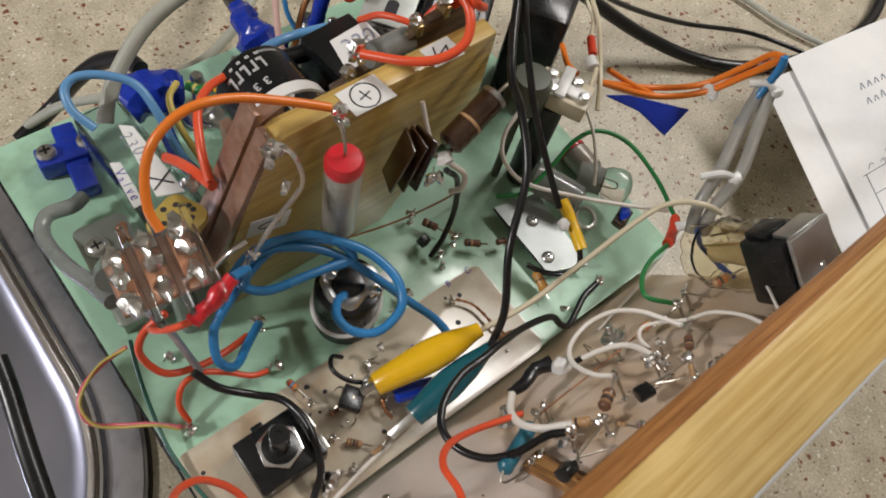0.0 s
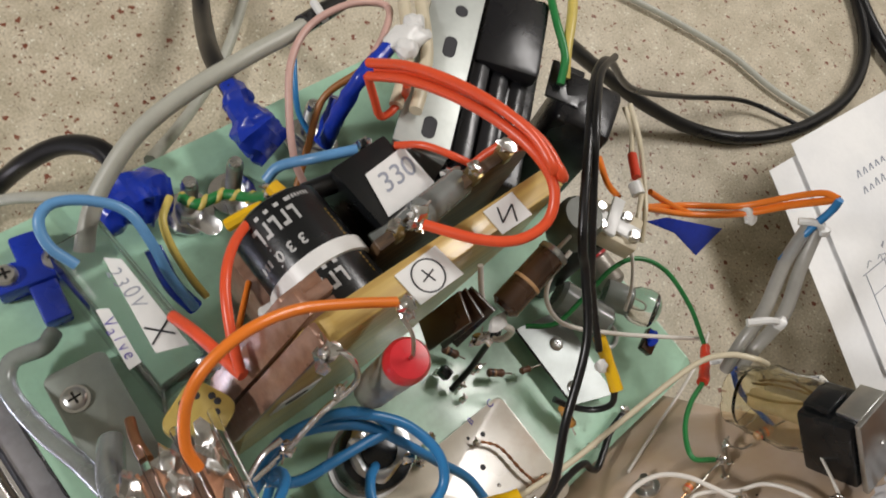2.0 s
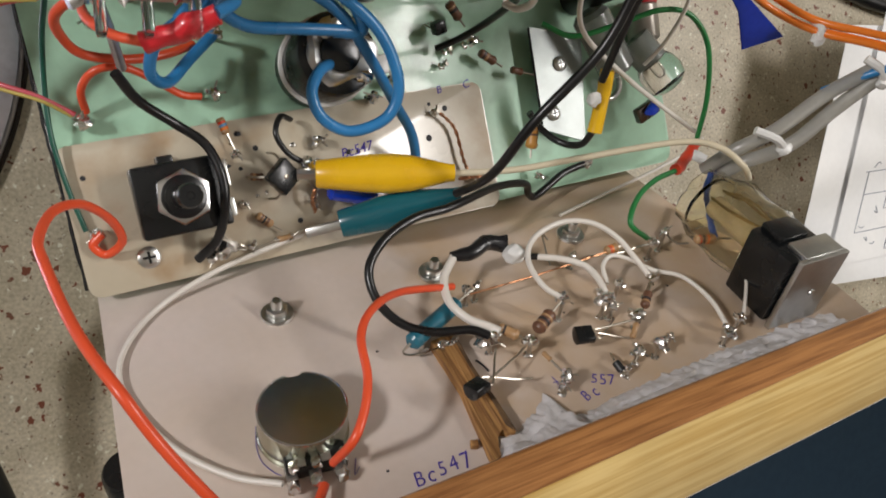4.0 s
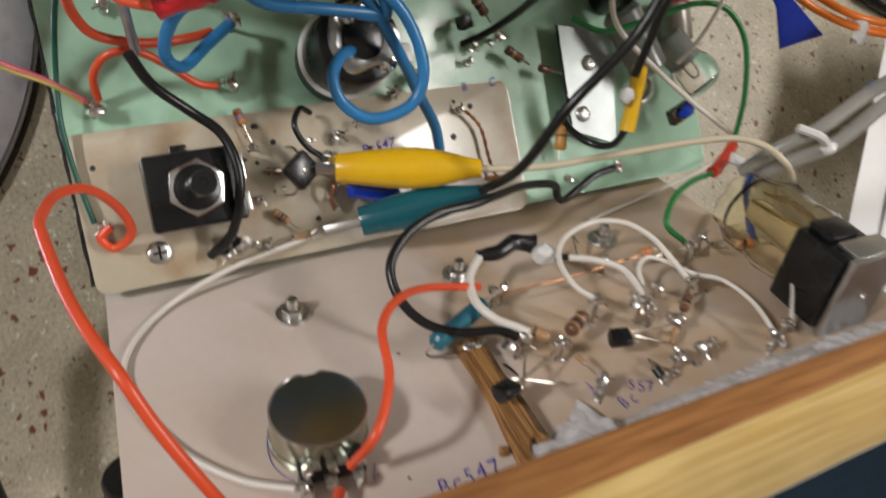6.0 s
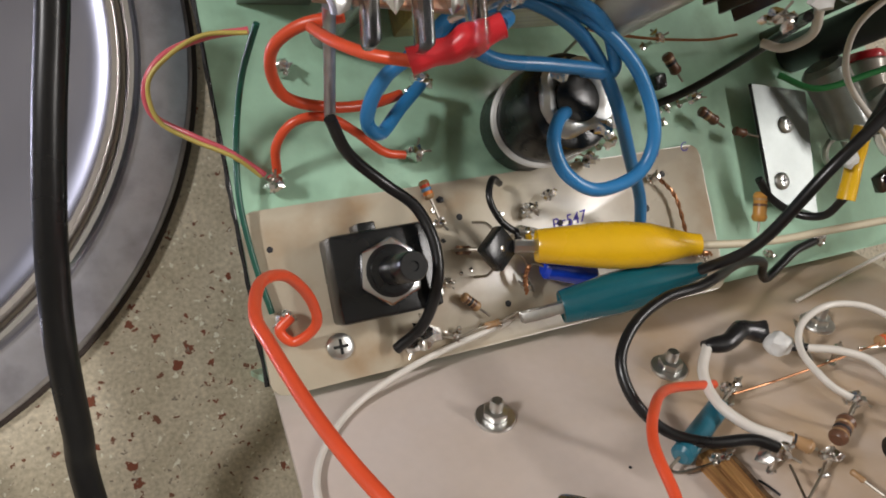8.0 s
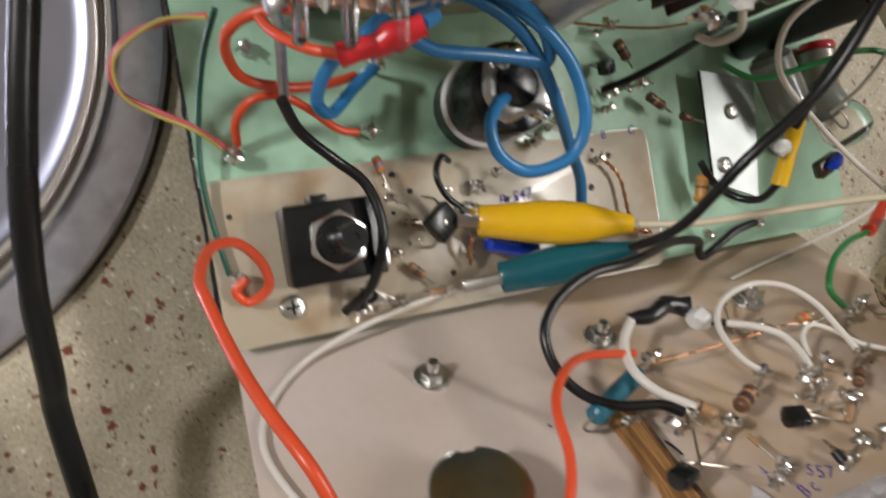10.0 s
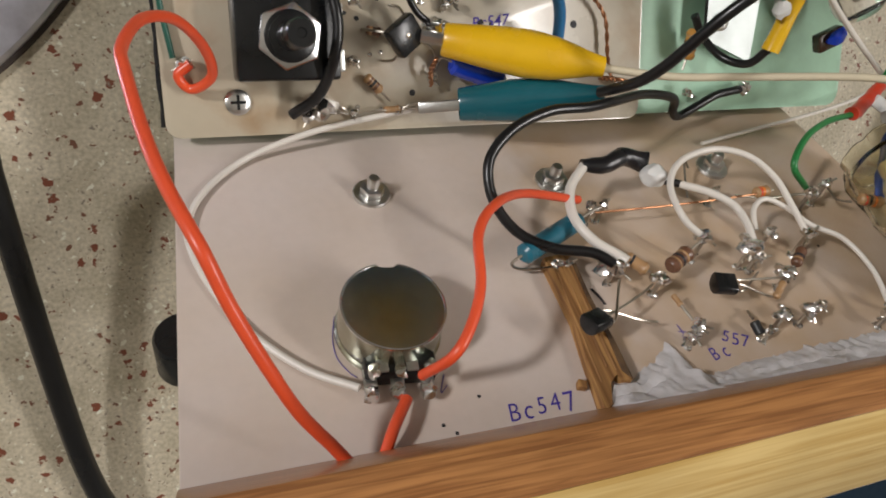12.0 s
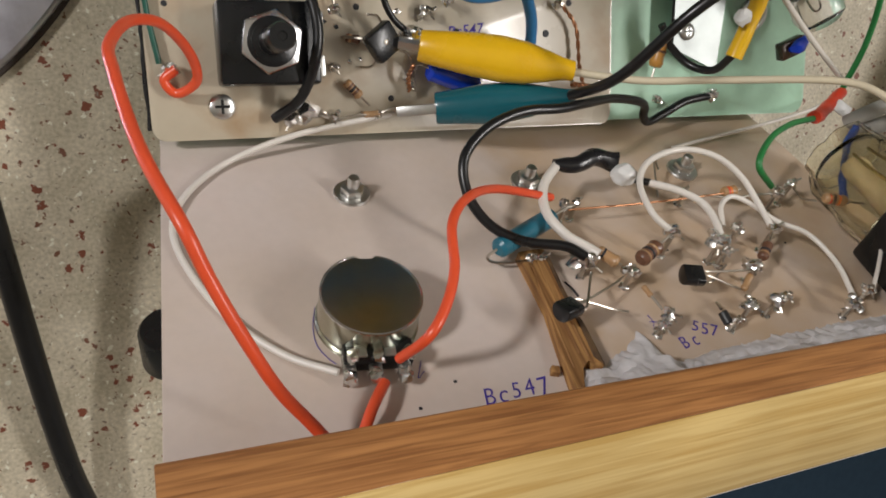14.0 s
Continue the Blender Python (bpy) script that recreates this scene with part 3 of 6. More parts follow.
def resistor(label, a, b, r=1.2, length=6.3, body=None, bands=(), lead_a=None, lead_b=None, group="resistors"):
    """An axial resistor between two places with its leads and colour bands."""
    a, b = Vector(a), Vector(b)
    way, mid = (b - a).normalized(), (a + b) / 2
    ob = thing("resistor", label, "resistor", Matrix.Translation(mm(mid)), group)
    inv = Matrix.Translation(-mm(mid))
    p, q = mid - way * length / 2, mid + way * length / 2
    kids = [cylinder("resistor_body", p, q, r, body or RESBROWN, ob, bulge=0.16, seg=16)]
    for k, material in enumerate(bands):
        at = p + way * length * (0.2 + 0.2 * k)
        kids.append(cylinder("colour_band", at, at + way * 0.7, r * 1.06, material, kids[0], cap=0.05, seg=16))
    kids.append(part("lead", tube([lead_a or a, a, p], 0.32, 6, smooth=False), LEAD, ob))
    kids.append(part("lead", tube([q, b, lead_b or b], 0.32, 6, smooth=False), LEAD, ob))
    for k in kids:
        k.data.transform(inv)
    return ob


count = [0]


def solder_joint(at, r=1.5, up=None, height=0.0, lumps=3, label="shiny lumpy solder joint on a bare wire post", group="solder joints"):
    """A solder lump on a wire post; at: its top, in world millimetres; up: the way that the post stands."""
    count[0] += 1
    seed = count[0]
    rn = random.Random(seed)
    ob = thing("solder_joint", label, "solder joint", Matrix.Translation(mm(at)), group)
    up = Vector(up) if up is not None else Vector((0, 0, 1))
    bm = blob((0, 0, 0), r, (1, 0.85, 1.1), seed, 0.9, None)
    for k in range(lumps):
        o = Vector((rn.uniform(-1, 1), rn.uniform(-1, 1), rn.uniform(-1.2, 0.6))) * r * 0.95
        bm = blob(o, r * rn.uniform(0.4, 0.72), (1, 1, 1.3), seed + k * 5, 0.8, bm, 1)
    part("solder", bm, SOLDER, ob)
    if height:
        part("post", tube([up * 1.2, -up * (height + 0.2)], 0.55, 8), LEAD, ob)
        foot = -up * height
        b2 = blob((0, 0, 0), 1.2, (1, 1, 0.5), seed + 2, 0.5)
        b2.transform(Matrix.Translation(mm(foot)) @ up.to_track_quat("Z", "Y").to_matrix().to_4x4())
        part("solder_foot", b2, SOLDER, ob)
    for k in range(2):
        o = Vector((rn.uniform(-1, 1), rn.uniform(-1, 1), rn.uniform(-0.3, 1))).normalized()
        part("wire_end", tube([o * r * 0.3, o * r * 1.9], 0.28, 6), LEAD, ob)
    return ob


def panel_joint(at, height=7.0, r=1.5, lumps=3):
    return solder_joint(at, r, PN, height, lumps, "shiny lumpy solder joint on a post in the panel", "panel solder joints")


def screw(name, m, r, label, material, head=1.6, cross=True, washer=0.0, parent=None):
    """A pan-head screw with a cross recess, seen from above."""
    ob = thing(name, label, "screw", m)
    prof = [(r, 0), (r, head * 0.45), (r * 0.8, head * 0.85), (r * 0.4, head), (0, head)]
    z = 0.0
    if washer:
        part("washer", lathe([(washer, 0), (washer, 0.7), (r * 0.6, 0.8)], 28), ZINC, ob)
        z = 0.75
    head_part = part("screw_head", lathe(prof, 24, Matrix.Translation((0, 0, z * MM))), material, ob)
    if cross:
        bm = box(r * 1.15, r * 0.22, 0.2, (0, 0, head + z - 0.12), 0)
        bm = box(r * 0.22, r * 1.15, 0.2, (0, 0, head + z - 0.11), 0, None, bm)
        part("recess", bm, BLACK, head_part, "dark cross recess")
    return ob


def transistor(label, at, way, flat, leads):
    """A small black half-round transistor lying with its legs spread; at: its middle."""
    way, flat = Vector(way).normalized(), Vector(flat).normalized()
    flat = (flat - way * flat.dot(way)).normalized()
    m = Matrix.Translation(mm(at)) @ Matrix((way.cross(flat) * -1, flat, way)).transposed().to_4x4()
    ob = thing("transistor", label, "transistor", m, "transistors")
    pts = [(2.4 * math.cos(radians(a)), 2.4 * math.sin(radians(a))) for a in range(-215, 36, 12)]
    part("case", prism(pts, -2.4, 2.4, 0.25), BLACK, ob)
    inv = m.inverted()
    for k, end in enumerate(leads):
        start = m @ mm(((k - 1) * 1.27, 0, 2.3))
        s = Vector(start) / MM
        e = Vector(end)
        b2 = tube([s, s + way * 2.0, e * 0.7 + s * 0.3 + Vector((0, 0, 0.6)), e], 0.28, 6)
        b2.transform(inv)
        part("leg", b2, LEAD, ob)
    return ob


# ---- things on the panel ----
for k, (a, b) in enumerate(((-21.5, 60.5), (24.5, 60.3), (73, 60.8))):
    ob = thing("bolt", "zinc-plated bolt with nut and washer through the panel", "bolt", PANEL @ Matrix.Translation(mm((a, b, 0))), "panel bolts")
    part("washer", lathe([(4.3, 0.02), (4.4, 0.5), (4.2, 0.9), (2.0, 0.95)], 28), ZINC, ob)
    hexagon = [(2.9 * math.cos(radians(60 * n + 17 * k)), 2.9 * math.sin(radians(60 * n + 17 * k))) for n in range(6)]
    part("nut", prism(hexagon, 0.9, 2.8, 0.25), ZINC, ob)
    part("stud", lathe([(1.45, 0.5), (1.45, 5.0), (1.2, 5.4), (0, 5.4)], 14), ZINC, ob)

pot = thing("potentiometer", "round steel-cased potentiometer mounted on the panel", "potentiometer", PANEL @ Matrix.Translation(mm((-27.3, 22.8, 0))) @ pose(0, 0, 0, 0, 0, -6))
outline = [(10.1 * math.cos(radians(a)), 10.1 * math.sin(radians(a))) for a in range(99, 442, 6)]
outline += [(1.5, 8.6), (-1.4, 8.6)]
part("can", prism(outline, 0.05, 9.4, 0.45), CANSTEEL, pot)
# Polished bead added along the can's top edge to give it a highlight.
part("rim_highlight", tube([(9.85 * math.cos(radians(a)), 9.85 * math.sin(radians(a)), 9.15) for a in range(102, 440, 6)], 0.32, 6, smooth=False), POLISHED, pot, "polished bead added for the rim's highlight")
part("can_seam", lathe([(10.1, 0.4), (10.5, 0.8), (10.5, 1.6), (10.1, 2.0)], 56), CANSTEEL, pot)
part("terminal_strip", box(13.5, 4.6, 4.2, (0.6, -9.6, 0.4), 0.5), BLACK, pot, "black terminal strip")
for x in (-5.2, -0.2, 5.4):
    tag = part("terminal", box(2.5, 6.0, 0.7, (x, -12.6, 2.2), 0.15), ZINC, pot, "tinned terminal tag")
    b2 = blob((x, -14.6, 2.6), 1.5, (1, 1.1, 0.9), int(x * 3), 0.7)
    b2 = blob((x + 0.6, -11.2, 4.6), 1.3, (1, 1.3, 0.7), int(x * 5) + 1, 0.6, b2)
    part("solder", b2, SOLDER, tag)
for x in (-3.0, 2.6):
    part("rivet_plate", box(2.2, 4.4, 0.5, (x, -9.4, 4.5), 0.15), ZINC, pot, "tin fixing lug")

knob = thing("control_knob", "black control knob on the panel's far side", "knob", Matrix.Translation(mm((-4.6, -80.6, 60.0))) @ pose(0, 0, 0, -53, 0, 0))
part("knob_body", lathe([(0, -6.4), (5.4, -5.6), (6.1, -4.6), (6.3, 4.6), (5.8, 5.5), (0, 5.5)], 32), BLACK, knob)

# red wires
wire("thick orange-red insulated wire looping from the plate to the panel", [(2.3, -22.4, 43.0), (-0.5, -24.9, 42.0), (2.1, -27.8, 42.0), (6.3, -25.0, 46.0), (4.8, -19.4, 52.0), (-0.4, -14.5, 60.0), (-6.2, -14.9, 68.0), (-9.7, -19.9, 79.0), (-9.3, -24.7, 86.3), (-7.3, -33.4, 97.1), (-5.0, -40.0, 105.0), (-1.4, -47.7, 112.8), (1.8, -56.4, 112.7), (6.0, -66.0, 111.4), (10.9, -76.0, 108.8), (16.4, -83.8, 107.5), (21.2, -90.5, 108.2)], 1.1, RED2)
wire("short orange-red wire from the potentiometer's middle tag", [(31.9, -82.2, 97.1), (27.9, -84.8, 102.2), (25.2, -88.5, 104.7), (22.3, -91.0, 107.1)], 1.1, RED2)
wire("orange-red wire from potentiometer to the teal resistor", [(34.3, -77.4, 99.0), (37.6, -71.6, 106.3), (41.7, -66.7, 104.7), (45.0, -61.1, 100.7), (47.3, -53.9, 94.3), (53.4, -50.1, 87.7), (64.5, -50.1, 77.7), (82.1, -54.0, 69.6)], 1.0, RED2)
# white and black wires
wire("thin white wire curving round the potentiometer", [(23.9, -80.0, 94.2), (15.0, -77.2, 87.5), (6.0, -70.9, 78.5), (-0.3, -62.4, 67.1), (-1.9, -55.4, 57.9), (2.5, -49.1, 49.5), (12.7, -43.2, 42.5), (27.7, -38.2, 41.7), (44.8, -35.1, 41.0), (57.8, -33.7, 37.5)], 0.75, WHITE)
wire("thin white wire slanting up from the panel", [(134.8, -45.9, 45.4), (157.1, -42.7, 42.8), (175.9, -39.3, 43.3), (191.4, -35.7, 43.4), (202.3, -31.9, 41.7)], 0.55, WHITE)
wire("thick white wire from black sleeve to solder joint", [(86.2, -46.9, 65.0), (80.3, -51.3, 69.2), (78.1, -56.5, 74.5), (80.4, -61.2, 79.1), (84.8, -64.2, 81.4), (86.6, -65.6, 83.3)], 1.15, WHITE)
sleeve = thing("heat_shrink_sleeve", "black heat-shrink sleeve joining white wires", "sleeve")
part("sleeve", tube([(85.4, -46.8, 64.9), (91.3, -46.8, 65.6), (97.7, -45.8, 64.4), (102.6, -47.2, 65.4)], 2.0, 12, wobble=0.4, taper=lambda t: 0.8 + 0.45 * t), BLACKTAPE, sleeve)
part("glue_blob", blob((103.0, -50.0, 68.4), 2.8, (1.15, 1, 1), 9, 0.22, None, 3), NYLON, sleeve, "white glue blob")
part("sleeve", tube([(105.4, -51.2, 69.2), (109.3, -52.2, 70.1)], 0.95, 10), BLACKTAPE, sleeve)
wire("white wire arching from the sleeve to a solder joint", [(109.0, -52.2, 70.1), (114.9, -54.0, 72.9), (120.6, -57.2, 75.5), (121.8, -61.3, 79.3), (121.3, -65.6, 82.5)], 0.95, WHITE)
wire("white wire bent in a tall loop between joints", [(107.8, -62.6, 81.0), (104.1, -58.4, 78.7), (104.2, -51.8, 73.2), (109.3, -46.8, 69.9), (119.5, -44.6, 68.7), (128.0, -46.5, 71.1), (133.2, -51.6, 74.7), (135.7, -58.0, 78.2), (137.6, -64.3, 81.5)], 0.8, WHITE)
wire("pinkish white wire looping across the panel", [(124.1, -62.9, 79.6), (125.5, -58.4, 77.0), (129.6, -56.4, 76.0), (134.7, -58.6, 77.3), (140.1, -62.9, 80.5), (146.7, -66.2, 84.2), (149.3, -72.5, 90.8), (148.3, -80.0, 97.6)], 0.65, WHITE)
wire("black flexible wire looping past the teal clip to a joint", [(149.5, -31.7, 42.0), (141.0, -33.0, 42.6), (134.3, -35.8, 43.0), (127.4, -38.3, 44.0), (124.2, -36.6, 46.0), (121.0, -33.0, 50.0), (107.8, -31.6, 56.0), (93.8, -32.7, 64.0), (86.0, -33.6, 66.5), (75.8, -34.0, 67.8), (66.2, -37.4, 69.1), (59.9, -43.6, 70.6), (59.6, -51.5, 72.8), (63.8, -58.4, 75.4), (70.7, -62.1, 78.6), (79.5, -63.6, 80.6), (83.7, -66.1, 82.4)], 1.2, CABLEBLACK)
wire("bare copper wire stretched between joints", [(87.0, -57.4, 69.1), (96.8, -57.3, 69.7), (107.0, -57.4, 69.0), (120.8, -57.1, 68.7), (137.6, -56.6, 67.9)], 0.27, COPPER, seg=6)
teal_part = thing("power_resistor", "teal lacquered tubular resistor on the panel", "resistor")
cylinder("resistor_body", (64.5, -63.5, 77.2), (82.1, -58.4, 70.3), 2.3, RESBLUE, teal_part, cap=0.35)
part("lead", tube([(64.9, -63.3, 77.0), (62.5, -65.3, 76.2), (64.8, -66.7, 76.5), (73.0, -67.0, 76.8)], 0.35, 6), LEAD, teal_part)
part("lead", tube([(81.8, -58.5, 70.4), (86.4, -57.1, 68.7), (90.0, -56.4, 67.7)], 0.35, 6), LEAD, teal_part)

# solder joints on the panel
for at, h, r, n in (((87.1, -56.2, 67.5), 6, 1.3, 4), ((90.4, -56.0, 67.1), 6, 1.0, 3), ((73.3, -66.6, 76.3), 3, 1.4, 3), ((76.5, -66.5, 76.2), 3, 1.0, 3), ((84.7, -67.0, 81.8), 6, 2.3, 5), ((93.6, -70.0, 85.8), 5, 1.6, 4), ((108.2, -62.9, 81.4), 8, 1.6, 5), ((120.6, -65.5, 83.1), 8, 2.0, 5), ((121.7, -68.3, 83.5), 5, 1.6, 4), ((126.6, -63.1, 81.6), 8, 1.3, 4), ((138.0, -64.5, 81.9), 8, 1.5, 4), ((127.2, -71.5, 87.8), 6, 1.7, 5), ((155.6, -55.2, 69.4), 8, 1.4, 4), ((149.6, -57.1, 70.4), 7, 1.5, 4), ((146.9, -80.8, 98.5), 5, 1.6, 5), ((153.6, -78.3, 96.9), 6, 1.3, 4), ((96.4, -77.5, 95.8), 6, 1.5, 3), ((95.4, -79.8, 95.6), 4, 1.3, 4), ((119.3, -78.4, 95.4), 5, 1.6, 4), ((126.1, -77.7, 96.1), 6, 1.7, 5), ((130.8, -77.8, 94.6), 5, 1.0, 3), ((124.0, -55.7, 65.0), 5, 1.0, 3), ((114.4, -81.5, 96.2), 3, 0.9, 2)):
    panel_joint(at, h, r, n)
resistor("brown resistor with faded bands between two posts", (91.4, -69.5, 86.9), (107.2, -63.2, 81.7), 1.7, 7.2, RESBROWN, (RESTAN, BLACKINK, RESTAN))
resistor("small brown resistor behind the soldered post", (86.9, -64.8, 80.6), (92.1, -68.6, 84.0), 1.4, 5.5, RESTAN, (BLACKINK,))
resistor("small dark brown resistor standing between two posts", (126.6, -72.3, 88.9), (136.8, -65.2, 82.7), 1.2, 5.5, RESBROWN, (RESTAN, BLACKINK))
resistor("tan resistor with orange bands beside the relay", (159.3, -58.5, 70.6), (174.5, -61.6, 76.3), 1.4, 6.3, RESTAN, (RED, BLACKINK, ORANGE))
resistor("tan resistor with pale bands on the panel", (132.2, -56.5, 67.9), (140.0, -56.2, 67.4), 1.3, 4.5, RESTAN, (RED, ORANGE))
resistor("thin brown lead resistor down to the panel", (94.5, -70.6, 85.0), (96.3, -77.1, 93.6), 0.6, 3.0, RESTAN)
resistor("tan resistor standing beside the writing", (121.7, -77.7, 89.4), (126.5, -72.6, 87.6), 0.8, 4.5, RESTAN)
transistor("black half-round transistor with three spread legs", (71.9, -73.4, 95.3), Vector((76.2, -73.0, 93.9)) - Vector((71.9, -73.4, 95.3)), PN + Vector((0, 0.4, 0)), ((83.8, -69.2, 84.7), (91.8, -70.9, 85.4), (88.7, -77.0, 91.9)))
transistor("black half-round transistor lying towards the joints", (106.6, -71.1, 90.6), Vector((110.1, -71.6, 91.3)) - Vector((106.6, -71.1, 90.6)), PN + Vector((0, -0.3, 0)), ((120.1, -71.2, 85.7), (120.4, -75.9, 90.4), (126.9, -72.6, 87.6)))
stub = thing("diode", "small dark glass diode leaning by the filler", "diode")
cylinder("diode_body", (112.6, -79.6, 93.6), (113.1, -82.1, 95.4), 1.1, DARKGREY, stub)
part("lead", tube([(112.7, -79.2, 93.1), (114.7, -78.8, 89.2)], 0.3, 6), LEAD, stub)
wire("bent bare lead running to the tan resistor", [(156.1, -56.2, 69.1), (158.6, -59.6, 70.3), (161.2, -60.1, 72.7)], 0.32, LEAD, seg=6)
wire("bare lead bridging two panel joints", [(149.3, -57.4, 70.7), (145.2, -57.8, 68.0), (137.5, -58.0, 68.2), (128.7, -56.9, 66.6)], 0.32, LEAD, seg=6)
wire("bent bare lead hanging on the panel", [(120.8, -50.4, 58.0), (119.3, -48.1, 58.2), (117.5, -52.9, 61.4), (116.8, -57.1, 63.6)], 0.3, LEAD, seg=6)


def writing(text, m, size, material, name, label, thick=0.2, shear=0.2):
    """Hand lettering as a thin raised mesh."""
    cu = bpy.data.curves.new(name, "FONT")
    cu.body, cu.size, cu.extrude, cu.shear, cu.offset = text, size * MM, 0.02 * MM, shear, thick * 0.1 * MM
    cu.align_x, cu.align_y = "CENTER", "CENTER"
    tmp = bpy.data.objects.new("spare", cu)
    me = bpy.data.meshes.new_from_object(tmp)
    bpy.data.objects.remove(tmp)
    me.materials.clear()
    me.materials.append(material)
    ob = new(name, me)
    ob.matrix_world = m
    return tagged(ob, label, "writing")




def scrawl(text, m, size, material, label, seed, pitch=0.6):
    """Ballpoint lettering: each character set a little askew, joined into one thin mesh."""
    rn = random.Random(seed)
    bm = bmesh.new()
    for k, char in enumerate(text):
        cu = bpy.data.curves.new("spare", "FONT")
        cu.body, cu.size, cu.extrude, cu.shear, cu.offset = char, size * rn.uniform(0.92, 1.14) * MM, 0.02 * MM, 0.15, -0.006 * size * MM
        cu.align_x, cu.align_y, cu.resolution_u = "CENTER", "CENTER", 3
        tmp = bpy.data.objects.new("spare", cu)
        me = bpy.data.meshes.new_from_object(tmp)
        bpy.data.objects.remove(tmp)
        me.transform(pose((k - (len(text) - 1) / 2) * size * pitch * MM, rn.uniform(-0.09, 0.09) * size * MM, 0, 0, 0, rn.uniform(-9, 9)) @ Matrix.Diagonal((0.84, 1, 1, 1)))
        bm.from_mesh(me)
        bpy.data.meshes.remove(me)
    ob = part("handwriting", bm, material)
    ob.matrix_world = m
    return tagged(ob, label, "writing")


scrawl("Bc547", PANEL @ Matrix.Translation(mm((-2.2, 1.3, 0.1))) @ pose(0, 0, 0, 0, 0, 1), 5.6, INK, "blue-violet ballpoint type number on the panel", 3, 0.53)
scrawl("Bc", PANEL @ Matrix.Translation(mm((42.2, 6.1, 0.1))) @ pose(0, 0, 0, 0, 0, 8), 4.2, INK, "blue-violet ballpoint letters on the panel", 5, 0.7)
scrawl("557", PANEL @ Matrix.Translation(mm((48.0, 9.2, 0.1))) @ pose(0, 0, 0, 0, 0, -24), 4.4, INK, "blue-violet ballpoint number on the panel", 9, 0.5)
scribble = thing("ink_marks", "blue-violet ballpoint outline and dots around the potentiometer", "writing", PANEL)
for pts in ([(-36.7, 28.3, 0.1), (-38.0, 23.4, 0.1), (-38.1, 19, 0.1), (-36.6, 15.6, 0.1), (-35.3, 14, 0.1)], [(-18.8, 11.8, 0.1), (-20.5, 8.1, 0.1), (-18.9, 9.4, 0.1)], [(36.0, 14.8, 0.1), (36.4, 12.6, 0.1), (35.8, 11.6, 0.1)], [(35.4, 13.0, 0.1), (37.2, 12.6, 0.1)]):
    part("pen_line", tube(pts, 0.09, 5), INK, scribble)
part("pen_line", tube([(20.4, 26.9, 0.1), (21.2, 25.0, 0.1), (21.8, 22.4, 0.1)], 0.3, 5), BLACKINK, scribble)
for a, b in ((-13.5, 6), (-2, 39), (52, 33), (64, 26), (88, 31), (-20, -0.5), (-22, 1.5)):
    part("ink_dot", lathe([(0.4, 0.02), (0.35, 0.1), (0, 0.12)], 8, Matrix.Translation(mm((a, b, 0)))), BLACKINK, scribble)

# relay at the panel's end
relay = thing("relay", "black relay with a bare metal yoke and amber coil", "relay")
rm = PANEL @ Matrix.Translation(mm((112, 12, 0))) @ pose(0, 0, 0, 0, 0, -2)
relay.matrix_world = rm
part("housing", box(17, 16, 22, (-1, 3.4, 2), 1.0), BLACK, relay)
part("housing_step", box(10, 8, 2.4, (-2, 6.5, 23.8), 0.6), BLACK, relay)
part("yoke", box(17.6, 1.8, 25, (0.6, -6.0, 0.3), 0.4), ALU, relay, "bare metal yoke plate")
part("yoke_top", box(14, 7, 1.5, (1.5, -2.0, 24.0), 0.3), ALU, relay, "folded metal yoke top")
part("rivet", lathe([(1.2, 0), (1.0, 0.5), (0, 0.6)], 12, Matrix.Translation(mm((2, -6.9, 12))) @ pose(0, 0, 0, 90, 0, 0)), ZINC, relay)
film = lathe([(11.4, 0), (11.8, 4), (11.2, 10), (11.7, 17), (11.0, 24), (10.6, 28), (10.1, 28), (10.5, 24), (11.2, 17), (10.7, 10), (11.3, 4), (10.9, 0)], 40)
for v in film.verts:
    v.co += Vector((v.co.x, v.co.y, 0)) * (0.2 * noise.noise(v.co * 130) + 0.12 * noise.noise(v.co * 330))
coil_m = Matrix.Translation(mm((2.5, 11, 12))) @ Vector((-0.06, 1, 0.02)).to_track_quat("Z", "Y").to_matrix().to_4x4()
film.transform(coil_m)
part("film_sleeve", film, AMBERFILM, relay, "loose clear amber film sleeve")
core = lathe([(0, 0), (3.4, 0.1), (3.7, 6), (3.5, 14), (3.7, 21), (3.2, 23), (0, 23)], 28, coil_m)
for v in core.verts:
    v.co *= 1 + 0.02 * noise.noise(v.co * 500)
part("coil_core", core, AMBER, relay, "pale amber wound coil")
for z0 in (1.0, 23.4):
    part("flange", lathe([(3, z0), (9.6, z0), (9.8, z0 + 0.6), (9.6, z0 + 1.2), (3, z0 + 1.2)], 32, coil_m), AMBERFILM, relay, "clear amber bobbin flange")
for k in range(3):
    turn = 0.9 + 0.7 * k
    part("coil_lead", tube([(6.2 * math.cos(turn), 6.2 * math.sin(turn), 22), (8.4 * math.cos(turn), 8.4 * math.sin(turn), 12), (7.2 * math.cos(turn + 0.4), 7.2 * math.sin(turn + 0.4), 2)], 0.45, 6), GOLDTAG, relay, "thin lacquered coil lead").data.transform(coil_m)

wire("thin white wire from the relay down to a joint", [(168.1, -61.7, 88.1), (165.8, -67.8, 89.6), (159.7, -73.6, 94.0), (155.0, -78.2, 96.8)], 0.5, WHITE)
wire("deep blue wire beside the amber coil", [(184.2, -38.3, 67.0), (173.9, -45.4, 69.7), (174.2, -54.5, 68.6), (172.9, -61.7, 71.5)], 1.0, mat("ultramarine_insulation", (0.03, 0.08, 0.36), 0.35))

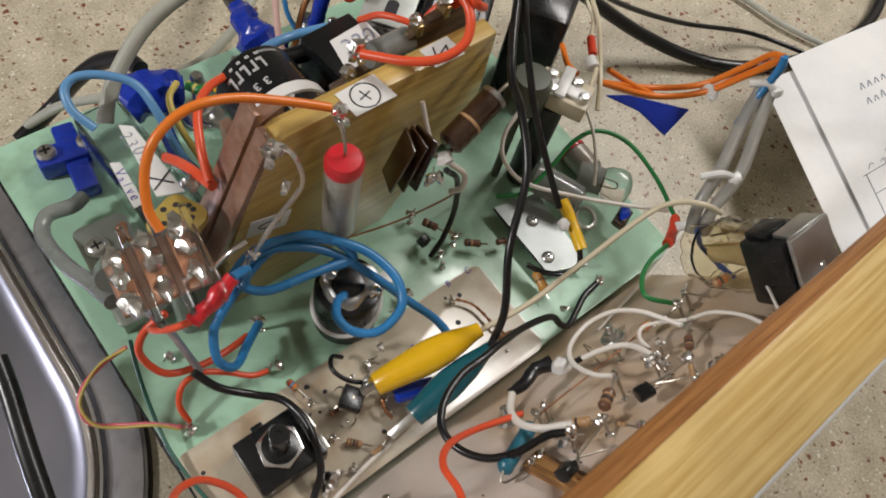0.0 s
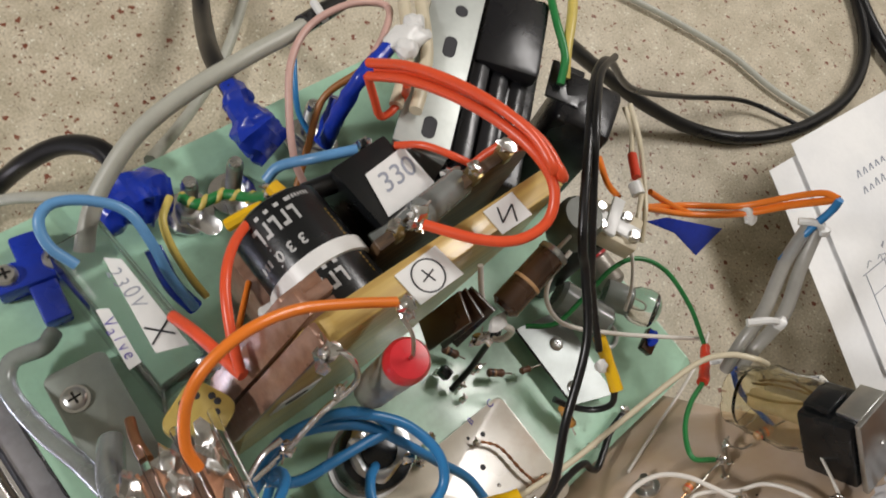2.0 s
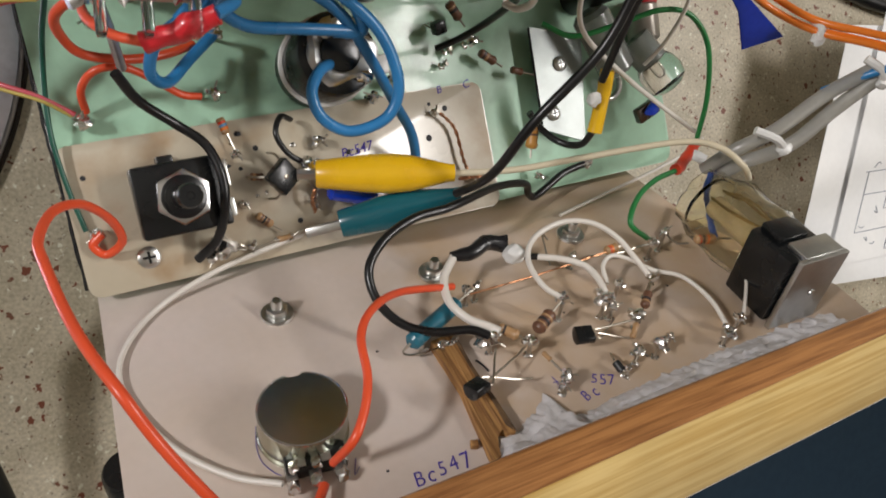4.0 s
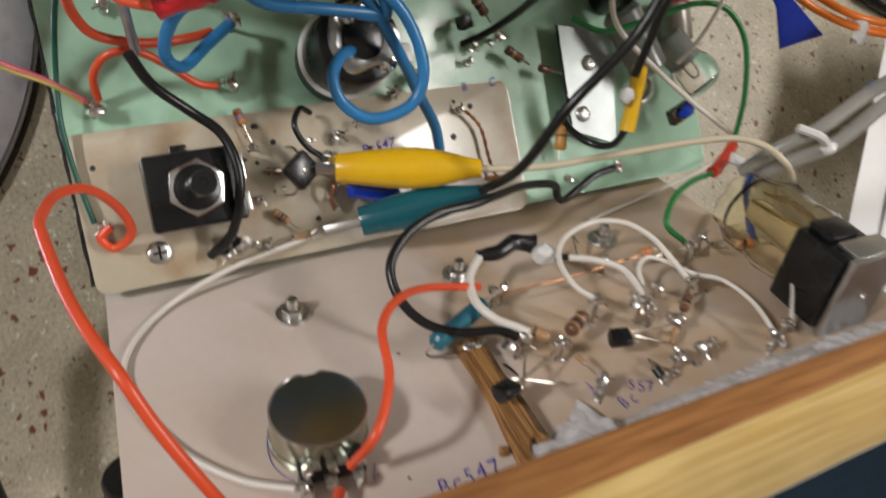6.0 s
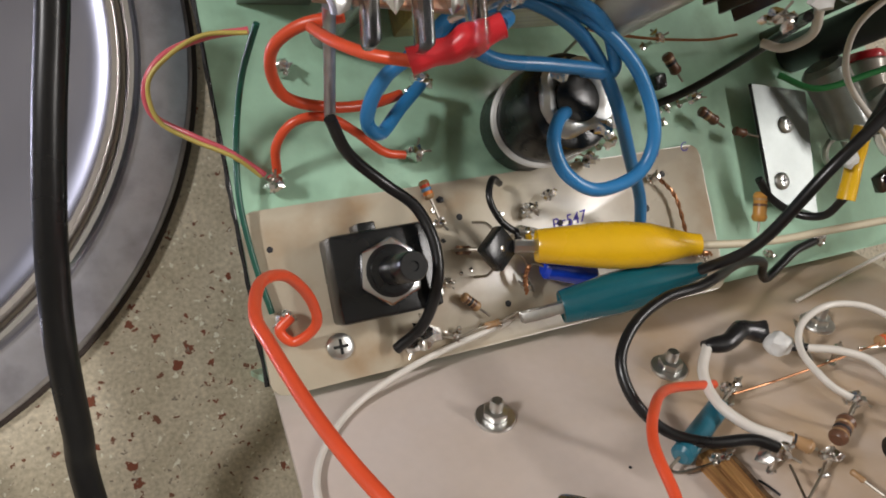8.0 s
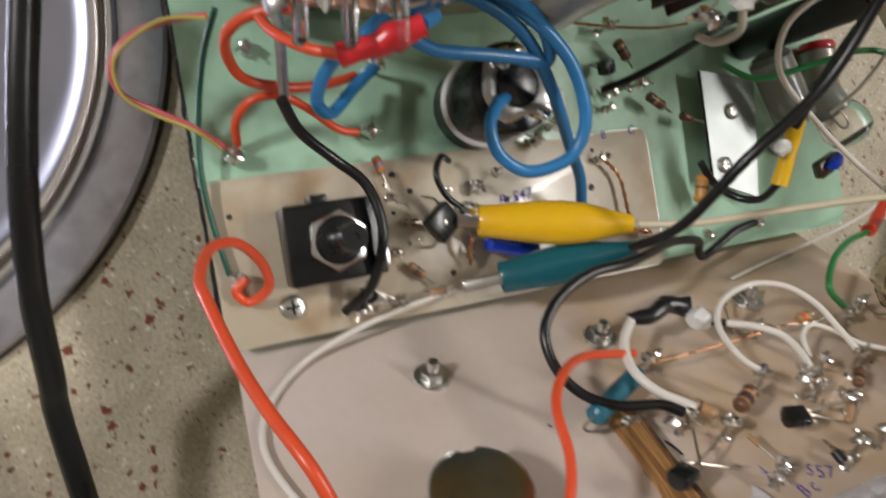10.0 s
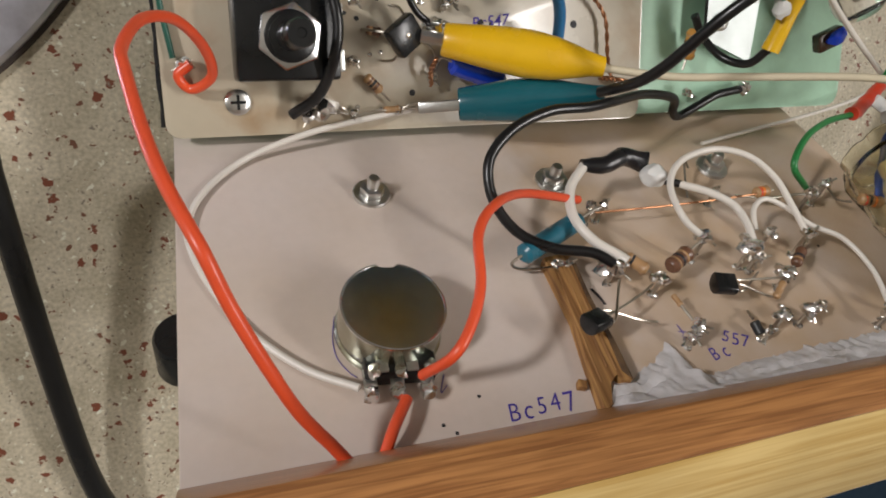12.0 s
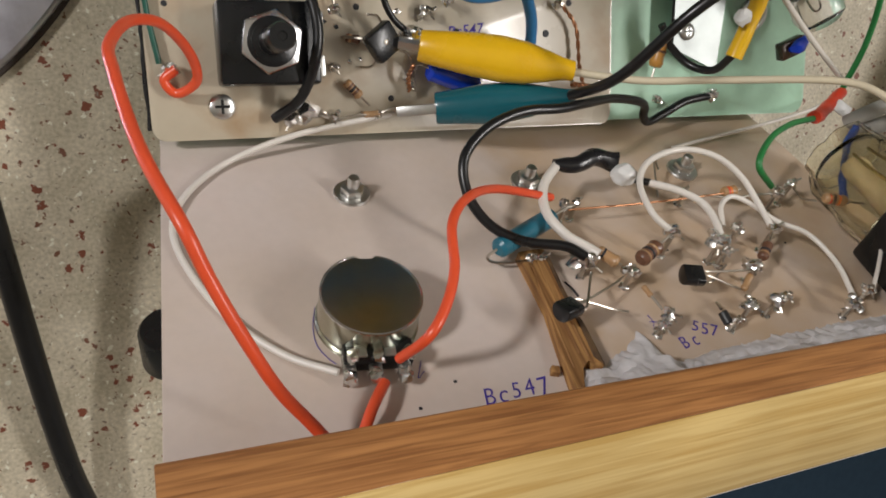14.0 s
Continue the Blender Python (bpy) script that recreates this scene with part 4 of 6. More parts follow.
# ---- jack plate ----
jack = thing("jack_socket", "black square jack socket with chrome hexagon nut", "socket", Matrix.Translation(mm((22.5, -17.2, 39.7))))
part("socket_body", box(22.5, 18.5, 9.5, (0, 0, 0), 0.9), BLACK, jack)
part("socket_lug", box(4, 3, 7, (-2, 9.6, 0), 0.4), BLACK, jack)
hexa = [(7.4 * math.cos(radians(60 * n + 20)), 7.4 * math.sin(radians(60 * n + 20))) for n in range(6)]
jack_nut = part("nut", prism(hexa, 9.5, 12.2, 0.6), POLISHED, jack, "chrome hexagon nut")
part("nut_hole", lathe([(5.6, 12.15), (5.4, 12.3), (0, 12.32)], 32), BLACK, jack_nut, "dark bore of the nut")
part("barrel", lathe([(4.6, 9), (4.6, 12.8), (3.1, 13.2), (3.0, 25.5), (2.7, 26), (1.0, 26), (0.9, 25.6), (0, 25.6)], 28), BLACK, jack, "black plastic barrel")
part("contact_tag", box(2.2, 7, 1.2, (12, 4, 4), 0.3), ZINC, jack)
part("contact_tag", box(2.2, 5, 1.2, (12, -5, 4), 0.3), ZINC, jack)
screw("plate_screw", Matrix.Translation(mm((11.8, -31, 39.7))), 2.9, "countersunk zinc cross-head screw in the cream plate", ZINC, 0.9)
for x, y, r in ((1, -8, 0.7), (104, -6, 0.9), (53, -30, 0.8), (99, -4, 0.6), (97, -14, 1.0), (45, -8, 0.8), (74, -14, 0.7)):
    hole = thing("drilled_hole", "small dark drilled hole in the cream plate", "hole", Matrix.Translation(mm((x, y, 39.7))), "drilled holes")
    part("hole", lathe([(r, 0.02), (r * 0.8, 0.06), (0, 0.07)], 12), BLACKINK, hole)
bridge = thing("bridge_rectifier", "small square black rectifier standing askew on the plate", "rectifier", Matrix.Translation(mm((48.4, -16.8, 47.0))) @ pose(0, 0, 0, 14, 8, 38))
part("rectifier_case", box(7.6, 7.2, 3.2, (0, 0, 0), 0.5), BLACK, bridge)
part("rectifier_hole", lathe([(0.7, 3.2), (0.6, 3.26), (0, 3.27)], 12), LEAD, bridge)
for x, y in ((-3, -3), (3, -3), (3, 3), (-3, 3)):
    part("leg", tube([(x, y, 0.2), (x * 1.4, y * 1.4, -2.5), (x * 1.5, y * 1.5, -7)], 0.35, 6), LEAD, bridge)
bluecap = thing("electrolytic_capacitor", "small blue electrolytic capacitor lying under the clip", "capacitor")
cylinder("sleeve", (61.7, -23.0, 44.0), (74.9, -27.8, 44.0), 2.9, BLUECELL, bluecap, cap=0.3)
part("lead", tube([(62.0, -23.0, 44.0), (59.5, -22.0, 43.0), (58.7, -25.4, 40.0)], 0.3, 6), LEAD, bluecap)

# clips
clip = thing("crocodile_clip", "yellow vinyl crocodile clip gripping a joint", "clip")
ya, yb = Vector((57.0, -18.0, 51.0)), Vector((92.4, -24.8, 62.0))
n = gap(ya, yb)
boot = lathe([(0, 0.4), (3.0, 0.3), (3.5, 0), (3.8, 0.5), (4.3, n * 0.14), (5.2, n * 0.36), (5.5, n * 0.52), (5.0, n * 0.68), (3.8, n * 0.82), (2.8, n * 0.92), (2.5, n * 0.97), (2.4, n), (1.6, n + 0.1), (1.4, n - 1), (0, n - 1)], 32, Matrix.Diagonal((1, 0.9, 1, 1)))
boot.transform(along(ya, yb))
part("boot", boot, YELLOW, clip)
part("jaw", tube([ya + (ya - yb).normalized() * 5, ya + (yb - ya).normalized() * 3], 1.5, 8), ZINC, clip, "toothed metal jaw")
wire("stiff ivory wire running from the clip to the coil", [(92.0, -24.9, 61.0), (110.6, -27.4, 64.0), (129.3, -27.8, 70.0), (156.3, -28.7, 80.0), (165.4, -32.3, 86.0), (171.4, -38.8, 88.0), (177.3, -43.5, 84.0)], 0.95, IVORY)
clip2 = thing("crocodile_clip", "teal vinyl crocodile clip with bare jaws", "clip")
ta, tb = Vector((61.4, -32.8, 49.0)), Vector((93.9, -30.8, 60.0))
n = gap(ta, tb)
boot = lathe([(0, 0.6), (3.1, 0.4), (3.7, 0), (3.9, 0.5), (4.3, n * 0.15), (5.0, n * 0.36), (4.9, n * 0.5), (4.1, n * 0.68), (2.7, n * 0.85), (2.0, n * 0.95), (1.8, n), (1.2, n + 0.1), (1.1, n - 1), (0, n - 1)], 32, Matrix.Diagonal((1, 0.85, 1, 1)))
boot.transform(along(ta, tb))
part("boot", boot, TEAL, clip2)
jaw_line = [(-3.2, -1.0), (9.5, -0.6), (9.5, 0.9)] + [(9 - 1.1 * k, 0.9 + (0.8 if k % 2 else 0.0)) for k in range(6)] + [(-3.2, 1.4)]
for lift, flip in ((1.5, 1), (-1.9, -1)):
    jm = along(ta, ta + (ta - tb)) @ Matrix(((0, 0, 1, 0), (0, flip, 0, 0), (1, 0, 0, 0), (0, 0, 0, 1)))
    line = [(x, lift * flip * -1 + y) for x, y in jaw_line]
    jaw = prism(line, -1.2, 1.2, 0.15, jm)
    bmesh.ops.recalc_face_normals(jaw, faces=jaw.faces[:])
    part("jaw", jaw, ZINC, clip2, "toothed bare metal jaw")
lead_path = [Vector(p) for p in ((97.3, -26.8, 74.0), (105.1, -14.8, 88.0), (120.9, -1.0, 98.0), (128.3, 14.1, 108.0), (127.5, 21.5, 118.0), (145.1, 40.7, 124.0), (167.6, 56.3, 118.0), (187.6, 61.7, 108.0), (227.7, 58.4, 70.0), (291.8, 51.2, 30.0), (349.8, 34.1, 8.0), (374.9, 5.3, 4.0))]
wire("thin black flexible test lead", [tb - (tb - ta).normalized() * 2] + lead_path, 1.3, CABLEBLACK)
wire("black lead running up beside the test lead from the yellow sleeve", [(140.5, -7.3, 70.0), (139.7, 8.1, 88.0), (138.6, 20.0, 106.0)] + [p + Vector((2.4, 0, 0.6)) for p in lead_path[5:8]], 1.2, CABLEBLACK)
ysl = thing("insulating_sleeve", "yellow insulating sleeve with white glue on a black lead", "sleeve")
part("sleeve", tube([(146.2, -4.3, 66.0), (145.1, -12.0, 63.0), (142.3, -21.7, 60.0)], 2.2, 14, wobble=0.15), YELLOW, ysl)
part("glue_blob", blob((140.4, -12.1, 65.0), 2.2, (1, 1, 0.8), 3, 0.4), NYLON, ysl, "white glue blob")
wire("black lead from the sleeve round to the metal plate", [(142.0, -21.2, 60.0), (141.0, -24.7, 54.0), (137.8, -23.0, 48.0), (133.4, -17.6, 45.0), (129.6, -12.0, 46.0)], 1.1, CABLEBLACK)
solder_joint((150.6, -31.6, 42.0), 1.6)

# ---- wires and parts on the green plate ----
wire("short orange-red wire arching over the green plate", [(5.5, 8.0, 40.0), (5.5, 12.8, 45.0), (9.2, 16.2, 49.0), (15.6, 16.2, 50.0), (22.2, 12.9, 47.0), (28.4, 8.6, 44.0), (33.4, 7.4, 43.0)], 1.0, RED2)
wire("orange-red wire looping from the switch to the blue wire", [(14.2, 26.8, 78.0), (7.3, 26.9, 74.0), (3.3, 25.2, 68.0), (4.2, 22.2, 60.0), (7.9, 19.2, 55.0), (17.2, 17.5, 52.0), (26.1, 18.0, 50.0), (33.9, 20.2, 46.0)], 1.15, RED2)
red_sleeve = thing("insulating_sleeve", "glossy red insulating sleeve over a blue wire joint", "sleeve")
part("sleeve", tube([(17.0, 12.6, 96.0), (21.5, 13.2, 98.0), (26.0, 14.4, 100.0), (30.5, 15.4, 102.0)], 2.1, 14, wobble=0.5), REDCAP, red_sleeve)
part("lead", tube([(30.0, 15.3, 101.8), (36.0, 19.0, 94.0), (37.6, 22.0, 84.0), (36.4, 22.2, 79.0)], 1.3, 10), BLUE, red_sleeve, "blue wire leaving the sleeve")
part("lead", tube([(17.5, 12.7, 96.2), (12.5, 15.5, 92.0), (9.0, 20.0, 86.0), (8.5, 25.5, 77.0)], 1.0, 10), RED2, red_sleeve, "orange-red wire leaving the sleeve")
wire("pink thin wire bowing out over the sink rim", [(1.4, 31.7, 60.0), (-6.4, 31.6, 58.0), (-14.1, 29.3, 56.0), (-18.0, 24.6, 54.0), (-17.2, 19.6, 51.0), (-11.0, 15.9, 48.0), (-4.0, 12.6, 44.0), (2.8, 7.8, 40.0)], 0.7, HOTPINK)
wire("pale yellow strand twisted along a pink wire", [(0.9, 30.9, 61.0), (-6.9, 31.6, 59.0), (-13.8, 28.5, 57.0), (-17.5, 24.6, 55.0), (-16.8, 18.7, 52.0), (-11.6, 15.1, 49.0), (-3.7, 11.5, 45.0), (2.1, 7.5, 40.0)], 0.45, YELLOWWIRE)
wire("dark green wire along the plate's edge", [(3.1, 32.9, 60.0), (0.2, 25.8, 50.0), (-2.1, 15.2, 44.0), (-3.5, 3.1, 42.0), (-2.8, -9.7, 41.0), (-1.2, -21.2, 41.0)], 0.65, DARKGREENWIRE)
wire("black wire curving from the switch over the jack", [(12.9, 13.2, 62.0), (16.9, 7.1, 56.0), (24.3, 0.8, 52.0), (30.4, -5.4, 52.0), (32.5, -14.0, 53.0), (31.5, -22.0, 52.0), (28.7, -29.7, 47.0), (23.3, -34.1, 42.0)], 1.25, CABLEBLACK)
wire("short black wire loop by the rectifier", [(55.7, -2.0, 42.0), (52.0, -1.2, 46.0), (49.4, -5.7, 48.0), (52.0, -11.4, 47.0), (57.2, -15.3, 46.0)], 0.8, CABLEBLACK)
for at, r in (((4.5, 5.3, 41.0), 1.9), ((36.9, 8.1, 41.0), 2.0), ((39.7, 22.7, 46.0), 1.8), ((0.9, -22.5, 41.5), 1.6), ((30.5, -32.5, 42.4), 3.2), ((27.6, -34.4, 41.5), 1.7), ((62.4, -9.0, 42.0), 1.6), ((56.9, -14.5, 47.0), 1.9), ((39.2, -8.8, 42.0), 1.2), ((38.5, -22.2, 42.0), 1.1), ((107.8, 28.4, 44.0), 1.6), ((115.4, 12.2, 44.0), 1.7), ((108.3, 11.1, 41.0), 1.2), ((100.1, -6.7, 42.0), 1.1), ((68.6, -6.4, 43.0), 1.1), ((87.4, 3.9, 43.0), 1.8), ((80.7, 0.5, 43.0), 1.7), ((10.9, 30.7, 40.0), 1.6), ((106.3, 6.8, 41.0), 0.9)):
    solder_joint(at, r, None, at[2] - (39.7 if at[1] < 0 else 38))
resistor("small tan resistor sloping down to the plate", (35.5, 6.9, 42.0), (39.2, -8.6, 42.0), 1.1, 4.5, RESTAN, (RED, LIGHTBLUE, ORANGE))
resistor("small banded resistor lying on the cream plate", (38.6, -23.5, 42.0), (46.9, -31.7, 41.5), 1.1, 5.0, RESTAN, (RESBROWN, BLACKINK, RESBROWN))
resistor("small brown resistor beside the rectifier", (39.8, -15.1, 42.0), (46.4, -16.4, 43.0), 1.0, 3.5, RESBROWN, (RESTAN,))
resistor("pale resistor lying flat near the cream plate's edge", (41.5, -34.0, 41.0), (53.3, -33.5, 41.0), 0.8, 4.2, RESTAN)
resistor("brown banded resistor on the green plate", (108.2, 26.6, 44.0), (114.6, 17.0, 42.0), 1.4, 6.0, RESBROWN, (RESTAN, BLACKINK))
resistor("brown resistor lying towards the metal plate", (115.3, 10.5, 43.0), (124.5, 3.4, 43.0), 1.3, 6.0, RESBROWN, (BLACKINK, RESTAN))
resistor("dark resistor joined to the metal plate by its lead", (123.5, 3.5, 43.0), (135.4, -0.6, 43.0), 1.1, 4.0, RESBROWN)
resistor("amber resistor standing beside the metal plate", (132.6, -12.6, 44.0), (129.6, -26.1, 42.0), 1.8, 8.0, ORANGERES, (RESTAN, RESBROWN))
diode = thing("transistor", "small black transistor standing on the green plate", "transistor", Matrix.Translation(mm((104.8, 18.0, 42.0))) @ pose(0, 0, 0, 20, 0, 15), "transistors")
part("case", box(3.8, 3.8, 3.6, (0, 0, 0), 0.5), BLACK, diode)
for x in (-1.2, 0, 1.2):
    part("leg", tube([(x, 0, 0.2), (x, 0.6, -4.0)], 0.25, 6), LEAD, diode)


def twisted(label, points, r):
    """Two thin bare strands wound round each other along a smooth line."""
    ob = thing("twisted_wire", label, "wire")
    line = spline(points, 10)
    for side in (0.0, math.pi):
        pts = []
        for k, q in enumerate(line):
            ahead = (line[min(k + 1, len(line) - 1)] - line[max(k - 1, 0)]).normalized()
            out = ahead.orthogonal().normalized()
            a = k * 1.05 + side
            pts.append(q + (out * math.cos(a) + ahead.cross(out) * math.sin(a)) * r)
        part("strand", tube(pts, r * 0.95, 6, smooth=False), COPPER, ob)
    return ob


wire("bare copper wire over the green plate", [(76.2, 31.9, 50.0), (90.4, 29.9, 47.0), (105.2, 28.2, 45.0), (122.3, 26.7, 45.0), (132.2, 27.1, 46.0)], 0.4, COPPER, seg=6)
twisted("twisted bare copper pair resting on the cream plate", [(100.2, -6.3, 42.0), (104.9, -12.6, 42.0), (106.0, -22.4, 42.0), (107.3, -27.8, 42.0)], 0.32)
twisted("twisted bare copper pair beside the clip", [(102.0, -27.6, 45.0), (106.6, -28.0, 44.4), (112.0, -28.8, 42.6)], 0.4)
twisted("short twisted copper pair under the blue capacitor", [(57.6, -22.0, 45.0), (56.4, -25.0, 44.0), (57.2, -28.4, 42.0)], 0.35)
wire("black flexible wire slanting up from the plate", [(104.3, 11.8, 41.0), (109.6, 13.0, 48.0), (114.1, 15.4, 60.0), (112.6, 17.1, 78.0), (104.1, 16.0, 92.0)], 1.05, CABLEBLACK)

# upright capacitor with its strap
can = thing("upright_capacitor", "black upright electrolytic capacitor with white strap", "capacitor", Matrix.Translation(mm((66, 11, 38))))
part("case", lathe([(10.6, 0.02), (10.9, 0.8), (10.9, 23.5), (10.4, 24.6), (9.0, 25.2), (0, 25.2)], 40), BLACK, can)
foil = lathe([(8.8, 24.8), (8.7, 26.2), (7.6, 27.0), (6.0, 26.9), (4.7, 26.2), (4.6, 24)], 40)
for v in foil.verts:
    v.co += Vector((v.co.x, v.co.y, 0)) * 0.3 * noise.noise(v.co * 160) + Vector((0, 0, 0.0011 * noise.noise(v.co * 240)))
part("rim", foil, ALU, can, "crumpled silver foil rim")
part("centre", lathe([(5.4, 24.4), (5.2, 27.2), (4.2, 27.6), (0, 27.6)], 28), BLACK, can, "black rubber centre")
part("strap", tube([(11.1 * math.cos(radians(a)), 11.1 * math.sin(radians(a)), 13 + 4.5 * math.cos(radians(a - 20))) for a in range(0, 375, 15)], 0.9, 8), NYLON, can, "white cable tie")
part("strap_head", box(4, 5, 4, (11.5, -4, 20), 0.6), NYLON, can)
part("terminal", blob((-3, 6, 26.5), 2.6, (1, 1, 0.6), 5, 0.8), SOLDER, can)
part("terminal", blob((5.5, -6.5, 26), 2.0, (1, 1, 0.6), 8, 0.8), SOLDER, can)

wire("thick blue wire coiled above the upright capacitor", [(39.3, 22.1, 46.0), (31.7, 16.2, 50.0), (24.6, 10.5, 55.0), (20.7, 12.3, 60.0), (22.0, 17.0, 66.0), (26.9, 20.4, 72.0), (45.9, 27.3, 78.0), (57.1, 25.1, 80.0), (65.2, 19.8, 80.0), (72.6, 11.3, 78.0), (75.7, 0.3, 75.0), (72.3, -7.2, 72.0), (62.9, -9.2, 70.0), (56.4, -5.0, 70.0), (54.9, 1.3, 70.0), (58.4, 6.4, 68.0), (63.3, 8.6, 64.0)], 1.45, BLUE)
wire("thick blue wire looping back under the clip", [(67.3, 14.1, 74.0), (53.4, 15.7, 76.0), (41.4, 17.4, 77.0), (36.0, 22.0, 78.0), (38.2, 26.5, 79.0), (45.4, 27.5, 81.0), (55.2, 23.7, 80.0), (64.2, 17.7, 76.0), (71.7, 7.4, 70.0), (79.8, -3.4, 60.0), (86.3, -11.9, 52.0), (89.2, -20.9, 45.0)], 1.45, BLUE)
wire("thick blue wire crossing the coil", [(26.7, 19.9, 78.0), (34.7, 25.8, 80.0), (43.9, 28.0, 83.0), (55.2, 25.9, 83.0), (62.6, 22.3, 82.0), (67.4, 17.9, 78.0), (69.1, 13.6, 74.0), (62.2, 14.4, 74.0)], 1.4, BLUE)

# ---- plank with its labels ----
plank = thing("upright_plank", "ochre fibreboard plank standing across the chassis", "wood", Matrix.Translation(mm((90, 39, 38))))
plank.matrix_world = Matrix.Translation(mm((0, 42.5, 0))) @ pose(0, 0, 0, 90, 0, 0)
part("board", prism([(38, 38.02), (100, 38.02), (134, 86), (134, 118), (60, 118), (54, 115), (38, 70)], 0, 7, 0.5), OCHRE, plank)


def tag_label(name, corners, z, label, thick=0.35, material=None):
    """A small paper label lying flat, given its corners on the level z."""
    ob = thing(name, label, "label", Matrix.Translation(mm((corners[0][0], corners[0][1], z))))
    pts = [(c[0] - corners[0][0], c[1] - corners[0][1]) for c in corners]
    area = sum(pts[k - 1][0] * pts[k][1] - pts[k][0] * pts[k - 1][1] for k in range(len(pts)))
    part("paper", prism(pts if area > 0 else pts[::-1], 0, thick), material or LABEL, ob)
    return ob


lab = tag_label("paper_label", [(78.4, 40.4, 118.5), (91.7, 41.0, 118.5), (93.0, 31.4, 118.5), (79.1, 31.2, 118.5)], 118.1, "white paper label with a circled plus sign on the plank")
mid = Vector((85.3, 35.9, 118.5)) - Vector((*lab.location[:2], 0)) / MM
ring = [(mid.x + 4.2 * math.cos(radians(a)), mid.y + 4.2 * math.sin(radians(a)), 0.4) for a in range(0, 370, 15)]
part("ink_ring", tube(ring, 0.22, 5), BLACKINK, lab)
part("ink_stroke", tube([(mid.x - 2, mid.y - 0.6, 0.4), (mid.x + 2, mid.y + 0.6, 0.4)], 0.22, 5), BLACKINK, lab)
part("ink_stroke", tube([(mid.x - 0.6, mid.y + 2, 0.4), (mid.x + 0.6, mid.y - 2, 0.4)], 0.22, 5), BLACKINK, lab)
lab = tag_label("paper_label", [(108.5, 41.5, 118.5), (119.0, 41.7, 118.5), (119.5, 33.8, 118.5), (108.8, 33.9, 118.5)], 118.1, "white paper label with pen strokes on the plank")
c0 = Vector((*lab.location[:2], 0)) / MM
for p, q in (((112.5, 40.3, 118.5), (110.9, 36.3, 118.5)), ((110.9, 36.3, 118.5), (116.5, 39.0, 118.5)), ((116.5, 39.0, 118.5), (114.5, 34.6, 118.5))):
    part("ink_stroke", tube([Vector((p[0], p[1], 0.4)) - c0, Vector((q[0], q[1], 0.4)) - c0], 0.25, 5), BLACKINK, lab)
side_label = thing("paper_label", "small white label with a pen oval on the plank's face", "label", Matrix.Translation(mm((52.7, 35.3, 79.4))) @ pose(0, 0, 0, 90, 19, 0))
part("paper", box(14.5, 7.6, 0.3, (0, 0, 0), 0.05), LABEL, side_label)
part("ink_ring", tube([(3.8 * math.cos(radians(a)), 1.4 * math.sin(radians(a)), 0.35) for a in range(0, 370, 20)], 0.2, 5), BLACKINK, side_label)
second = thing("upright_strip", "dark narrow wooden strip behind the plank", "wood", Matrix.Translation(mm((112, 52, 38))))
part("board", prism([(-26, 0), (26, 0), (26, 80), (8, 78), (-4, 72), (-26, 66)], -1.6, 1.6, 0.4, Matrix.Rotation(math.pi / 2, 4, "X")), DARKWOOD, second)
for x, z in ((-20, 68), (-12, 71), (4, 77), (14, 80)):
    part("tag", box(2.4, 4.6, 4.4, (x, 0, z - 3), 0.3), GOLDTAG, second, "gold-coloured soldering tag")
    part("solder", blob((x, 0.4, z + 2), 2.0, (1.1, 1.2, 0.9), int(x) + 90, 0.8), SOLDER, second, "bright lumpy solder")
# tarnished copper board at the plank's end
cb = thing("circuit_board", "tarnished copper-clad boards stacked behind the plank", "circuit board", Matrix.Translation(mm((46, 46, 38))))
cb.matrix_world = Matrix.Translation(mm((0, 46, 0))) @ pose(0, 0, 0, 90, 0, 0)
for k, (x, top) in enumerate(((36, 100), (37, 103), (39, 100))):
    part("board", prism([(x, 38.02), (66, 38.02), (66, top + 12), (56, top + 8), (x, 76 - 2 * k)], -3.6 * k, 3.2 - 3.6 * k, 0.3), BOARD_COPPER, cb)
for k, (y, lift, wide) in enumerate(((38.6, 0.8, 6.6), (46.2, 2.2, 7.0))):
    strip = thing("board_strip", "tarnished purplish copper board strip along the plank's sloping end", "circuit board", Matrix.Translation(mm((36.5, y, 71 + lift))) @ pose(0, 0, 0, 0, -66, 0), "board strips")
    part("strip", box(50 + 4 * k, wide, 2.4, (25, 0, 0), 0.3), BOARD_COPPER, strip)
cap2 = thing("tubular_capacitor", "grey tubular capacitor with a red sealed end hanging by the plank", "capacitor", Matrix.Translation(mm((71, 25, 76))) @ pose(0, 0, 0, 3, -2, 0))
part("case", lathe([(0, 0), (4.6, 0), (5.2, 0.8), (5.3, 34), (5.0, 36)], 32), SILVERCAN, cap2)
part("seal", lathe([(5.0, 35.6), (5.5, 36.2), (5.5, 39), (4.6, 40.6), (2, 41), (0, 41.1)], 32), REDCAP, cap2, "glossy red seal")
part("lead", tube([(0, 0, 41.5), (0.4, 0.6, 44), (1.5, 4, 47.5), (2.0, 8, 47)], 0.5, 8), LEAD, cap2)
part("lead", tube([(0, 0, 0.5), (0, 0, -8), (2, -4, -36)], 0.4, 8), LEAD, cap2)
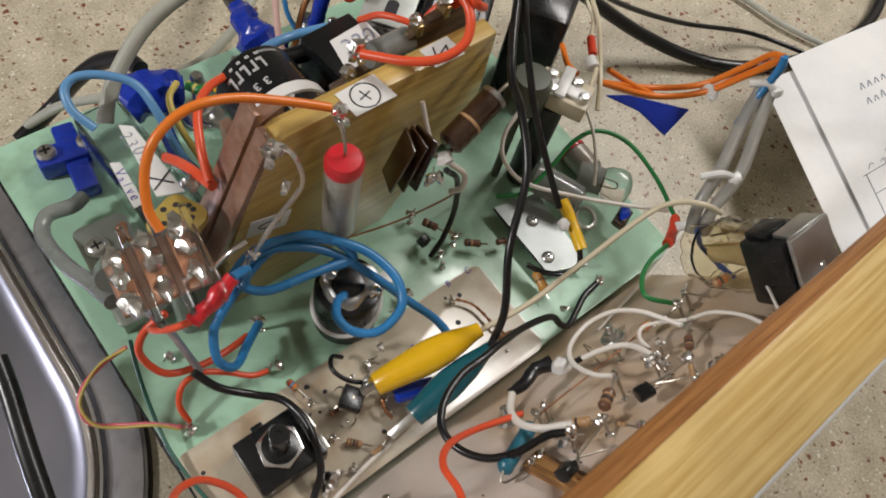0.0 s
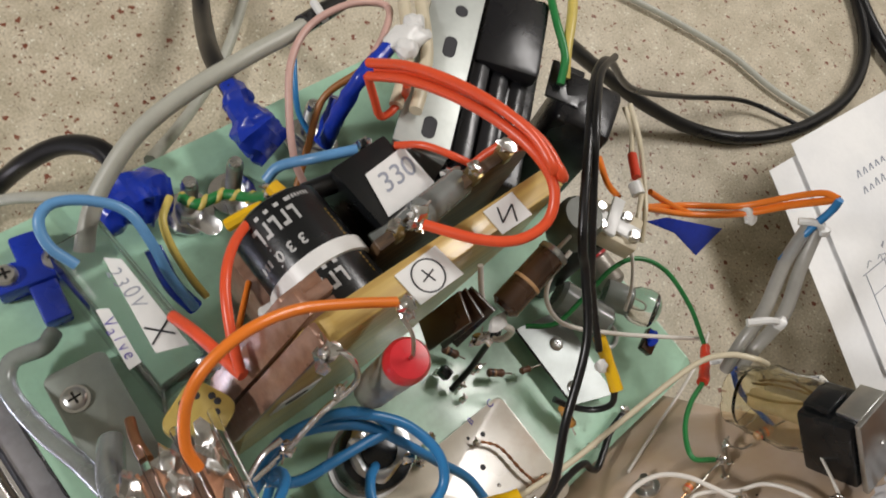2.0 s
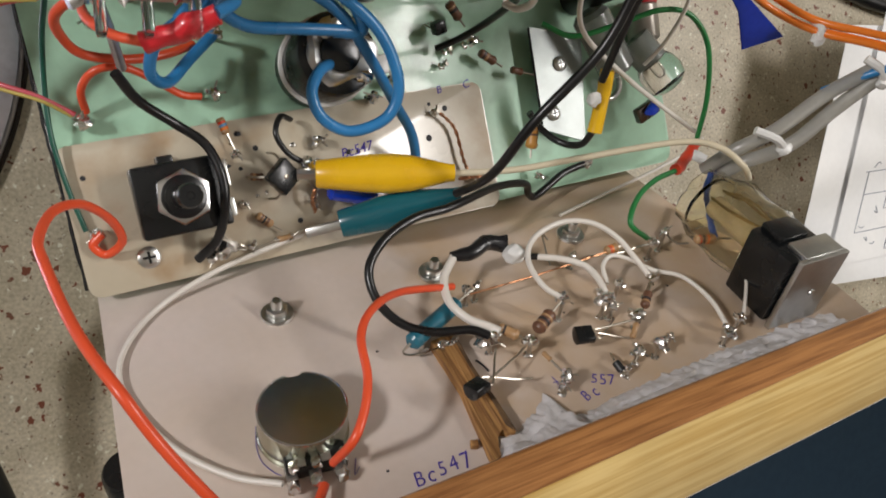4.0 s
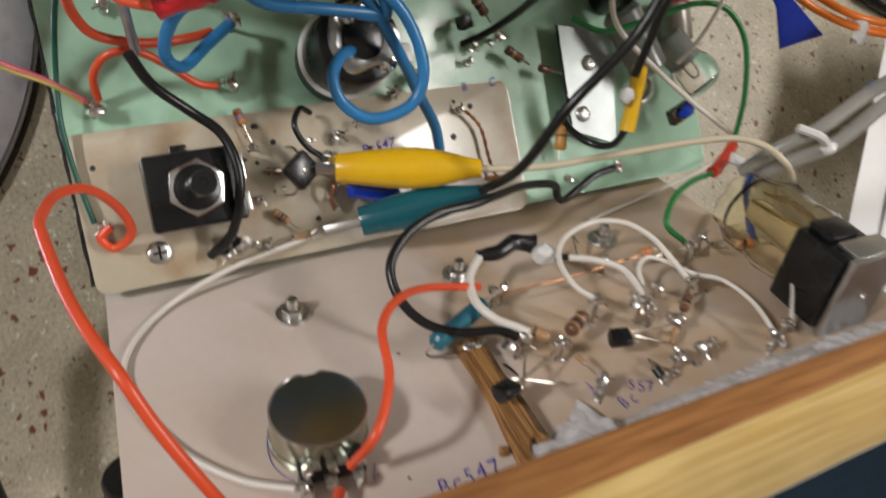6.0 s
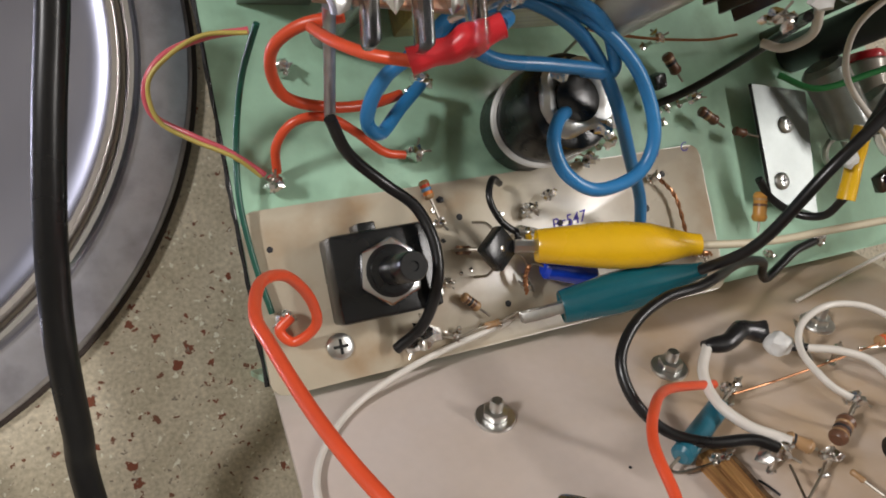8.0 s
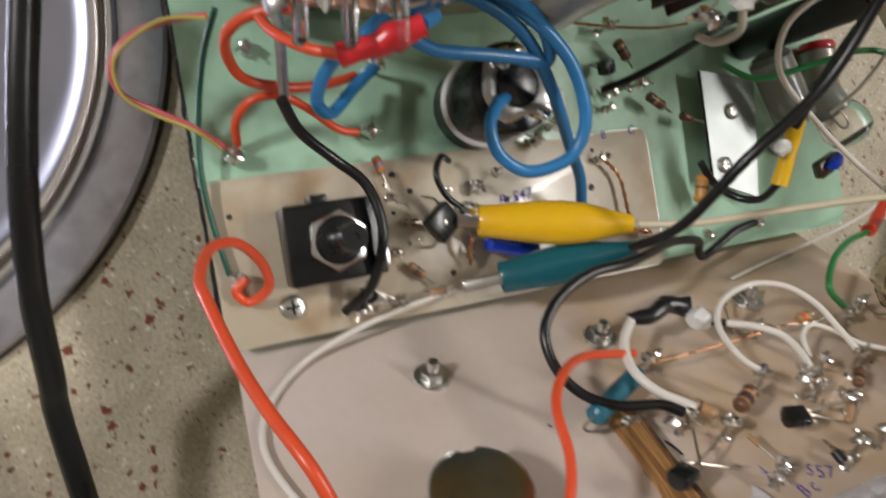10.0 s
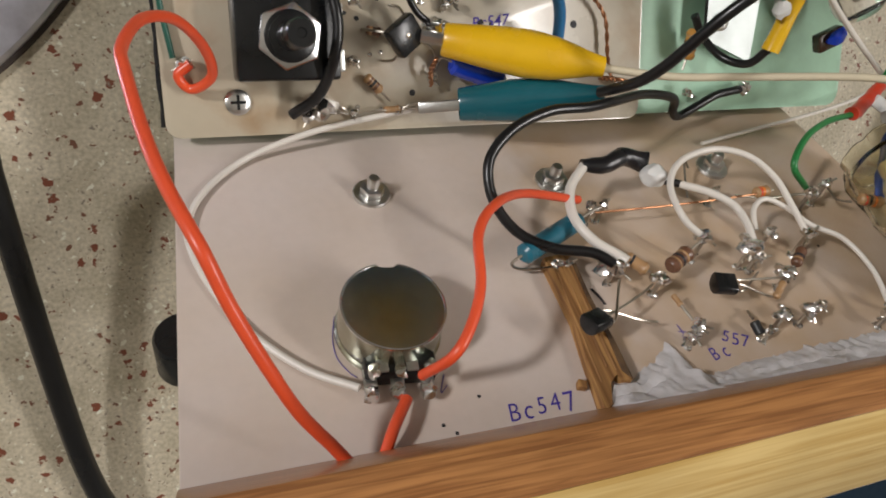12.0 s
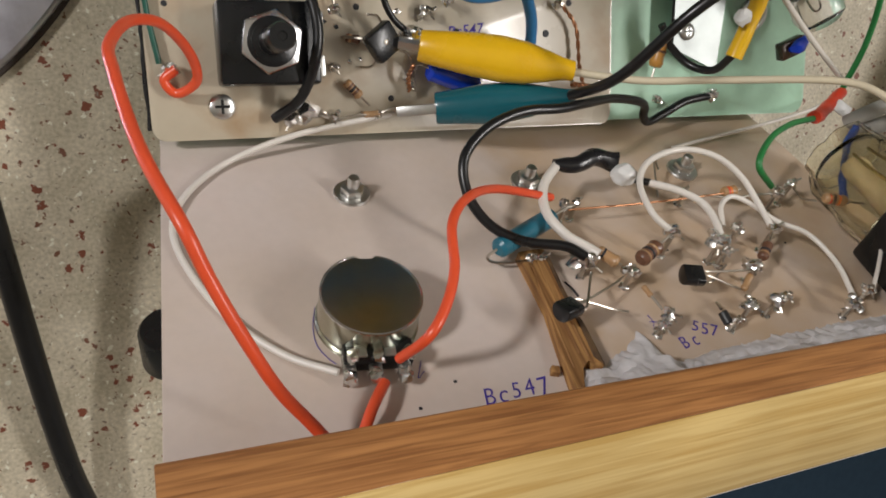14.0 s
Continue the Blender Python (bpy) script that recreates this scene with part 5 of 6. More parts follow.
for at, r in (((74.6, 32.7, 122.0), 2.2), ((74.6, 30.7, 119.0), 1.6), ((55.4, 35.1, 116.0), 2.6), ((54.2, 27.2, 110.0), 1.4), ((41.0, 24.9, 88.0), 1.8), ((92.0, 48.8, 121.0), 2.4), ((116.1, 57.1, 106.0), 2.6), ((118.0, 53.2, 104.0), 2.2), ((107.4, 82.4, 92.0), 2.4), ((110.5, 79.6, 88.0), 1.9), ((78.2, 84.7, 88.0), 2.0), ((39.0, 52.0, 92.0), 2.6), ((47.1, 47.8, 95.0), 2.4), ((100.9, 17.7, 88.0), 2.0)):
    solder_joint(at, r)
wire("bent bare wire bridging the plank to the coil", [(56.9, 34.8, 117.0), (58.5, 29.8, 117.0), (58.5, 26.3, 108.0), (51.1, 26.3, 98.0), (40.9, 24.7, 88.0), (32.4, 24.2, 80.0)], 0.8, SOLDER, seg=8)
wire("orange insulated wire arching from plank to switch", [(72.6, 34.4, 123.0), (62.4, 39.0, 127.0), (50.5, 43.5, 131.0), (39.2, 44.7, 133.0), (29.8, 43.5, 130.0), (24.1, 40.6, 124.0), (20.7, 35.3, 117.0), (20.7, 30.6, 113.0)], 1.25, ORANGE)
for k, (dx, dy, dz) in enumerate(((0, 0, 0), (1.2, 2.4, 2.2), (2.6, 0.2, 1.4))):
    off = Vector((dx, dy, dz))
    pts = [Vector(p) + off for p in ((111.5, 91.3, 112.0), (113.5, 80.8, 122.0), (115.5, 68.0, 130.0), (116.5, 54.7, 136.0), (117.4, 43.0, 138.0), (117.0, 34.0, 136.0), (112.4, 28.6, 132.0), (104.8, 29.1, 129.0), (98.1, 34.8, 126.0), (90.9, 46.1, 122.0))]
    if k:
        pts = pts[:6] + [Vector((127.8, 40.7, 124.0)) + off, Vector((128.6, 49.7, 118.0)) + off, Vector((124.4, 52.5, 112.0)) + off, Vector((119.3, 53.3, 106.0)) + off]
    wire("orange-red insulated wire bundled over the plank", pts, 1.35, RED2)
wire("orange-red wire bent down into the transformer bracket", [(111.2, 91.5, 112.0), (113.3, 88.3, 104.0), (114.8, 85.5, 98.0), (118.1, 84.8, 98.0), (124.3, 86.6, 100.0), (120.8, 84.9, 110.0)], 1.2, RED2)
wire("orange-red wire curving behind the plank", [(112.7, 75.3, 98.0), (116.3, 69.1, 104.0), (121.1, 60.4, 106.0), (127.3, 55.3, 102.0)], 1.1, RED2)
wire("orange-red wire rising to the yellow-green lead", [(40.8, 44.8, 100.0), (43.4, 53.0, 104.0), (48.8, 63.5, 106.0), (57.3, 72.2, 102.0), (69.5, 79.4, 94.0)], 1.3, RED2)
wire("orange-red wire forked by the switch", [(41.3, 44.2, 98.0), (40.2, 53.9, 94.0), (39.6, 62.6, 88.0), (38.7, 70.1, 82.0)], 1.6, RED2)
wire("orange wire behind the capacitor", [(61.4, 69.2, 76.0), (55.5, 63.3, 78.0), (49.5, 57.3, 82.0)], 0.9, ORANGE)

# large capacitor
support = thing("support_block", "dark wooden block under the large capacitor", "block", Matrix.Translation(mm((70, 66, 38))))
part("block", box(22, 22, 37, (2, 2, 0), 0.6), BOARD_COPPER, support)
ca, cbv = Vector((73.8, 77.0, 90.0)), Vector((72.8, 42.2, 94.0))
big = thing("large_capacitor", "large black electrolytic capacitor with white print and cable tie", "capacitor")
mdir = along(ca, cbv)
big.matrix_world = mdir
n = gap(ca, cbv)
R = 13.5
part("can", lathe([(0, 0), (R - 1.4, 0), (R - 0.2, 0.9), (R, 2), (R, n - 2), (R - 0.3, n - 0.6), (R - 1.6, n), (0, n)], 48), BLACK, big)
part("cable_tie", lathe([(R + 0.15, n * 0.56), (R + 0.9, n * 0.56 + 0.1), (R + 0.9, n * 0.56 + 4.4), (R + 0.15, n * 0.56 + 4.5)], 48), NYLON, big, "white cable tie")
part("tie_head", box(6, 4, 5, (-R - 1.5, -4, n * 0.55), 0.8), NYLON, big)


def print_mark(angle, z, w, h, material=None):
    """A printed bar curved round the can: w along the axis, h round it, in millimetres."""
    b2 = bmesh.new()
    cols = []
    for k in range(4):
        a = angle + (k / 3 - 0.5) * h / R
        cols.append([b2.verts.new(mm(((R + 0.06) * math.cos(a), (R + 0.06) * math.sin(a), zz))) for zz in (z - w / 2, z + w / 2)])
    for p, q in zip(cols, cols[1:]):
        b2.faces.new((p[0], q[0], q[1], p[1]))
    return part("print_bar", b2, material or LABELWHITE, big)


to_cam = mdir.inverted() @ mm((0, 20, 280))
front = math.atan2(to_cam.y, to_cam.x)
for at in (0.22, 0.82):
    for k in range(5):
        print_mark(front + (k - 2) * 0.21, n * at, 4.6, 0.8)
        print_mark(front + (k - 2) * 0.21 + 0.075, n * at + (1.7 if k % 2 else -1.7), 1.1, 1.3)
        print_mark(front + (k - 2) * 0.23 + 0.05, n * at - 4.2, 1.1, 1.3)
for k, char in enumerate("330"):
    a = front - 0.2 + 0.27 * k
    out = Vector((math.cos(a), math.sin(a), 0))
    round_way = Vector((-math.sin(a), math.cos(a), 0))
    seat = Matrix((round_way, Vector((0, 0, 1)), out)).transposed().to_4x4()
    digit = writing(char, Matrix.Translation(out * (R + 0.08) * MM + mm((0, 0, n * 0.43))) @ seat, 4.2, LABELWHITE, "digit", "white printed digit", 1.0, 0.0)
    digit.parent = big
    tagged(digit, "white printed digit on the black sleeve")
    del digit["category"]
for k in range(3):
    print_mark(front + 0.6 + k * 0.12, n * 0.42, 2.2, 0.8)
for k in range(7):
    print_mark(front - 0.9 + k * 0.07, n * 0.05 + 1.6, 1.2, 0.5)
for k in range(16):
    print_mark(front - 1.05, n * (0.28 + 0.04 * k), 0.8, 0.7, GOLD)
for k in range(9):
    print_mark(front + 0.42, n * (0.3 + 0.05 * (k % 5)), 0.6, 0.5)

# labelled block behind
blk = thing("paper_capacitor", "black block capacitor with a white handwritten label", "capacitor")
p0 = Vector((102.9, 66.3, 100.0))
blk.matrix_world = Matrix.Translation(mm((p0.x, p0.y, 38))) @ pose(0, 0, 0, 0, 0, 4)
part("case", box(20, 26, 60, (0, 0, 0), 0.8), BLACK, blk)
lab = tag_label("paper_label", [(99.0, 72.0, 100.0), (114.0, 73.8, 100.0), (114.7, 59.7, 100.0), (96.7, 58.3, 100.0)], 98.3, "white paper label with the number 330 on the block")
e1, e2 = Vector((99.6, 66.6, 100.0)), Vector((113.4, 67.8, 100.0))
turn = math.degrees(math.atan2(e2.y - e1.y, e2.x - e1.x))
wr = writing("330", Matrix.Translation(mm((*((e1 + e2) / 2)[:2], 98.75))) @ pose(0, 0, 0, 0, 0, turn), 8.5, PENCIL, "handwriting", "grey pencilled number on the white label")
lug = thing("film_capacitor", "clear-cased foil capacitor with soldered ends", "capacitor")
cylinder("case", (97.5, 50.9, 112.0), (115.6, 53.8, 108.0), 4.2, SLEEVE, lug)

# transformer with slotted bracket
tr = thing("transformer", "black laminated transformer with a slotted grey steel bracket", "transformer")
t0, t1, t2, t3 = (Vector(p) for p in ((113.4, 78.0, 96.0), (128.1, 66.4, 96.0), (153.5, 57.1, 92.0), (152.4, 111.1, 96.0)))
uy = (Vector((170.5, 100.0, 96.0)) - t1).normalized()
ux = Vector((uy.y, -uy.x, 0))
tm = Matrix.Translation(mm((t0.x, t0.y, 38))) @ Matrix((ux, uy, Vector((0, 0, 1)))).transposed().to_4x4()
tr.matrix_world = tm
wa, wb = abs((t1 - t0).dot(ux)), abs((t2 - t1).dot(ux))
part("coil_body", box(wb + wa * 0.6, 76, 52, ((wa + wb) * 0.62, 40, 0), 2.0), BLACKTAPE, tr, "black tape-wrapped winding")
for k in range(3):
    part("winding_ridge", box(wb * 0.32, 77 - 2 * k, 56 - 1.5 * k, (wa + wb * (0.16 + 0.31 * k), 40, 0), 3.0), BLACKTAPE, tr)
wrap = box(wb * 0.94, 34, 6, (wa + wb * 0.5, 58, 52), 2.4)
for v in wrap.verts:
    v.co *= 1 + 0.03 * noise.noise(v.co * 90)
part("tape_wrap", wrap, BLACKTAPE, tr, "glossy black tape wrapping")
part("bracket", box(wa - 1, 76, 1.6, (wa * 0.5, 39, 56.6), 0.3), BRACKETGREY, tr, "grey steel bracket with slots")
part("bracket_wall", box(wa - 1.5, 1.6, 56.4, (wa * 0.5, 1.4, 0), 0.3), BRACKETGREY, tr)
for x, y, l in ((wa * 0.55, 9, 8), (wa * 0.55, 41, 8.5), (wa * 0.6, 57, 4.6), (wa * 0.6, 69, 8)):
    part("slot", prism(rounded(x - 2.1, y - l / 2, x + 2.1, y + l / 2, 2.0), 58.22, 58.3), BLACKINK, tr, "dark slot")
tape = thing("taped_joint", "black plastic-taped block of joined leads", "tape block")
q0 = Vector((186.9, 57.5, 88.0))
tape.matrix_world = Matrix.Translation(mm((q0.x, q0.y, 38))) @ pose(0, 0, 0, 0, 0, 35)
b2 = box(20, 22, 52, (0, 0, 0), 2.5)
for v in b2.verts:
    v.co *= 1 + 0.09 * noise.noise(v.co * 60)
part("tape_body", b2, BLACKTAPE, tape)
part("tape_flap", box(16, 12, 1.2, (4, 10, 51), 0.3), BLACKTAPE, tape)

# terminal block
con = thing("terminal_block", "ivory terminal block with two bright screws", "terminal block", Matrix.Translation(mm((161, 21, 84))) @ pose(0, 0, 0, 0, 0, 28))
part("block", box(12, 19, 7, (0, 0, 0), 0.7), IVORY, con)
part("metal_strip", box(5, 18, 1.4, (-1, 0, 7), 0.4), NYLON, con)
part("metal_strip", box(14, 4, 1.6, (1, 1, 7.6), 0.4), NYLON, con)
for x, y in ((-2, -7), (2, 6), (3, -3), (-4, 4)):
    part("screw", lathe([(2.0, 7), (2.0, 9), (1.4, 9.6), (0, 9.7)], 16, Matrix.Translation(mm((x, y, 0)))), ZINC, con)
post = thing("upright_capacitor", "dark grey-green upright capacitor under the terminal block", "capacitor", Matrix.Translation(mm((158, 22, 38))))
part("case", lathe([(4.6, 0), (5.2, 0.8), (5.2, 44), (4.6, 46), (0, 46)], 32), DARKGREY, post)
post2 = thing("upright_capacitor", "dark olive capacitor beside the terminal block", "capacitor", Matrix.Translation(mm((150, 28, 38))))
part("case", lathe([(1.6, 0), (1.6, 40), (5.4, 42), (7.4, 46), (7.4, 56), (6, 58.5), (0, 59)], 28), mat("olive_lacquer", (0.09, 0.1, 0.07), 0.4, vary=0.2), post2)
silver = thing("tubular_capacitor", "small silver capacitor with a red end lying by the lamp", "capacitor")
cylinder("case", (181.6, 17.5, 43.6), (180.8, 4.0, 43.6), 5.4, SILVERCAN, silver, cap=0.3)
part("seal", lathe([(5.3, 0), (5.5, 1), (4.8, 2.4), (0, 2.8)], 24, along((181.6, 16.6, 43.6), (182.0, 24.0, 43.6))), REDCAP, silver, "red sealed end")
# glass lamp
la, lb = Vector((170.0, 5.0, 51.0)), Vector((180.5, -12.5, 54.0))
bulb = thing("glass_lamp", "small clear glass lamp lying on the chassis", "lamp", along(la, lb))
n = gap(la, lb)
part("glass", lathe([(4.8, n * 0.4), (6.6, n * 0.56), (7.2, n * 0.74), (6.4, n * 0.9), (4.2, n * 0.98), (1.8, n * 1.01), (0, n * 1.015)], 28), CLEAR, bulb)
part("base", lathe([(0, 0), (5.2, 0), (5.6, 1), (5.4, n * 0.46), (4, n * 0.5)], 24), SLEEVE, bulb, "grey translucent lamp base")
part("filament", tube([(-1.5, 0, n * 0.5), (-1, 0, n * 0.72), (1, 0, n * 0.72), (1.5, 0, n * 0.5)], 0.25, 6), LEAD, bulb)
grey_tube = thing("tubular_capacitor", "translucent grey tubular capacitor beside the lamp", "capacitor")
cylinder("case", (153.3, 15.2, 52.0), (162.9, -4.4, 50.0), 6.0, SLEEVE, grey_tube)
trimmer = thing("trimmer", "small blue and brown trimmer on the plate", "trimmer", Matrix.Translation(mm((172.2, -18.2, 48.0))) @ pose(0, 0, 0, 10, 0, 20))
part("trimmer_base", box(9, 5, 3, (0, 0, 0), 0.5), CERAMIC, trimmer)
part("trimmer_top", blob((0.5, 0.6, 4), 2.6, (1.3, 0.8, 0.7), 5, 0.5), BLUECELL, trimmer)
washer = thing("ring_washer", "bright ring tag standing on the plate", "washer", Matrix.Translation(mm((166.4, -8.2, 40.0))) @ pose(0, 0, 0, 15, 0, 0))
part("ring", tube([(4.2 * math.cos(radians(a)), 4.2 * math.sin(radians(a)), 0) for a in range(0, 375, 15)], 0.9, 8), ZINC, washer)

# metal plate with screws
plate_pts = [(136.5, 14.1, 43.0), (155.5, 10.0, 43.0), (150.7, -24.4, 43.0), (135.6, -18.1, 43.0)]
pm = tag_label("heat_sink_plate", plate_pts, 42, "flat bare aluminium plate screwed to the chassis", 1.4, PLATEALU)
pm["category"] = "plate"
part("flange", tube([Vector((p[0] - plate_pts[0][0], p[1] - plate_pts[0][1], 0.9)) for p in (plate_pts[0], plate_pts[3])], 0.5, 8), BLACK, pm, "dark plate edge")
screw("plate_screw", Matrix.Translation(mm(((145.4, 1.5, 43.5)[0], (145.4, 1.5, 43.5)[1], 43.4))), 2.4, "cross-head screw in the aluminium plate", ZINC, 1.2)
screw("plate_screw", Matrix.Translation(mm(((140.0, -13.6, 43.5)[0], (140.0, -13.6, 43.5)[1], 43.4))), 2.4, "cross-head screw in the aluminium plate", ZINC, 1.2)

# brown power resistors in front of the plank
pr = thing("power_resistor", "brown glazed wire-wound resistor tied to the plank", "resistor")
res_body = cylinder("resistor_body", (106.5, 20.1, 98.0), (126.0, 23.4, 105.5), 4.3, CERAMIC, pr, cap=0.3)
cylinder("colour_band", (115.0, 21.5, 101.3), (116.1, 21.7, 101.7), 4.45, RESTAN, res_body, "pale band", cap=0.05)
cylinder("end_cap", (124.6, 23.2, 105.0), (126.8, 23.6, 105.8), 4.5, ZINC, pr, "bright metal end cap", cap=0.2)
part("lead", tube([(126.0, 23.4, 105.5), (129.2, 23.9, 106.6), (132.7, 24.4, 107.4)], 0.6, 8), LEAD, pr)
part("lead", tube([(107.4, 17.6, 97.0), (113.7, 19.6, 103.0), (121.8, 21.1, 107.0)], 0.45, 8), LEAD, pr)
part("porcelain_end", blob((104.2, 17.9, 96.0), 2.2, (1.4, 1, 1), 4, 0.5), NYLON, pr)
for k in range(3):
    fin = thing("mica_plate", "thin brown mica plate on edge beside the plank", "plate", None, "mica plates")
    f0, f1 = Vector((91.6, 29.1, 104.0)), Vector((99.6, 23.6, 102.0))
    f = f0 + (f1 - f0) * (k / 3)
    fin.matrix_world = Matrix.Translation(mm((f.x, f.y - 1, 80))) @ pose(0, 0, 0, 0, 14, 14 * k - 20)
    part("sheet", box(0.8, 9, 22, (0, 0, 0), 0.1), CERAMIC, fin)


# ---- left side: blue clamp, clear cover, switch ----
cross = thing("cable_clamp", "blue plastic cross-shaped cable clamp held by two screws", "clamp", Matrix.Translation(mm((20, 115, 38))) @ pose(0, 0, 0, 0, 0, -8))
part("arm", box(22, 9, 8.5, (0, 0, 0), 1.2), DEEPBLUE, cross)
part("arm", box(8, 30, 6.8, (1, -2, 0), 1.2), DEEPBLUE, cross)
for x in (-7, 6.6):
    head = part("screw_head", lathe([(3.4, 8.4), (3.4, 9.6), (2.6, 10.6), (0, 10.9)], 24, Matrix.Translation(mm((x, 0.6, 0)))), ZINC, cross, "zinc cross-head screw")
    b2 = box(3.6, 0.8, 0.2, (x, 0.6, 10.8), 0)
    b2 = box(0.8, 3.6, 0.2, (x, 0.6, 10.81), 0, None, b2)
    part("recess", b2, BLACK, head)
wire("translucent grey cable sheath leaving the clamp", [(15.3, 94.6, 46.0), (10.8, 91.8, 48.0), (2.5, 92.6, 48.0), (-1.8, 86.0, 48.0), (-0.7, 70.9, 52.0), (2.8, 56.1, 58.0), (4.6, 44.9, 64.0)], 2.6, SLEEVE, "cable", "cable")
cover = thing("clear_cover", "clear acrylic cover over the mains wiring", "cover", Matrix.Translation(mm((34, 84, 38))) @ pose(0, 0, 0, 0, 0, 4))
part("lid", box(16, 50, 1.6, (0, 0, 28.4), 0.4), CLEAR, cover)
for x in (-7.4, 7.4):
    part("wall", box(1.3, 50, 28.3, (x, 0, 0.05), 0.3), CLEAR, cover)
part("wall", box(13, 1.3, 28.3, (0, -24, 0.05), 0.3), CLEAR, cover)
lab = tag_label("paper_label", [(35.0, 98.6, 69.0), (38.7, 95.7, 69.0), (40.2, 64.8, 69.0), (31.9, 67.7, 69.0)], 68.2, "white paper label with 230 V written on it")
e1, e2 = Vector((35.3, 95.5, 69.0)), Vector((35.5, 80.5, 69.0))
turn = math.degrees(math.atan2(e2.y - e1.y, e2.x - e1.x))
scrawl("230V", Matrix.Translation(mm((*((e1 + e2) / 2)[:2], 68.65))) @ pose(0, 0, 0, 0, 0, turn), 6.0, PENCIL, "pencilled voltage on the white label", 4, 0.6)
for p, q in (((33.2, 75.3, 69.0), (38.9, 69.5, 69.0)), ((40.2, 74.4, 69.0), (32.5, 70.1, 69.0))):
    mk = thing("pen_stroke", "dark pen stroke on the white label", "writing", Matrix.Translation(mm((0, 0, 68.7))))
    part("stroke", tube([(p[0], p[1], 0), (q[0], q[1], 0)], 0.3, 5), BLACKINK, mk)
lab = tag_label("paper_label", [(25.8, 86.5, 69.0), (28.8, 85.1, 69.0), (27.8, 67.7, 69.0), (24.2, 67.5, 69.0)], 68.2, "white paper label with a word written on it")
e1, e2 = Vector((26.4, 83.8, 69.0)), Vector((26.5, 69.0, 69.0))
turn = math.degrees(math.atan2(e2.y - e1.y, e2.x - e1.x))
scrawl("Valve", Matrix.Translation(mm((*((e1 + e2) / 2)[:2], 68.65))) @ pose(0, 0, 0, 0, 0, turn), 4.4, INK, "word handwritten on the white label", 6, 0.6)
gp = thing("bracket", "grey sheet-metal bracket screwed to the chassis", "bracket", Matrix.Translation(mm((13.5, 66, 38))) @ pose(0, 0, 0, 0, 0, -4))
part("bracket_plate", prism(rounded(-9, -22, 9, 18, 2.5), 6, 7.6, 0.3), GREYTAB, gp)
part("bracket_leg", box(16, 1.6, 6.2, (0, -20.6, 0), 0.2), GREYTAB, gp)
part("bracket_leg", box(16, 1.6, 6.2, (0, 16.6, 0), 0.2), GREYTAB, gp)
screw("bracket_screw", Matrix.Translation(mm(((10.4, 74.5, 46.0)[0], (10.4, 74.5, 46.0)[1], 45.6))), 3.2, "zinc cross-head screw in the grey bracket", ZINC, 1.4, True, 4.0)
# rotary switch with soldered clear wafers
sw = thing("rotary_switch", "rotary wafer switch with soldered copper contacts and clear posts", "switch", Matrix.Translation(mm((17, 30, 38))) @ pose(0, 0, 0, 0, 0, -8))
part("bracket_post", lathe([(3.5, 0.02), (3.5, 58), (0, 58)], 20, Matrix.Translation(mm((4, 8, 0)))), SLEEVE, sw)
part("wafer", box(24, 17, 2.2, (0, -1, 58), 0.4), BOARD_COPPER, sw)
for k, x in enumerate((-9, -1, 7.5)):
    part("clear_post", box(2.0, 30, 5.0, (x + 4.2, -2, 60.3), 0.7), CLEAR, sw, "clear acrylic bar")
    part("contact", box(4.8, 18, 0.9, (x, -1, 60.4), 0.15), DULLCOPPER, sw, "copper contact strip")
    b2 = None
    for y in (-8, 0, 6):
        b2 = blob((x + 0.4 * k, y + k, 61.8), 2.6, (0.95, 1.4, 0.85), k * 7 + int(y) + 20, 0.9, b2)
    part("solder", b2, SOLDER, sw, "bright lumpy solder")
spindle = part("spindle", tube([(10.2, 26.7, 84.0), (13.1, 24.2, 70.0), (15.2, 15.3, 54.0)], 1.15, 12), STEEL, sw, "steel spindle")
bpy.context.view_layer.update()
spindle.data.transform(sw.matrix_world.inverted())
part("clear_tube", tube([(-9, 22, 34), (-12, 12, 46), (-12, 4, 56)], 3.4, 14), SLEEVE, sw, "translucent tube")
rot = thing("tag_board", "yellow phenolic tag board with dark holes", "tag board", Matrix.Translation(mm((29, 43, 38))) @ pose(0, 0, 0, 0, 0, 25))
part("stand", box(9, 8, 52, (0, 0, 0), 0.6), SLEEVE, rot)
part("tag_plate", prism(rounded(-7, -6.5, 7, 6.5, 3), 52, 55, 0.4), PHENOLIC, rot)
for x, y in ((-3, 2), (3.5, 3), (2.5, -3), (-4, -3.5), (5.2, 0), (4.8, -1.8), (-5, 0.4), (0.5, 4.8)):
    part("hole", lathe([(0.9, 55.02), (0.8, 55.08), (0, 55.09)], 10, Matrix.Translation(mm((x, y, 0)))), BLACKINK, rot)
wire("bare copper strip standing by the switch", [(16.6, 51.9, 88.0), (15.1, 46.5, 92.0), (14.6, 40.2, 98.0)], 1.3, COPPER)
wire("bright bare lead from switch to plank end", [(20.4, 21.9, 100.0), (26.2, 22.6, 96.0), (34.8, 26.7, 92.0), (41.0, 27.3, 92.0)], 0.8, SOLDER)

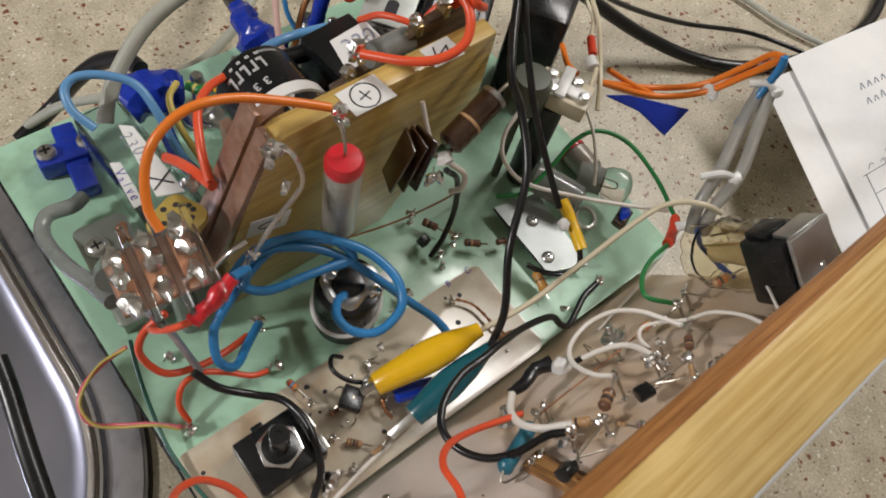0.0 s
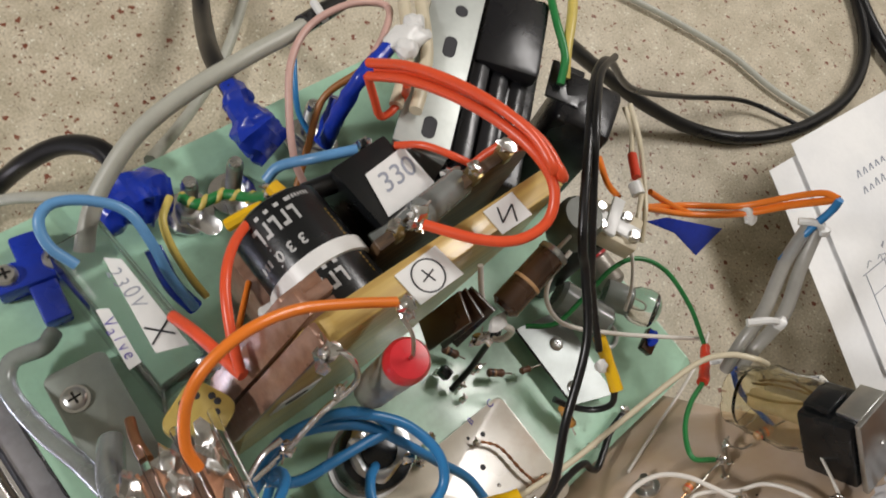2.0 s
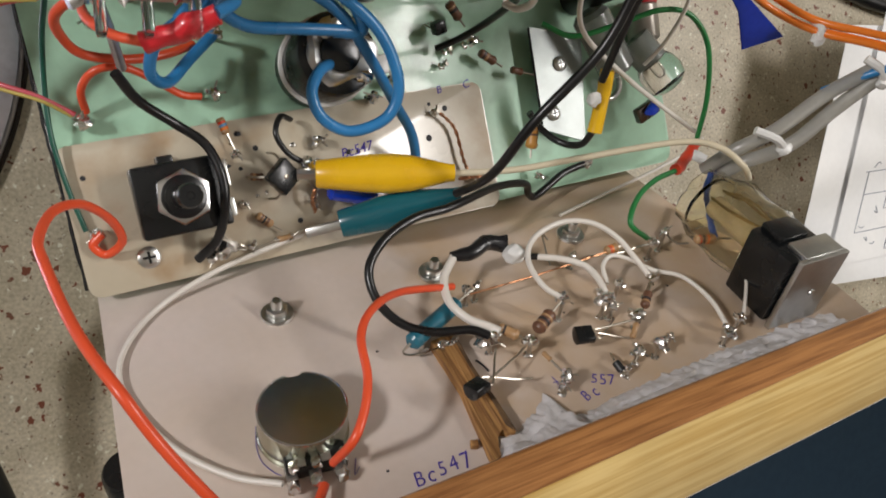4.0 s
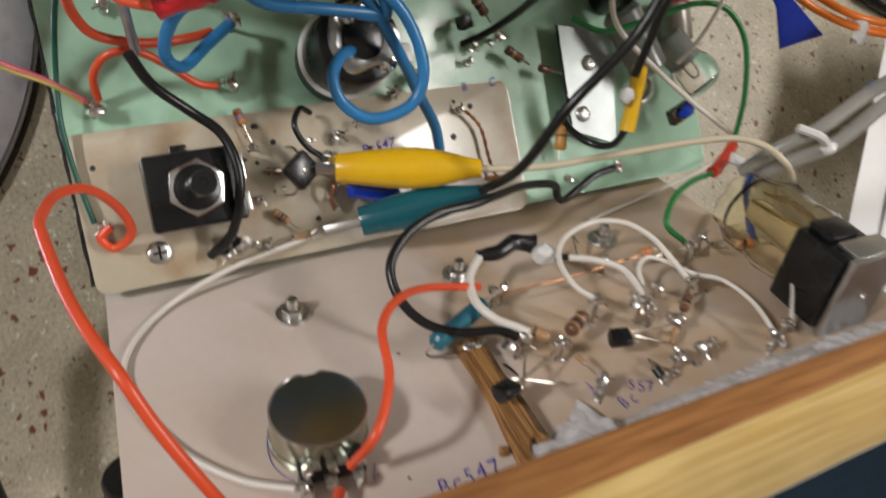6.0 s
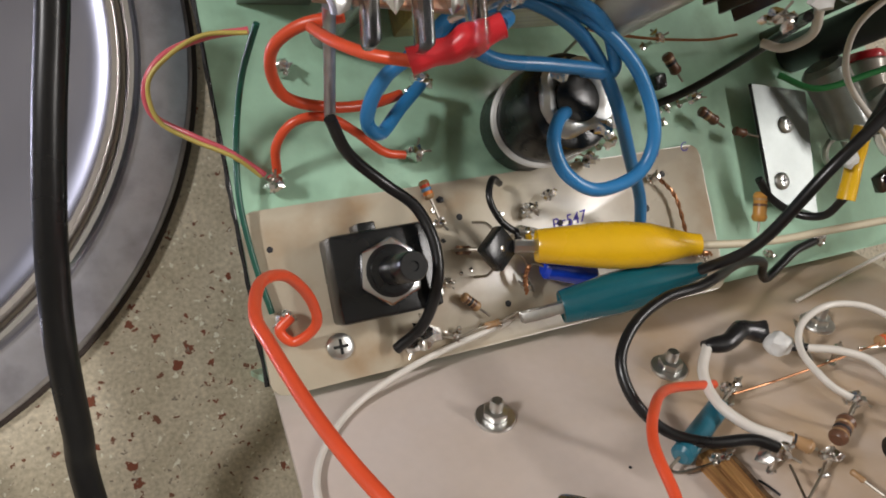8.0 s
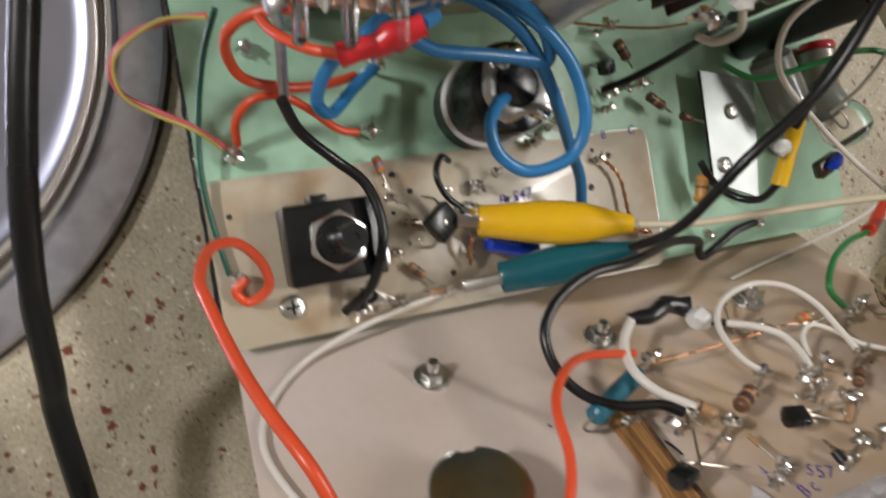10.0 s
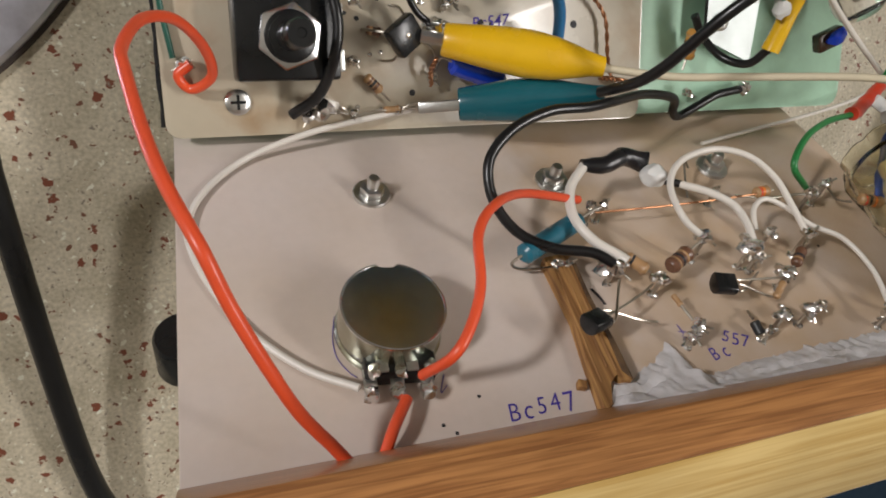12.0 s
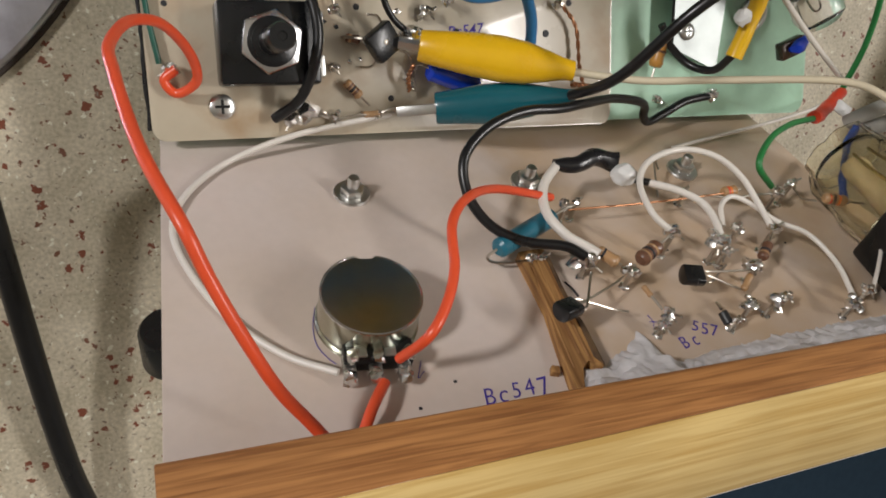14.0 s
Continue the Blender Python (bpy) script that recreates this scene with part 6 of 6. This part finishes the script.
# ---- far side: tape, bolts, cables ----
for name, pts, rad, shape in (("blue_taped_cable_end", [(41.7, 115.0, 50.0), (50.2, 117.6, 52.0), (57.8, 117.6, 52.0), (64.0, 115.1, 50.0)], 8.0, (0.5, 1.0, 1.05, 0.75)), ("blue_taped_cable_end", [(102.8, 138.8, 54.0), (100.4, 127.2, 54.0), (100.6, 119.6, 52.0), (103.4, 111.8, 50.0)], 7.5, (0.48, 0.75, 1.1, 0.9))):
    bt = thing(name, "deep blue insulating tape wrapped round a cable end", "tape")
    part("tape_wrap", tube(pts, rad, 18, wobble=0.5, taper=lambda t, q=shape: q[min(int(t * 3), 2)] * (1 - (t * 3) % 1) + q[min(int(t * 3) + 1, 3)] * ((t * 3) % 1) if t < 1 else q[3]), DEEPBLUE, bt)
    part("tape_flap", box(14, 11, 9, (pts[2][0], pts[2][1], 46), 2.0), DEEPBLUE, bt)
bt = thing("blue_sleeve", "deep blue glossy sleeves on joined leads", "sleeve")
part("sleeve", tube([(134.4, 104.0, 98.0), (119.7, 100.0, 96.0), (114.6, 99.5, 84.0), (111.2, 98.9, 66.0)], 2.6, 14, wobble=0.3), DEEPBLUE, bt)
part("sleeve", tube([(119.1, 105.2, 78.0), (114.8, 102.3, 72.0), (112.0, 101.0, 64.0)], 2.9, 14, wobble=0.3), DEEPBLUE, bt)
wire("deep blue taped tail hanging by the cover", [(48.8, 97.5, 60.0), (48.4, 86.8, 54.0), (51.1, 79.0, 48.0)], 2.6, DEEPBLUE)
for at, rz in (((69.2, 110.7, 56.0), 20), ((85.0, 109.7, 56.0), -15), ((119.9, 115.6, 50.0), 40)):
    ob = thing("earth_bolt", "bright zinc bolt with washers and earth lead", "bolt", Matrix.Translation(mm((at[0], at[1], 38))) @ pose(0, 0, 0, 0, 0, rz), "earth bolts")
    part("washer", lathe([(8.2, 0.02), (8.3, 0.7), (8.0, 1.4), (3, 1.5)], 32), POLISHED, ob)
    lug = prism(rounded(-3.6, -12, 3.6, 4, 3.2), 1.5, 2.5, 0.2)
    for v in lug.verts:
        v.co.z += 0.0012 * noise.noise(v.co * 150)
    part("earth_lug", lug, POLISHED, ob, "bright bent earth lug")
    part("nut", prism([(4.6 * math.cos(radians(60 * k)), 4.6 * math.sin(radians(60 * k))) for k in range(6)], 1.4, 5.4, 0.4), ZINC, ob)
    part("stud", lathe([(2.4, 1), (2.4, 22), (2.0, 23), (0, 23)], 18), ZINC, ob)
    for k in range(10):
        part("thread", lathe([(2.35, 6 + 1.5 * k), (2.75, 6.5 + 1.5 * k), (2.35, 7 + 1.5 * k)], 16), ZINC, ob)
for pts in ([(63.9, 106.8, 62.0), (66.3, 101.5, 64.0), (74.4, 100.5, 64.0), (78.9, 94.2, 68.0), (79.7, 86.9, 80.0)], ):
    wire("green wire with yellow stripe twisted along the bolts", pts, 1.7, GREENWIRE)
    w2 = []
    for k, q in enumerate(spline(pts, 8)):
        a = k * 1.25
        w2.append(q + Vector((0.5 * math.sin(a), 1.1 * math.sin(a), 1.1 * math.cos(a))))
    wire("yellow stripe wound round the green earth wire", w2, 1.0, YELLOWWIRE)
wire("pale yellow wire curving down beside the cover", [(60.1, 106.7, 66.0), (54.2, 100.5, 68.0), (52.6, 93.1, 64.0), (53.7, 84.6, 56.0), (55.4, 79.7, 50.0)], 1.2, YELLOWWIRE)
wire("light blue mains wire arching over the clamp", [(28.1, 99.6, 70.0), (24.8, 106.5, 74.0), (26.1, 112.7, 77.0), (31.5, 114.7, 78.0), (39.4, 110.7, 78.0), (45.9, 104.1, 76.0), (47.5, 95.2, 70.0), (48.1, 87.4, 60.0), (50.7, 78.4, 50.0)], 1.5, LIGHTBLUE)
wire("grey mains cable sweeping over the chassis edge", [(165.7, 151.6, 70.0), (128.0, 131.2, 84.0), (98.4, 125.5, 88.0), (76.6, 123.8, 86.0), (59.2, 121.7, 80.0), (45.1, 116.2, 72.0), (36.9, 110.2, 66.0), (32.7, 104.7, 62.0)], 2.7, CABLEGREY, "cable", "cable")
wire("grey cable lying on the worktop behind", [(160.5, 208.0, 6.0), (134.0, 183.3, 6.0), (115.1, 169.0, 8.0), (93.5, 154.9, 14.0), (70.2, 136.4, 34.0)], 2.2, CABLEGREY, "cable", "cable")
wire("thin grey cable leaving the blue tape", [(45.7, 124.5, 50.0), (36.5, 136.5, 40.0), (27.6, 147.3, 30.0), (15.8, 161.9, 10.0)], 1.9, CABLEGREY, "cable", "cable")
wire("thick black rubber cable into the blue tape", [(142.6, 220.3, 12.0), (124.0, 188.1, 24.0), (108.1, 157.7, 44.0), (101.6, 135.6, 54.0)], 3.6, CABLEBLACK, "cable", "cable")
wire("thick black rubber cable arching off the chassis", [(57.3, 133.4, 48.0), (55.6, 142.4, 46.0), (48.8, 152.7, 38.0), (39.0, 159.6, 26.0), (29.0, 164.3, 12.0), (10.1, 161.2, 4.0)], 3.4, CABLEBLACK, "cable", "cable")
tie = thing("cable_joint", "black sleeve and white tie on the grey cable", "sleeve")
part("sleeve", tube([(120.7, 129.2, 86.0), (141.0, 135.2, 80.0)], 3.2, 14), BLACKTAPE, tie)
part("cable_tie", tube([(128.0, 133.7, 88.0), (126.0, 125.4, 90.0)], 1.4, 8), NYLON, tie, "white cable tie")
wire("pale pink wire looping over the chassis edge", [(96.6, 89.4, 66.0), (96.0, 96.2, 74.0), (100.3, 106.4, 82.0), (108.4, 118.1, 88.0), (120.7, 125.6, 90.0), (135.7, 125.6, 92.0), (146.2, 119.7, 92.0), (135.8, 109.3, 96.0), (122.5, 101.5, 98.0)], 1.2, PINK)
wire("brown wire crossing the blue sleeves", [(95.2, 91.5, 64.0), (103.0, 98.2, 72.0), (113.5, 106.6, 80.0), (123.5, 103.6, 92.0)], 1.2, mat("brown_insulation", (0.33, 0.13, 0.03), 0.35))
wire("dark blue thin wire behind the pink one", [(114.4, 124.4, 84.0), (108.8, 115.0, 80.0), (106.7, 108.9, 74.0), (108.1, 102.9, 68.0)], 0.9, BLUE)
wire("light blue wire to the soldered lug", [(82.7, 92.4, 78.0), (87.3, 92.6, 82.0), (94.5, 86.4, 90.0), (104.9, 81.6, 93.0)], 1.6, LIGHTBLUE)
ytag = thing("yellow_tag", "yellow tape flags on the earth leads", "tape")
part("flag", tube([(63.7, 83.7, 84.0), (69.3, 82.3, 88.0), (72.8, 81.1, 90.0)], 2.0, 8), YELLOW, ytag)
part("flag", tube([(78.4, 85.3, 90.0), (79.5, 80.2, 90.0)], 2.4, 8), YELLOW, ytag)
dk = thing("diode", "dark cylindrical diode with bent lead behind the capacitor", "diode")
cylinder("diode_body", (83.4, 78.1, 92.0), (95.7, 76.4, 92.0), 3.0, BLACK, dk)
part("lead", tube([(83.4, 78.1, 92.0), (78.7, 79.1, 90.0), (76.7, 83.1, 88.0)], 0.5, 8), LEAD, dk)
wire("grey lead loop beside the diode", [(96.1, 76.1, 92.0), (102.1, 74.2, 88.0), (104.4, 70.4, 84.0)], 0.5, LEAD, seg=6)
nyl = thing("nylon_clip", "grey nylon cable-tie head between the capacitors", "cable tie")
part("tie_end", tube([(88.5, 54.7, 98.0), (95.4, 54.2, 100.0), (101.0, 54.6, 102.0)], 2.6, 8), SLEEVE, nyl)
tie_top = blob((139.4, 103.0, 99.0), 5.2, (1.5, 0.9, 0.7), 12, 0.35, None, 3)
tie_top = blob((135.0, 99.0, 101.0), 3.2, (1.2, 1, 0.8), 14, 0.35, tie_top, 3)
part("tie_top", blob((144.0, 106.0, 100.0), 3.4, (1.1, 1, 0.8), 15, 0.35, tie_top, 3), NYLON, nyl, "white lumpy glue round the cables")
for off in (0, 4.2):
    part("cable_end", tube([(150.0 + off, 118.0 - off, 97.0), (139.0 + off, 102.0 - off, 98.0), (128.3 + off, 91.7 - off, 99.0), (120.5 + off, 85.4 - off, 99.0)], 2.1, 10), IVORY, nyl, "cream sheathed cable end")

# right side wiring
wire("green wire with yellow sleeve into the taped block", [(202.7, 100.9, 96.0), (191.7, 85.5, 98.0), (186.5, 74.4, 96.0), (180.6, 68.0, 92.0)], 1.4, GREENWIRE)
wire("yellow insulated wire into the taped block", [(214.4, 98.4, 96.0), (198.8, 84.8, 98.0), (188.7, 75.8, 96.0), (183.7, 68.9, 92.0)], 1.8, YELLOWWIRE)
wire("thick black mains cable crossing the worktop", [(227.2, 92.0, 60.0), (251.6, 80.5, 40.0), (282.0, 60.9, 18.0), (309.8, 37.9, 6.0), (335.8, 19.0, 4.0), (374.9, 5.3, 4.0), (422.1, 2.8, 4.0), (463.8, 17.1, 4.0), (494.1, 45.2, 4.0), (513.1, 76.4, 4.0)], 3.4, CABLEBLACK, "cable", "cable")
wire("black cable at the worktop's far corner", [(503.0, 54.9, 5.0), (486.5, 28.6, 5.0), (476.9, 5.1, 5.0), (472.1, -29.0, 5.0)], 4.2, CABLEBLACK, "cable", "cable")
wire("pale grey thin cable lying across the worktop", [(336.3, 127.6, 3.0), (354.8, 97.7, 3.0), (372.4, 61.5, 3.0), (379.6, 30.4, 3.0), (391.6, 3.0, 3.0)], 1.7, CABLEGREY, "cable", "cable")
for k, pts in enumerate(([(201.8, 51.0, 86.0), (199.4, 43.2, 84.0), (188.9, 34.9, 86.0), (182.1, 25.2, 88.0), (169.7, 17.1, 90.0), (165.6, 13.8, 88.0)], [(204.7, 50.7, 86.0), (198.1, 40.0, 86.0), (187.5, 29.4, 88.0), (177.1, 18.5, 88.0), (170.1, 10.8, 84.0)])):
    wire("thin white lead dropping to the terminal block", pts, 0.9, IVORY)
rs = thing("insulating_sleeve", "small red sleeve on white leads", "sleeve")
part("sleeve", tube([(189.8, 35.7, 86.0), (182.8, 28.4, 88.0)], 1.6, 12), RED, rs)
part("tie", tube([(179.6, 27.3, 89.0), (177.9, 23.4, 89.0)], 2.2, 10), NYLON, rs, "white tie")
for k, (d1, d2) in enumerate(((0, 0), (8, 3), (-7, 2))):
    wire("orange wire of the bundle leaving the terminal block", [(179.7, 19.8, 84.0), Vector((203.8, 9.5, 72.0)) + Vector((0, d1 * 0.25, d2)), Vector((216.5, -1.8, 78.0)) + Vector((0, d1 * 0.2, d2)), Vector((222.0, -9.5, 92.0)) + Vector((0, d1 * 0.2, d2)), Vector((222.5, -14.5, 103.0)) + Vector((0, d1 * 0.2, d2)), (221.5, -17.2, 110.0)], 1.15, ORANGE)
wire("orange wire rising behind the terminal block", [(183.3, 42.1, 80.0), (177.1, 33.1, 82.0), (175.1, 26.9, 84.0)], 1.1, ORANGE)
wire("orange wire slanting to the bundle", [(187.0, 22.2, 84.0), (195.8, 15.0, 78.0), (204.8, 8.3, 73.0)], 1.1, ORANGE)
for dx in (0, 7):
    wire("blue wire bent back from the orange bundle", [(220.8, -17.6, 110.5), Vector((219.5, -19.0, 106.0)) + Vector((dx * 0.2, 0, 0)), Vector((214.5, -20.2, 96.0)) + Vector((dx * 0.2, 0, 1)), Vector((206.0, -22.5, 88.0)) + Vector((dx * 0.2, 0, 1))], 1.3, BLUE)
wire("translucent grey sleeved lead down to the relay", [(217.5, -18.8, 98.0), (206.5, -23.6, 90.0), (191.0, -31.2, 84.0), (180.5, -35.4, 76.0), (177.6, -40.0, 66.0)], 2.2, PALESLEEVE, "cable", "cable")
wire("translucent grey sleeved lead beside the other", [(219.6, -21.4, 98.0), (209.8, -28.4, 90.0), (195.6, -36.6, 84.0), (183.6, -39.6, 76.0), (180.5, -43.4, 66.0)], 2.2, PALESLEEVE, "cable", "cable")
for p, q in (((217.8, -0.6, 80.0), (217.2, -6.4, 81.0)), ((213.6, -15.4, 99.0), (219.6, -23.2, 99.0)), ((180.2, -29.8, 86.0), (190.8, -37.0, 86.0))):
    ct = thing("cable_tie", "white nylon cable tie round the bundle", "cable tie", None, "cable ties")
    a, b = Vector(p), Vector(q)
    part("tie_band", tube([a, (a + b) / 2 + Vector((0, 0, 2.2)), b], 1.3, 8), NYLON, ct)
    part("tie_head", blob(b, 2.4, (1.1, 0.9, 0.8), int(p[0]), 0.4), NYLON, ct)
flag = thing("tape_flag", "deep blue tape flag hanging from the orange wires", "tape", Matrix.Translation(mm((0, 0, 0))))
f = [Vector(p) for p in ((179.5, 15.1, 82.0), (190.9, 12.1, 78.0), (213.0, -3.3, 72.0), (200.9, -4.9, 66.0), (193.0, 6.2, 74.0))]
b2 = bmesh.new()
for dz in (0.0, -0.5):
    b2.faces.new([b2.verts.new(mm(p + Vector((0, 0, dz)))) for p in f])
part("tape", b2, DEEPBLUE, flag)
wire("green wire arching over the glass lamps", [(132.9, 12.9, 56.0), (140.7, 7.4, 60.0), (153.7, 8.6, 66.0), (164.0, 10.0, 72.0), (173.2, 7.2, 74.0), (180.4, -2.3, 72.0), (183.3, -17.2, 66.0), (184.0, -30.7, 58.0)], 0.85, GREENWIRE)
gs = thing("insulating_sleeve", "red sleeve on the green wire", "sleeve")
part("sleeve", tube([(183.5, -32.0, 58.0), (177.0, -35.4, 60.2), (169.0, -38.5, 62.7)], 1.9, 14, wobble=0.45), RED, gs)
part("white_tag", box(5.5, 3.4, 1.0, (0, 0, 0), 0.3, Matrix.Translation(mm((180.5, -36.2, 61.2))) @ pose(0, 0, 0, 12, 0, -30)), NYLON, gs, "small white tape tag")
wire("green wire from red sleeve to a panel joint", [(168.4, -38.6, 63.0), (157.5, -39.7, 66.0), (146.8, -43.0, 70.0), (139.6, -49.2, 74.0), (148.0, -55.6, 69.9)], 0.85, GREENWIRE)
wire("thin white wire crossing the lamps", [(140.6, 21.8, 92.0), (133.4, 19.6, 86.0), (130.4, 14.5, 80.0), (134.1, 5.7, 74.0), (149.3, -5.8, 68.0), (166.9, -17.0, 62.0), (183.5, -27.9, 58.0)], 0.75, WHITE)
wire("thin white wire hanging beside the lamp", [(170.4, 15.1, 80.0), (169.0, 8.0, 76.0), (167.6, 1.0, 68.0), (167.0, -4.0, 58.0)], 0.6, WHITE)
wire("white wire behind the mica plates", [(104.1, 32.0, 108.0), (103.6, 26.6, 100.0), (104.3, 21.7, 92.0)], 0.8, WHITE)
wire("white lead curling below the brown resistor", [(105.4, 17.3, 94.0), (111.4, 14.3, 86.0), (111.8, 14.0, 78.0), (110.1, 16.6, 74.0)], 1.0, WHITE)
wire("black mains lead along the worktop by the sink", [(-29.1, 48.5, 60.0), (-30.8, 37.8, 58.0), (-34.7, 19.8, 54.0), (-38.4, -0.5, 48.0), (-40.6, -18.4, 40.0), (-41.4, -36.3, 30.0), (-41.6, -53.8, 22.0), (-34.0, -125.7, 8.0), (-25.5, -154.0, 4.0)], 3.0, CABLEBLACK, "cable", "cable")

# schematic sheets
def sheet(name, corners, label):
    """A slightly curled sheet of paper through four corners, with thickness."""
    ob = thing(name, label, "paper")
    a, b, c, d = (Vector(p) for p in corners)
    b2 = bmesh.new()
    n = 14
    layers = []
    for dz in (0.0, -0.25):
        g = []
        for i in range(n + 1):
            u = i / n
            row = []
            for k in range(n + 1):
                v = k / n
                p = (a * (1 - u) + b * u) * (1 - v) + (d * (1 - u) + c * u) * v
                p = p + Vector((0, 0, dz + 0.5 * math.sin(3 * u + 2 * v) + 0.4 * math.sin(5 * v)))
                row.append(b2.verts.new(mm(p)))
            g.append(row)
        for i in range(n):
            for k in range(n):
                q = (g[i][k], g[i + 1][k], g[i + 1][k + 1], g[i][k + 1])
                b2.faces.new(q if dz == 0 else q[::-1])
        layers.append(g)
    part("paper", b2, PAPER, ob)

    def at(u, v):
        p = (a * (1 - u) + b * u) * (1 - v) + (d * (1 - u) + c * u) * v
        return p + Vector((0, 0, 0.1 + 0.5 * math.sin(3 * u + 2 * v) + 0.4 * math.sin(5 * v)))

    return ob, at


low, at2 = sheet("paper_sheet", [(245, -101, 32.3), (298, 0.0, 33.0), (520, -24, 19.2), (430, -130, 19.2)], "white paper sheet lying under the schematic")
top, at = sheet("schematic_sheet", [(268, -97, 32.9), (321, 3.2, 33.6), (552, -22, 20.0), (470, -115, 20.0)], "white paper sheet with a grey pencilled diagram and writing")
rn = random.Random(8)
for pts in ([(0.36, 0.05), (0.36, 0.45)], [(0.36, 0.06), (0.12, 0.06), (0.12, 0.3), (0.36, 0.3)], [(0.27, 0.06), (0.27, 0.22)], [(0.36, 0.14), (0.2, 0.14), (0.2, 0.24)], [(0.12, 0.18), (0.03, 0.18), (0.03, 0.36)], [(0.3, 0.3), (0.3, 0.5), (0.1, 0.5)], [(0.2, 0.36), (0.2, 0.46), (0.26, 0.46)]):
    line = []
    for (u0, v0), (u1, v1) in zip(pts, pts[1:]):
        line += [at(u0 + (u1 - u0) * k / 5, v0 + (v1 - v0) * k / 5) for k in range(6 if (u1, v1) == pts[-1] else 5)]
    part("pencil_line", tube(line, 0.22, 5, smooth=False), PENCIL, top)
for k in range(26):
    u, v = rn.uniform(0.06, 0.42), rn.uniform(0.06, 0.5)
    part("pencil_mark", tube([at(u, v), at(u + rn.uniform(-0.02, 0.02), v + 0.012), at(u + rn.uniform(-0.02, 0.02), v + rn.uniform(0.0, 0.02))], 0.2, 5), PENCIL, top)
for row in range(2):
    for k in range(6):
        u, v = 0.71 - 0.075 * row, 0.165 + 0.026 * k
        part("writing_bar", tube([at(u, v), at(u + rn.uniform(0.02, 0.035), v + 0.008), at(u - 0.004, v + 0.014)], 0.3, 5), PENCIL, top, "short grey writing bar")
book = thing("paper_pad", "pad of white paper under the sheets", "paper pad", Matrix.Translation(mm((440, -75, 0))))
part("pages", box(150, 90, 15, (20, 0, 0), 0.5), PAPER, book)

# ballpoint marks on the cream plate
for text, at, size, turn in (("C", (112.5, 0.0, 39.8), 3.4, 12), ("B", (103.1, -0.3, 39.8), 3.2, 12), ("Bc547", (73.5, -13.5, 39.8), 4.0, 6)):
    writing(text, Matrix.Translation(mm((at[0], at[1], 39.78))) @ pose(0, 0, 0, 0, 0, turn), size, INK, "handwriting", "violet ballpoint marking on the cream plate")
# loose solder splashes and clipped leads on the plates
rn = random.Random(12)
for k in range(16):
    x, y = rn.uniform(34, 112), rn.uniform(-34, -3)
    ob = thing("solder_splash", "tiny solder splash on the cream plate", "solder", Matrix.Translation(mm((x, y, 39.7))), "solder splashes")
    part("splash", blob((0, 0, 0.1), rn.uniform(0.35, 0.8), (1.2, 1, 0.5), 40 + k, 0.8), SOLDER if k % 3 else BLACKINK, ob)
for p, q, r in (((37.0, -35.3, 41.0), (48.7, -34.1, 41.0), 0.3), ((48.7, -34.1, 41.0), (56.0, -32.4, 42.0), 0.3), ((32.5, -32.4, 42.0), (37.8, -35.2, 41.0), 0.35), ((57.1, -23.8, 41.0), (59.2, -28.4, 42.0), 0.3), ((54.8, -18.5, 45.0), (58.9, -23.6, 42.0), 0.3)):
    wire("clipped bare lead between joints on the plate", [p, tuple((Vector(p) + Vector(q)) / 2 + Vector((0, 0.8, 1.0))), q], r, LEAD, seg=6)
for at, r in (((38.0, -34.0, 41.0), 1.2), ((48.7, -34.3, 41.0), 0.9), ((57.3, -26.6, 41.5), 1.0), ((62.0, -20.9, 43.0), 1.1), ((131.5, -32.3, 42.0), 1.2), ((109.8, -29.0, 42.0), 1.3)):
    solder_joint(at, r)
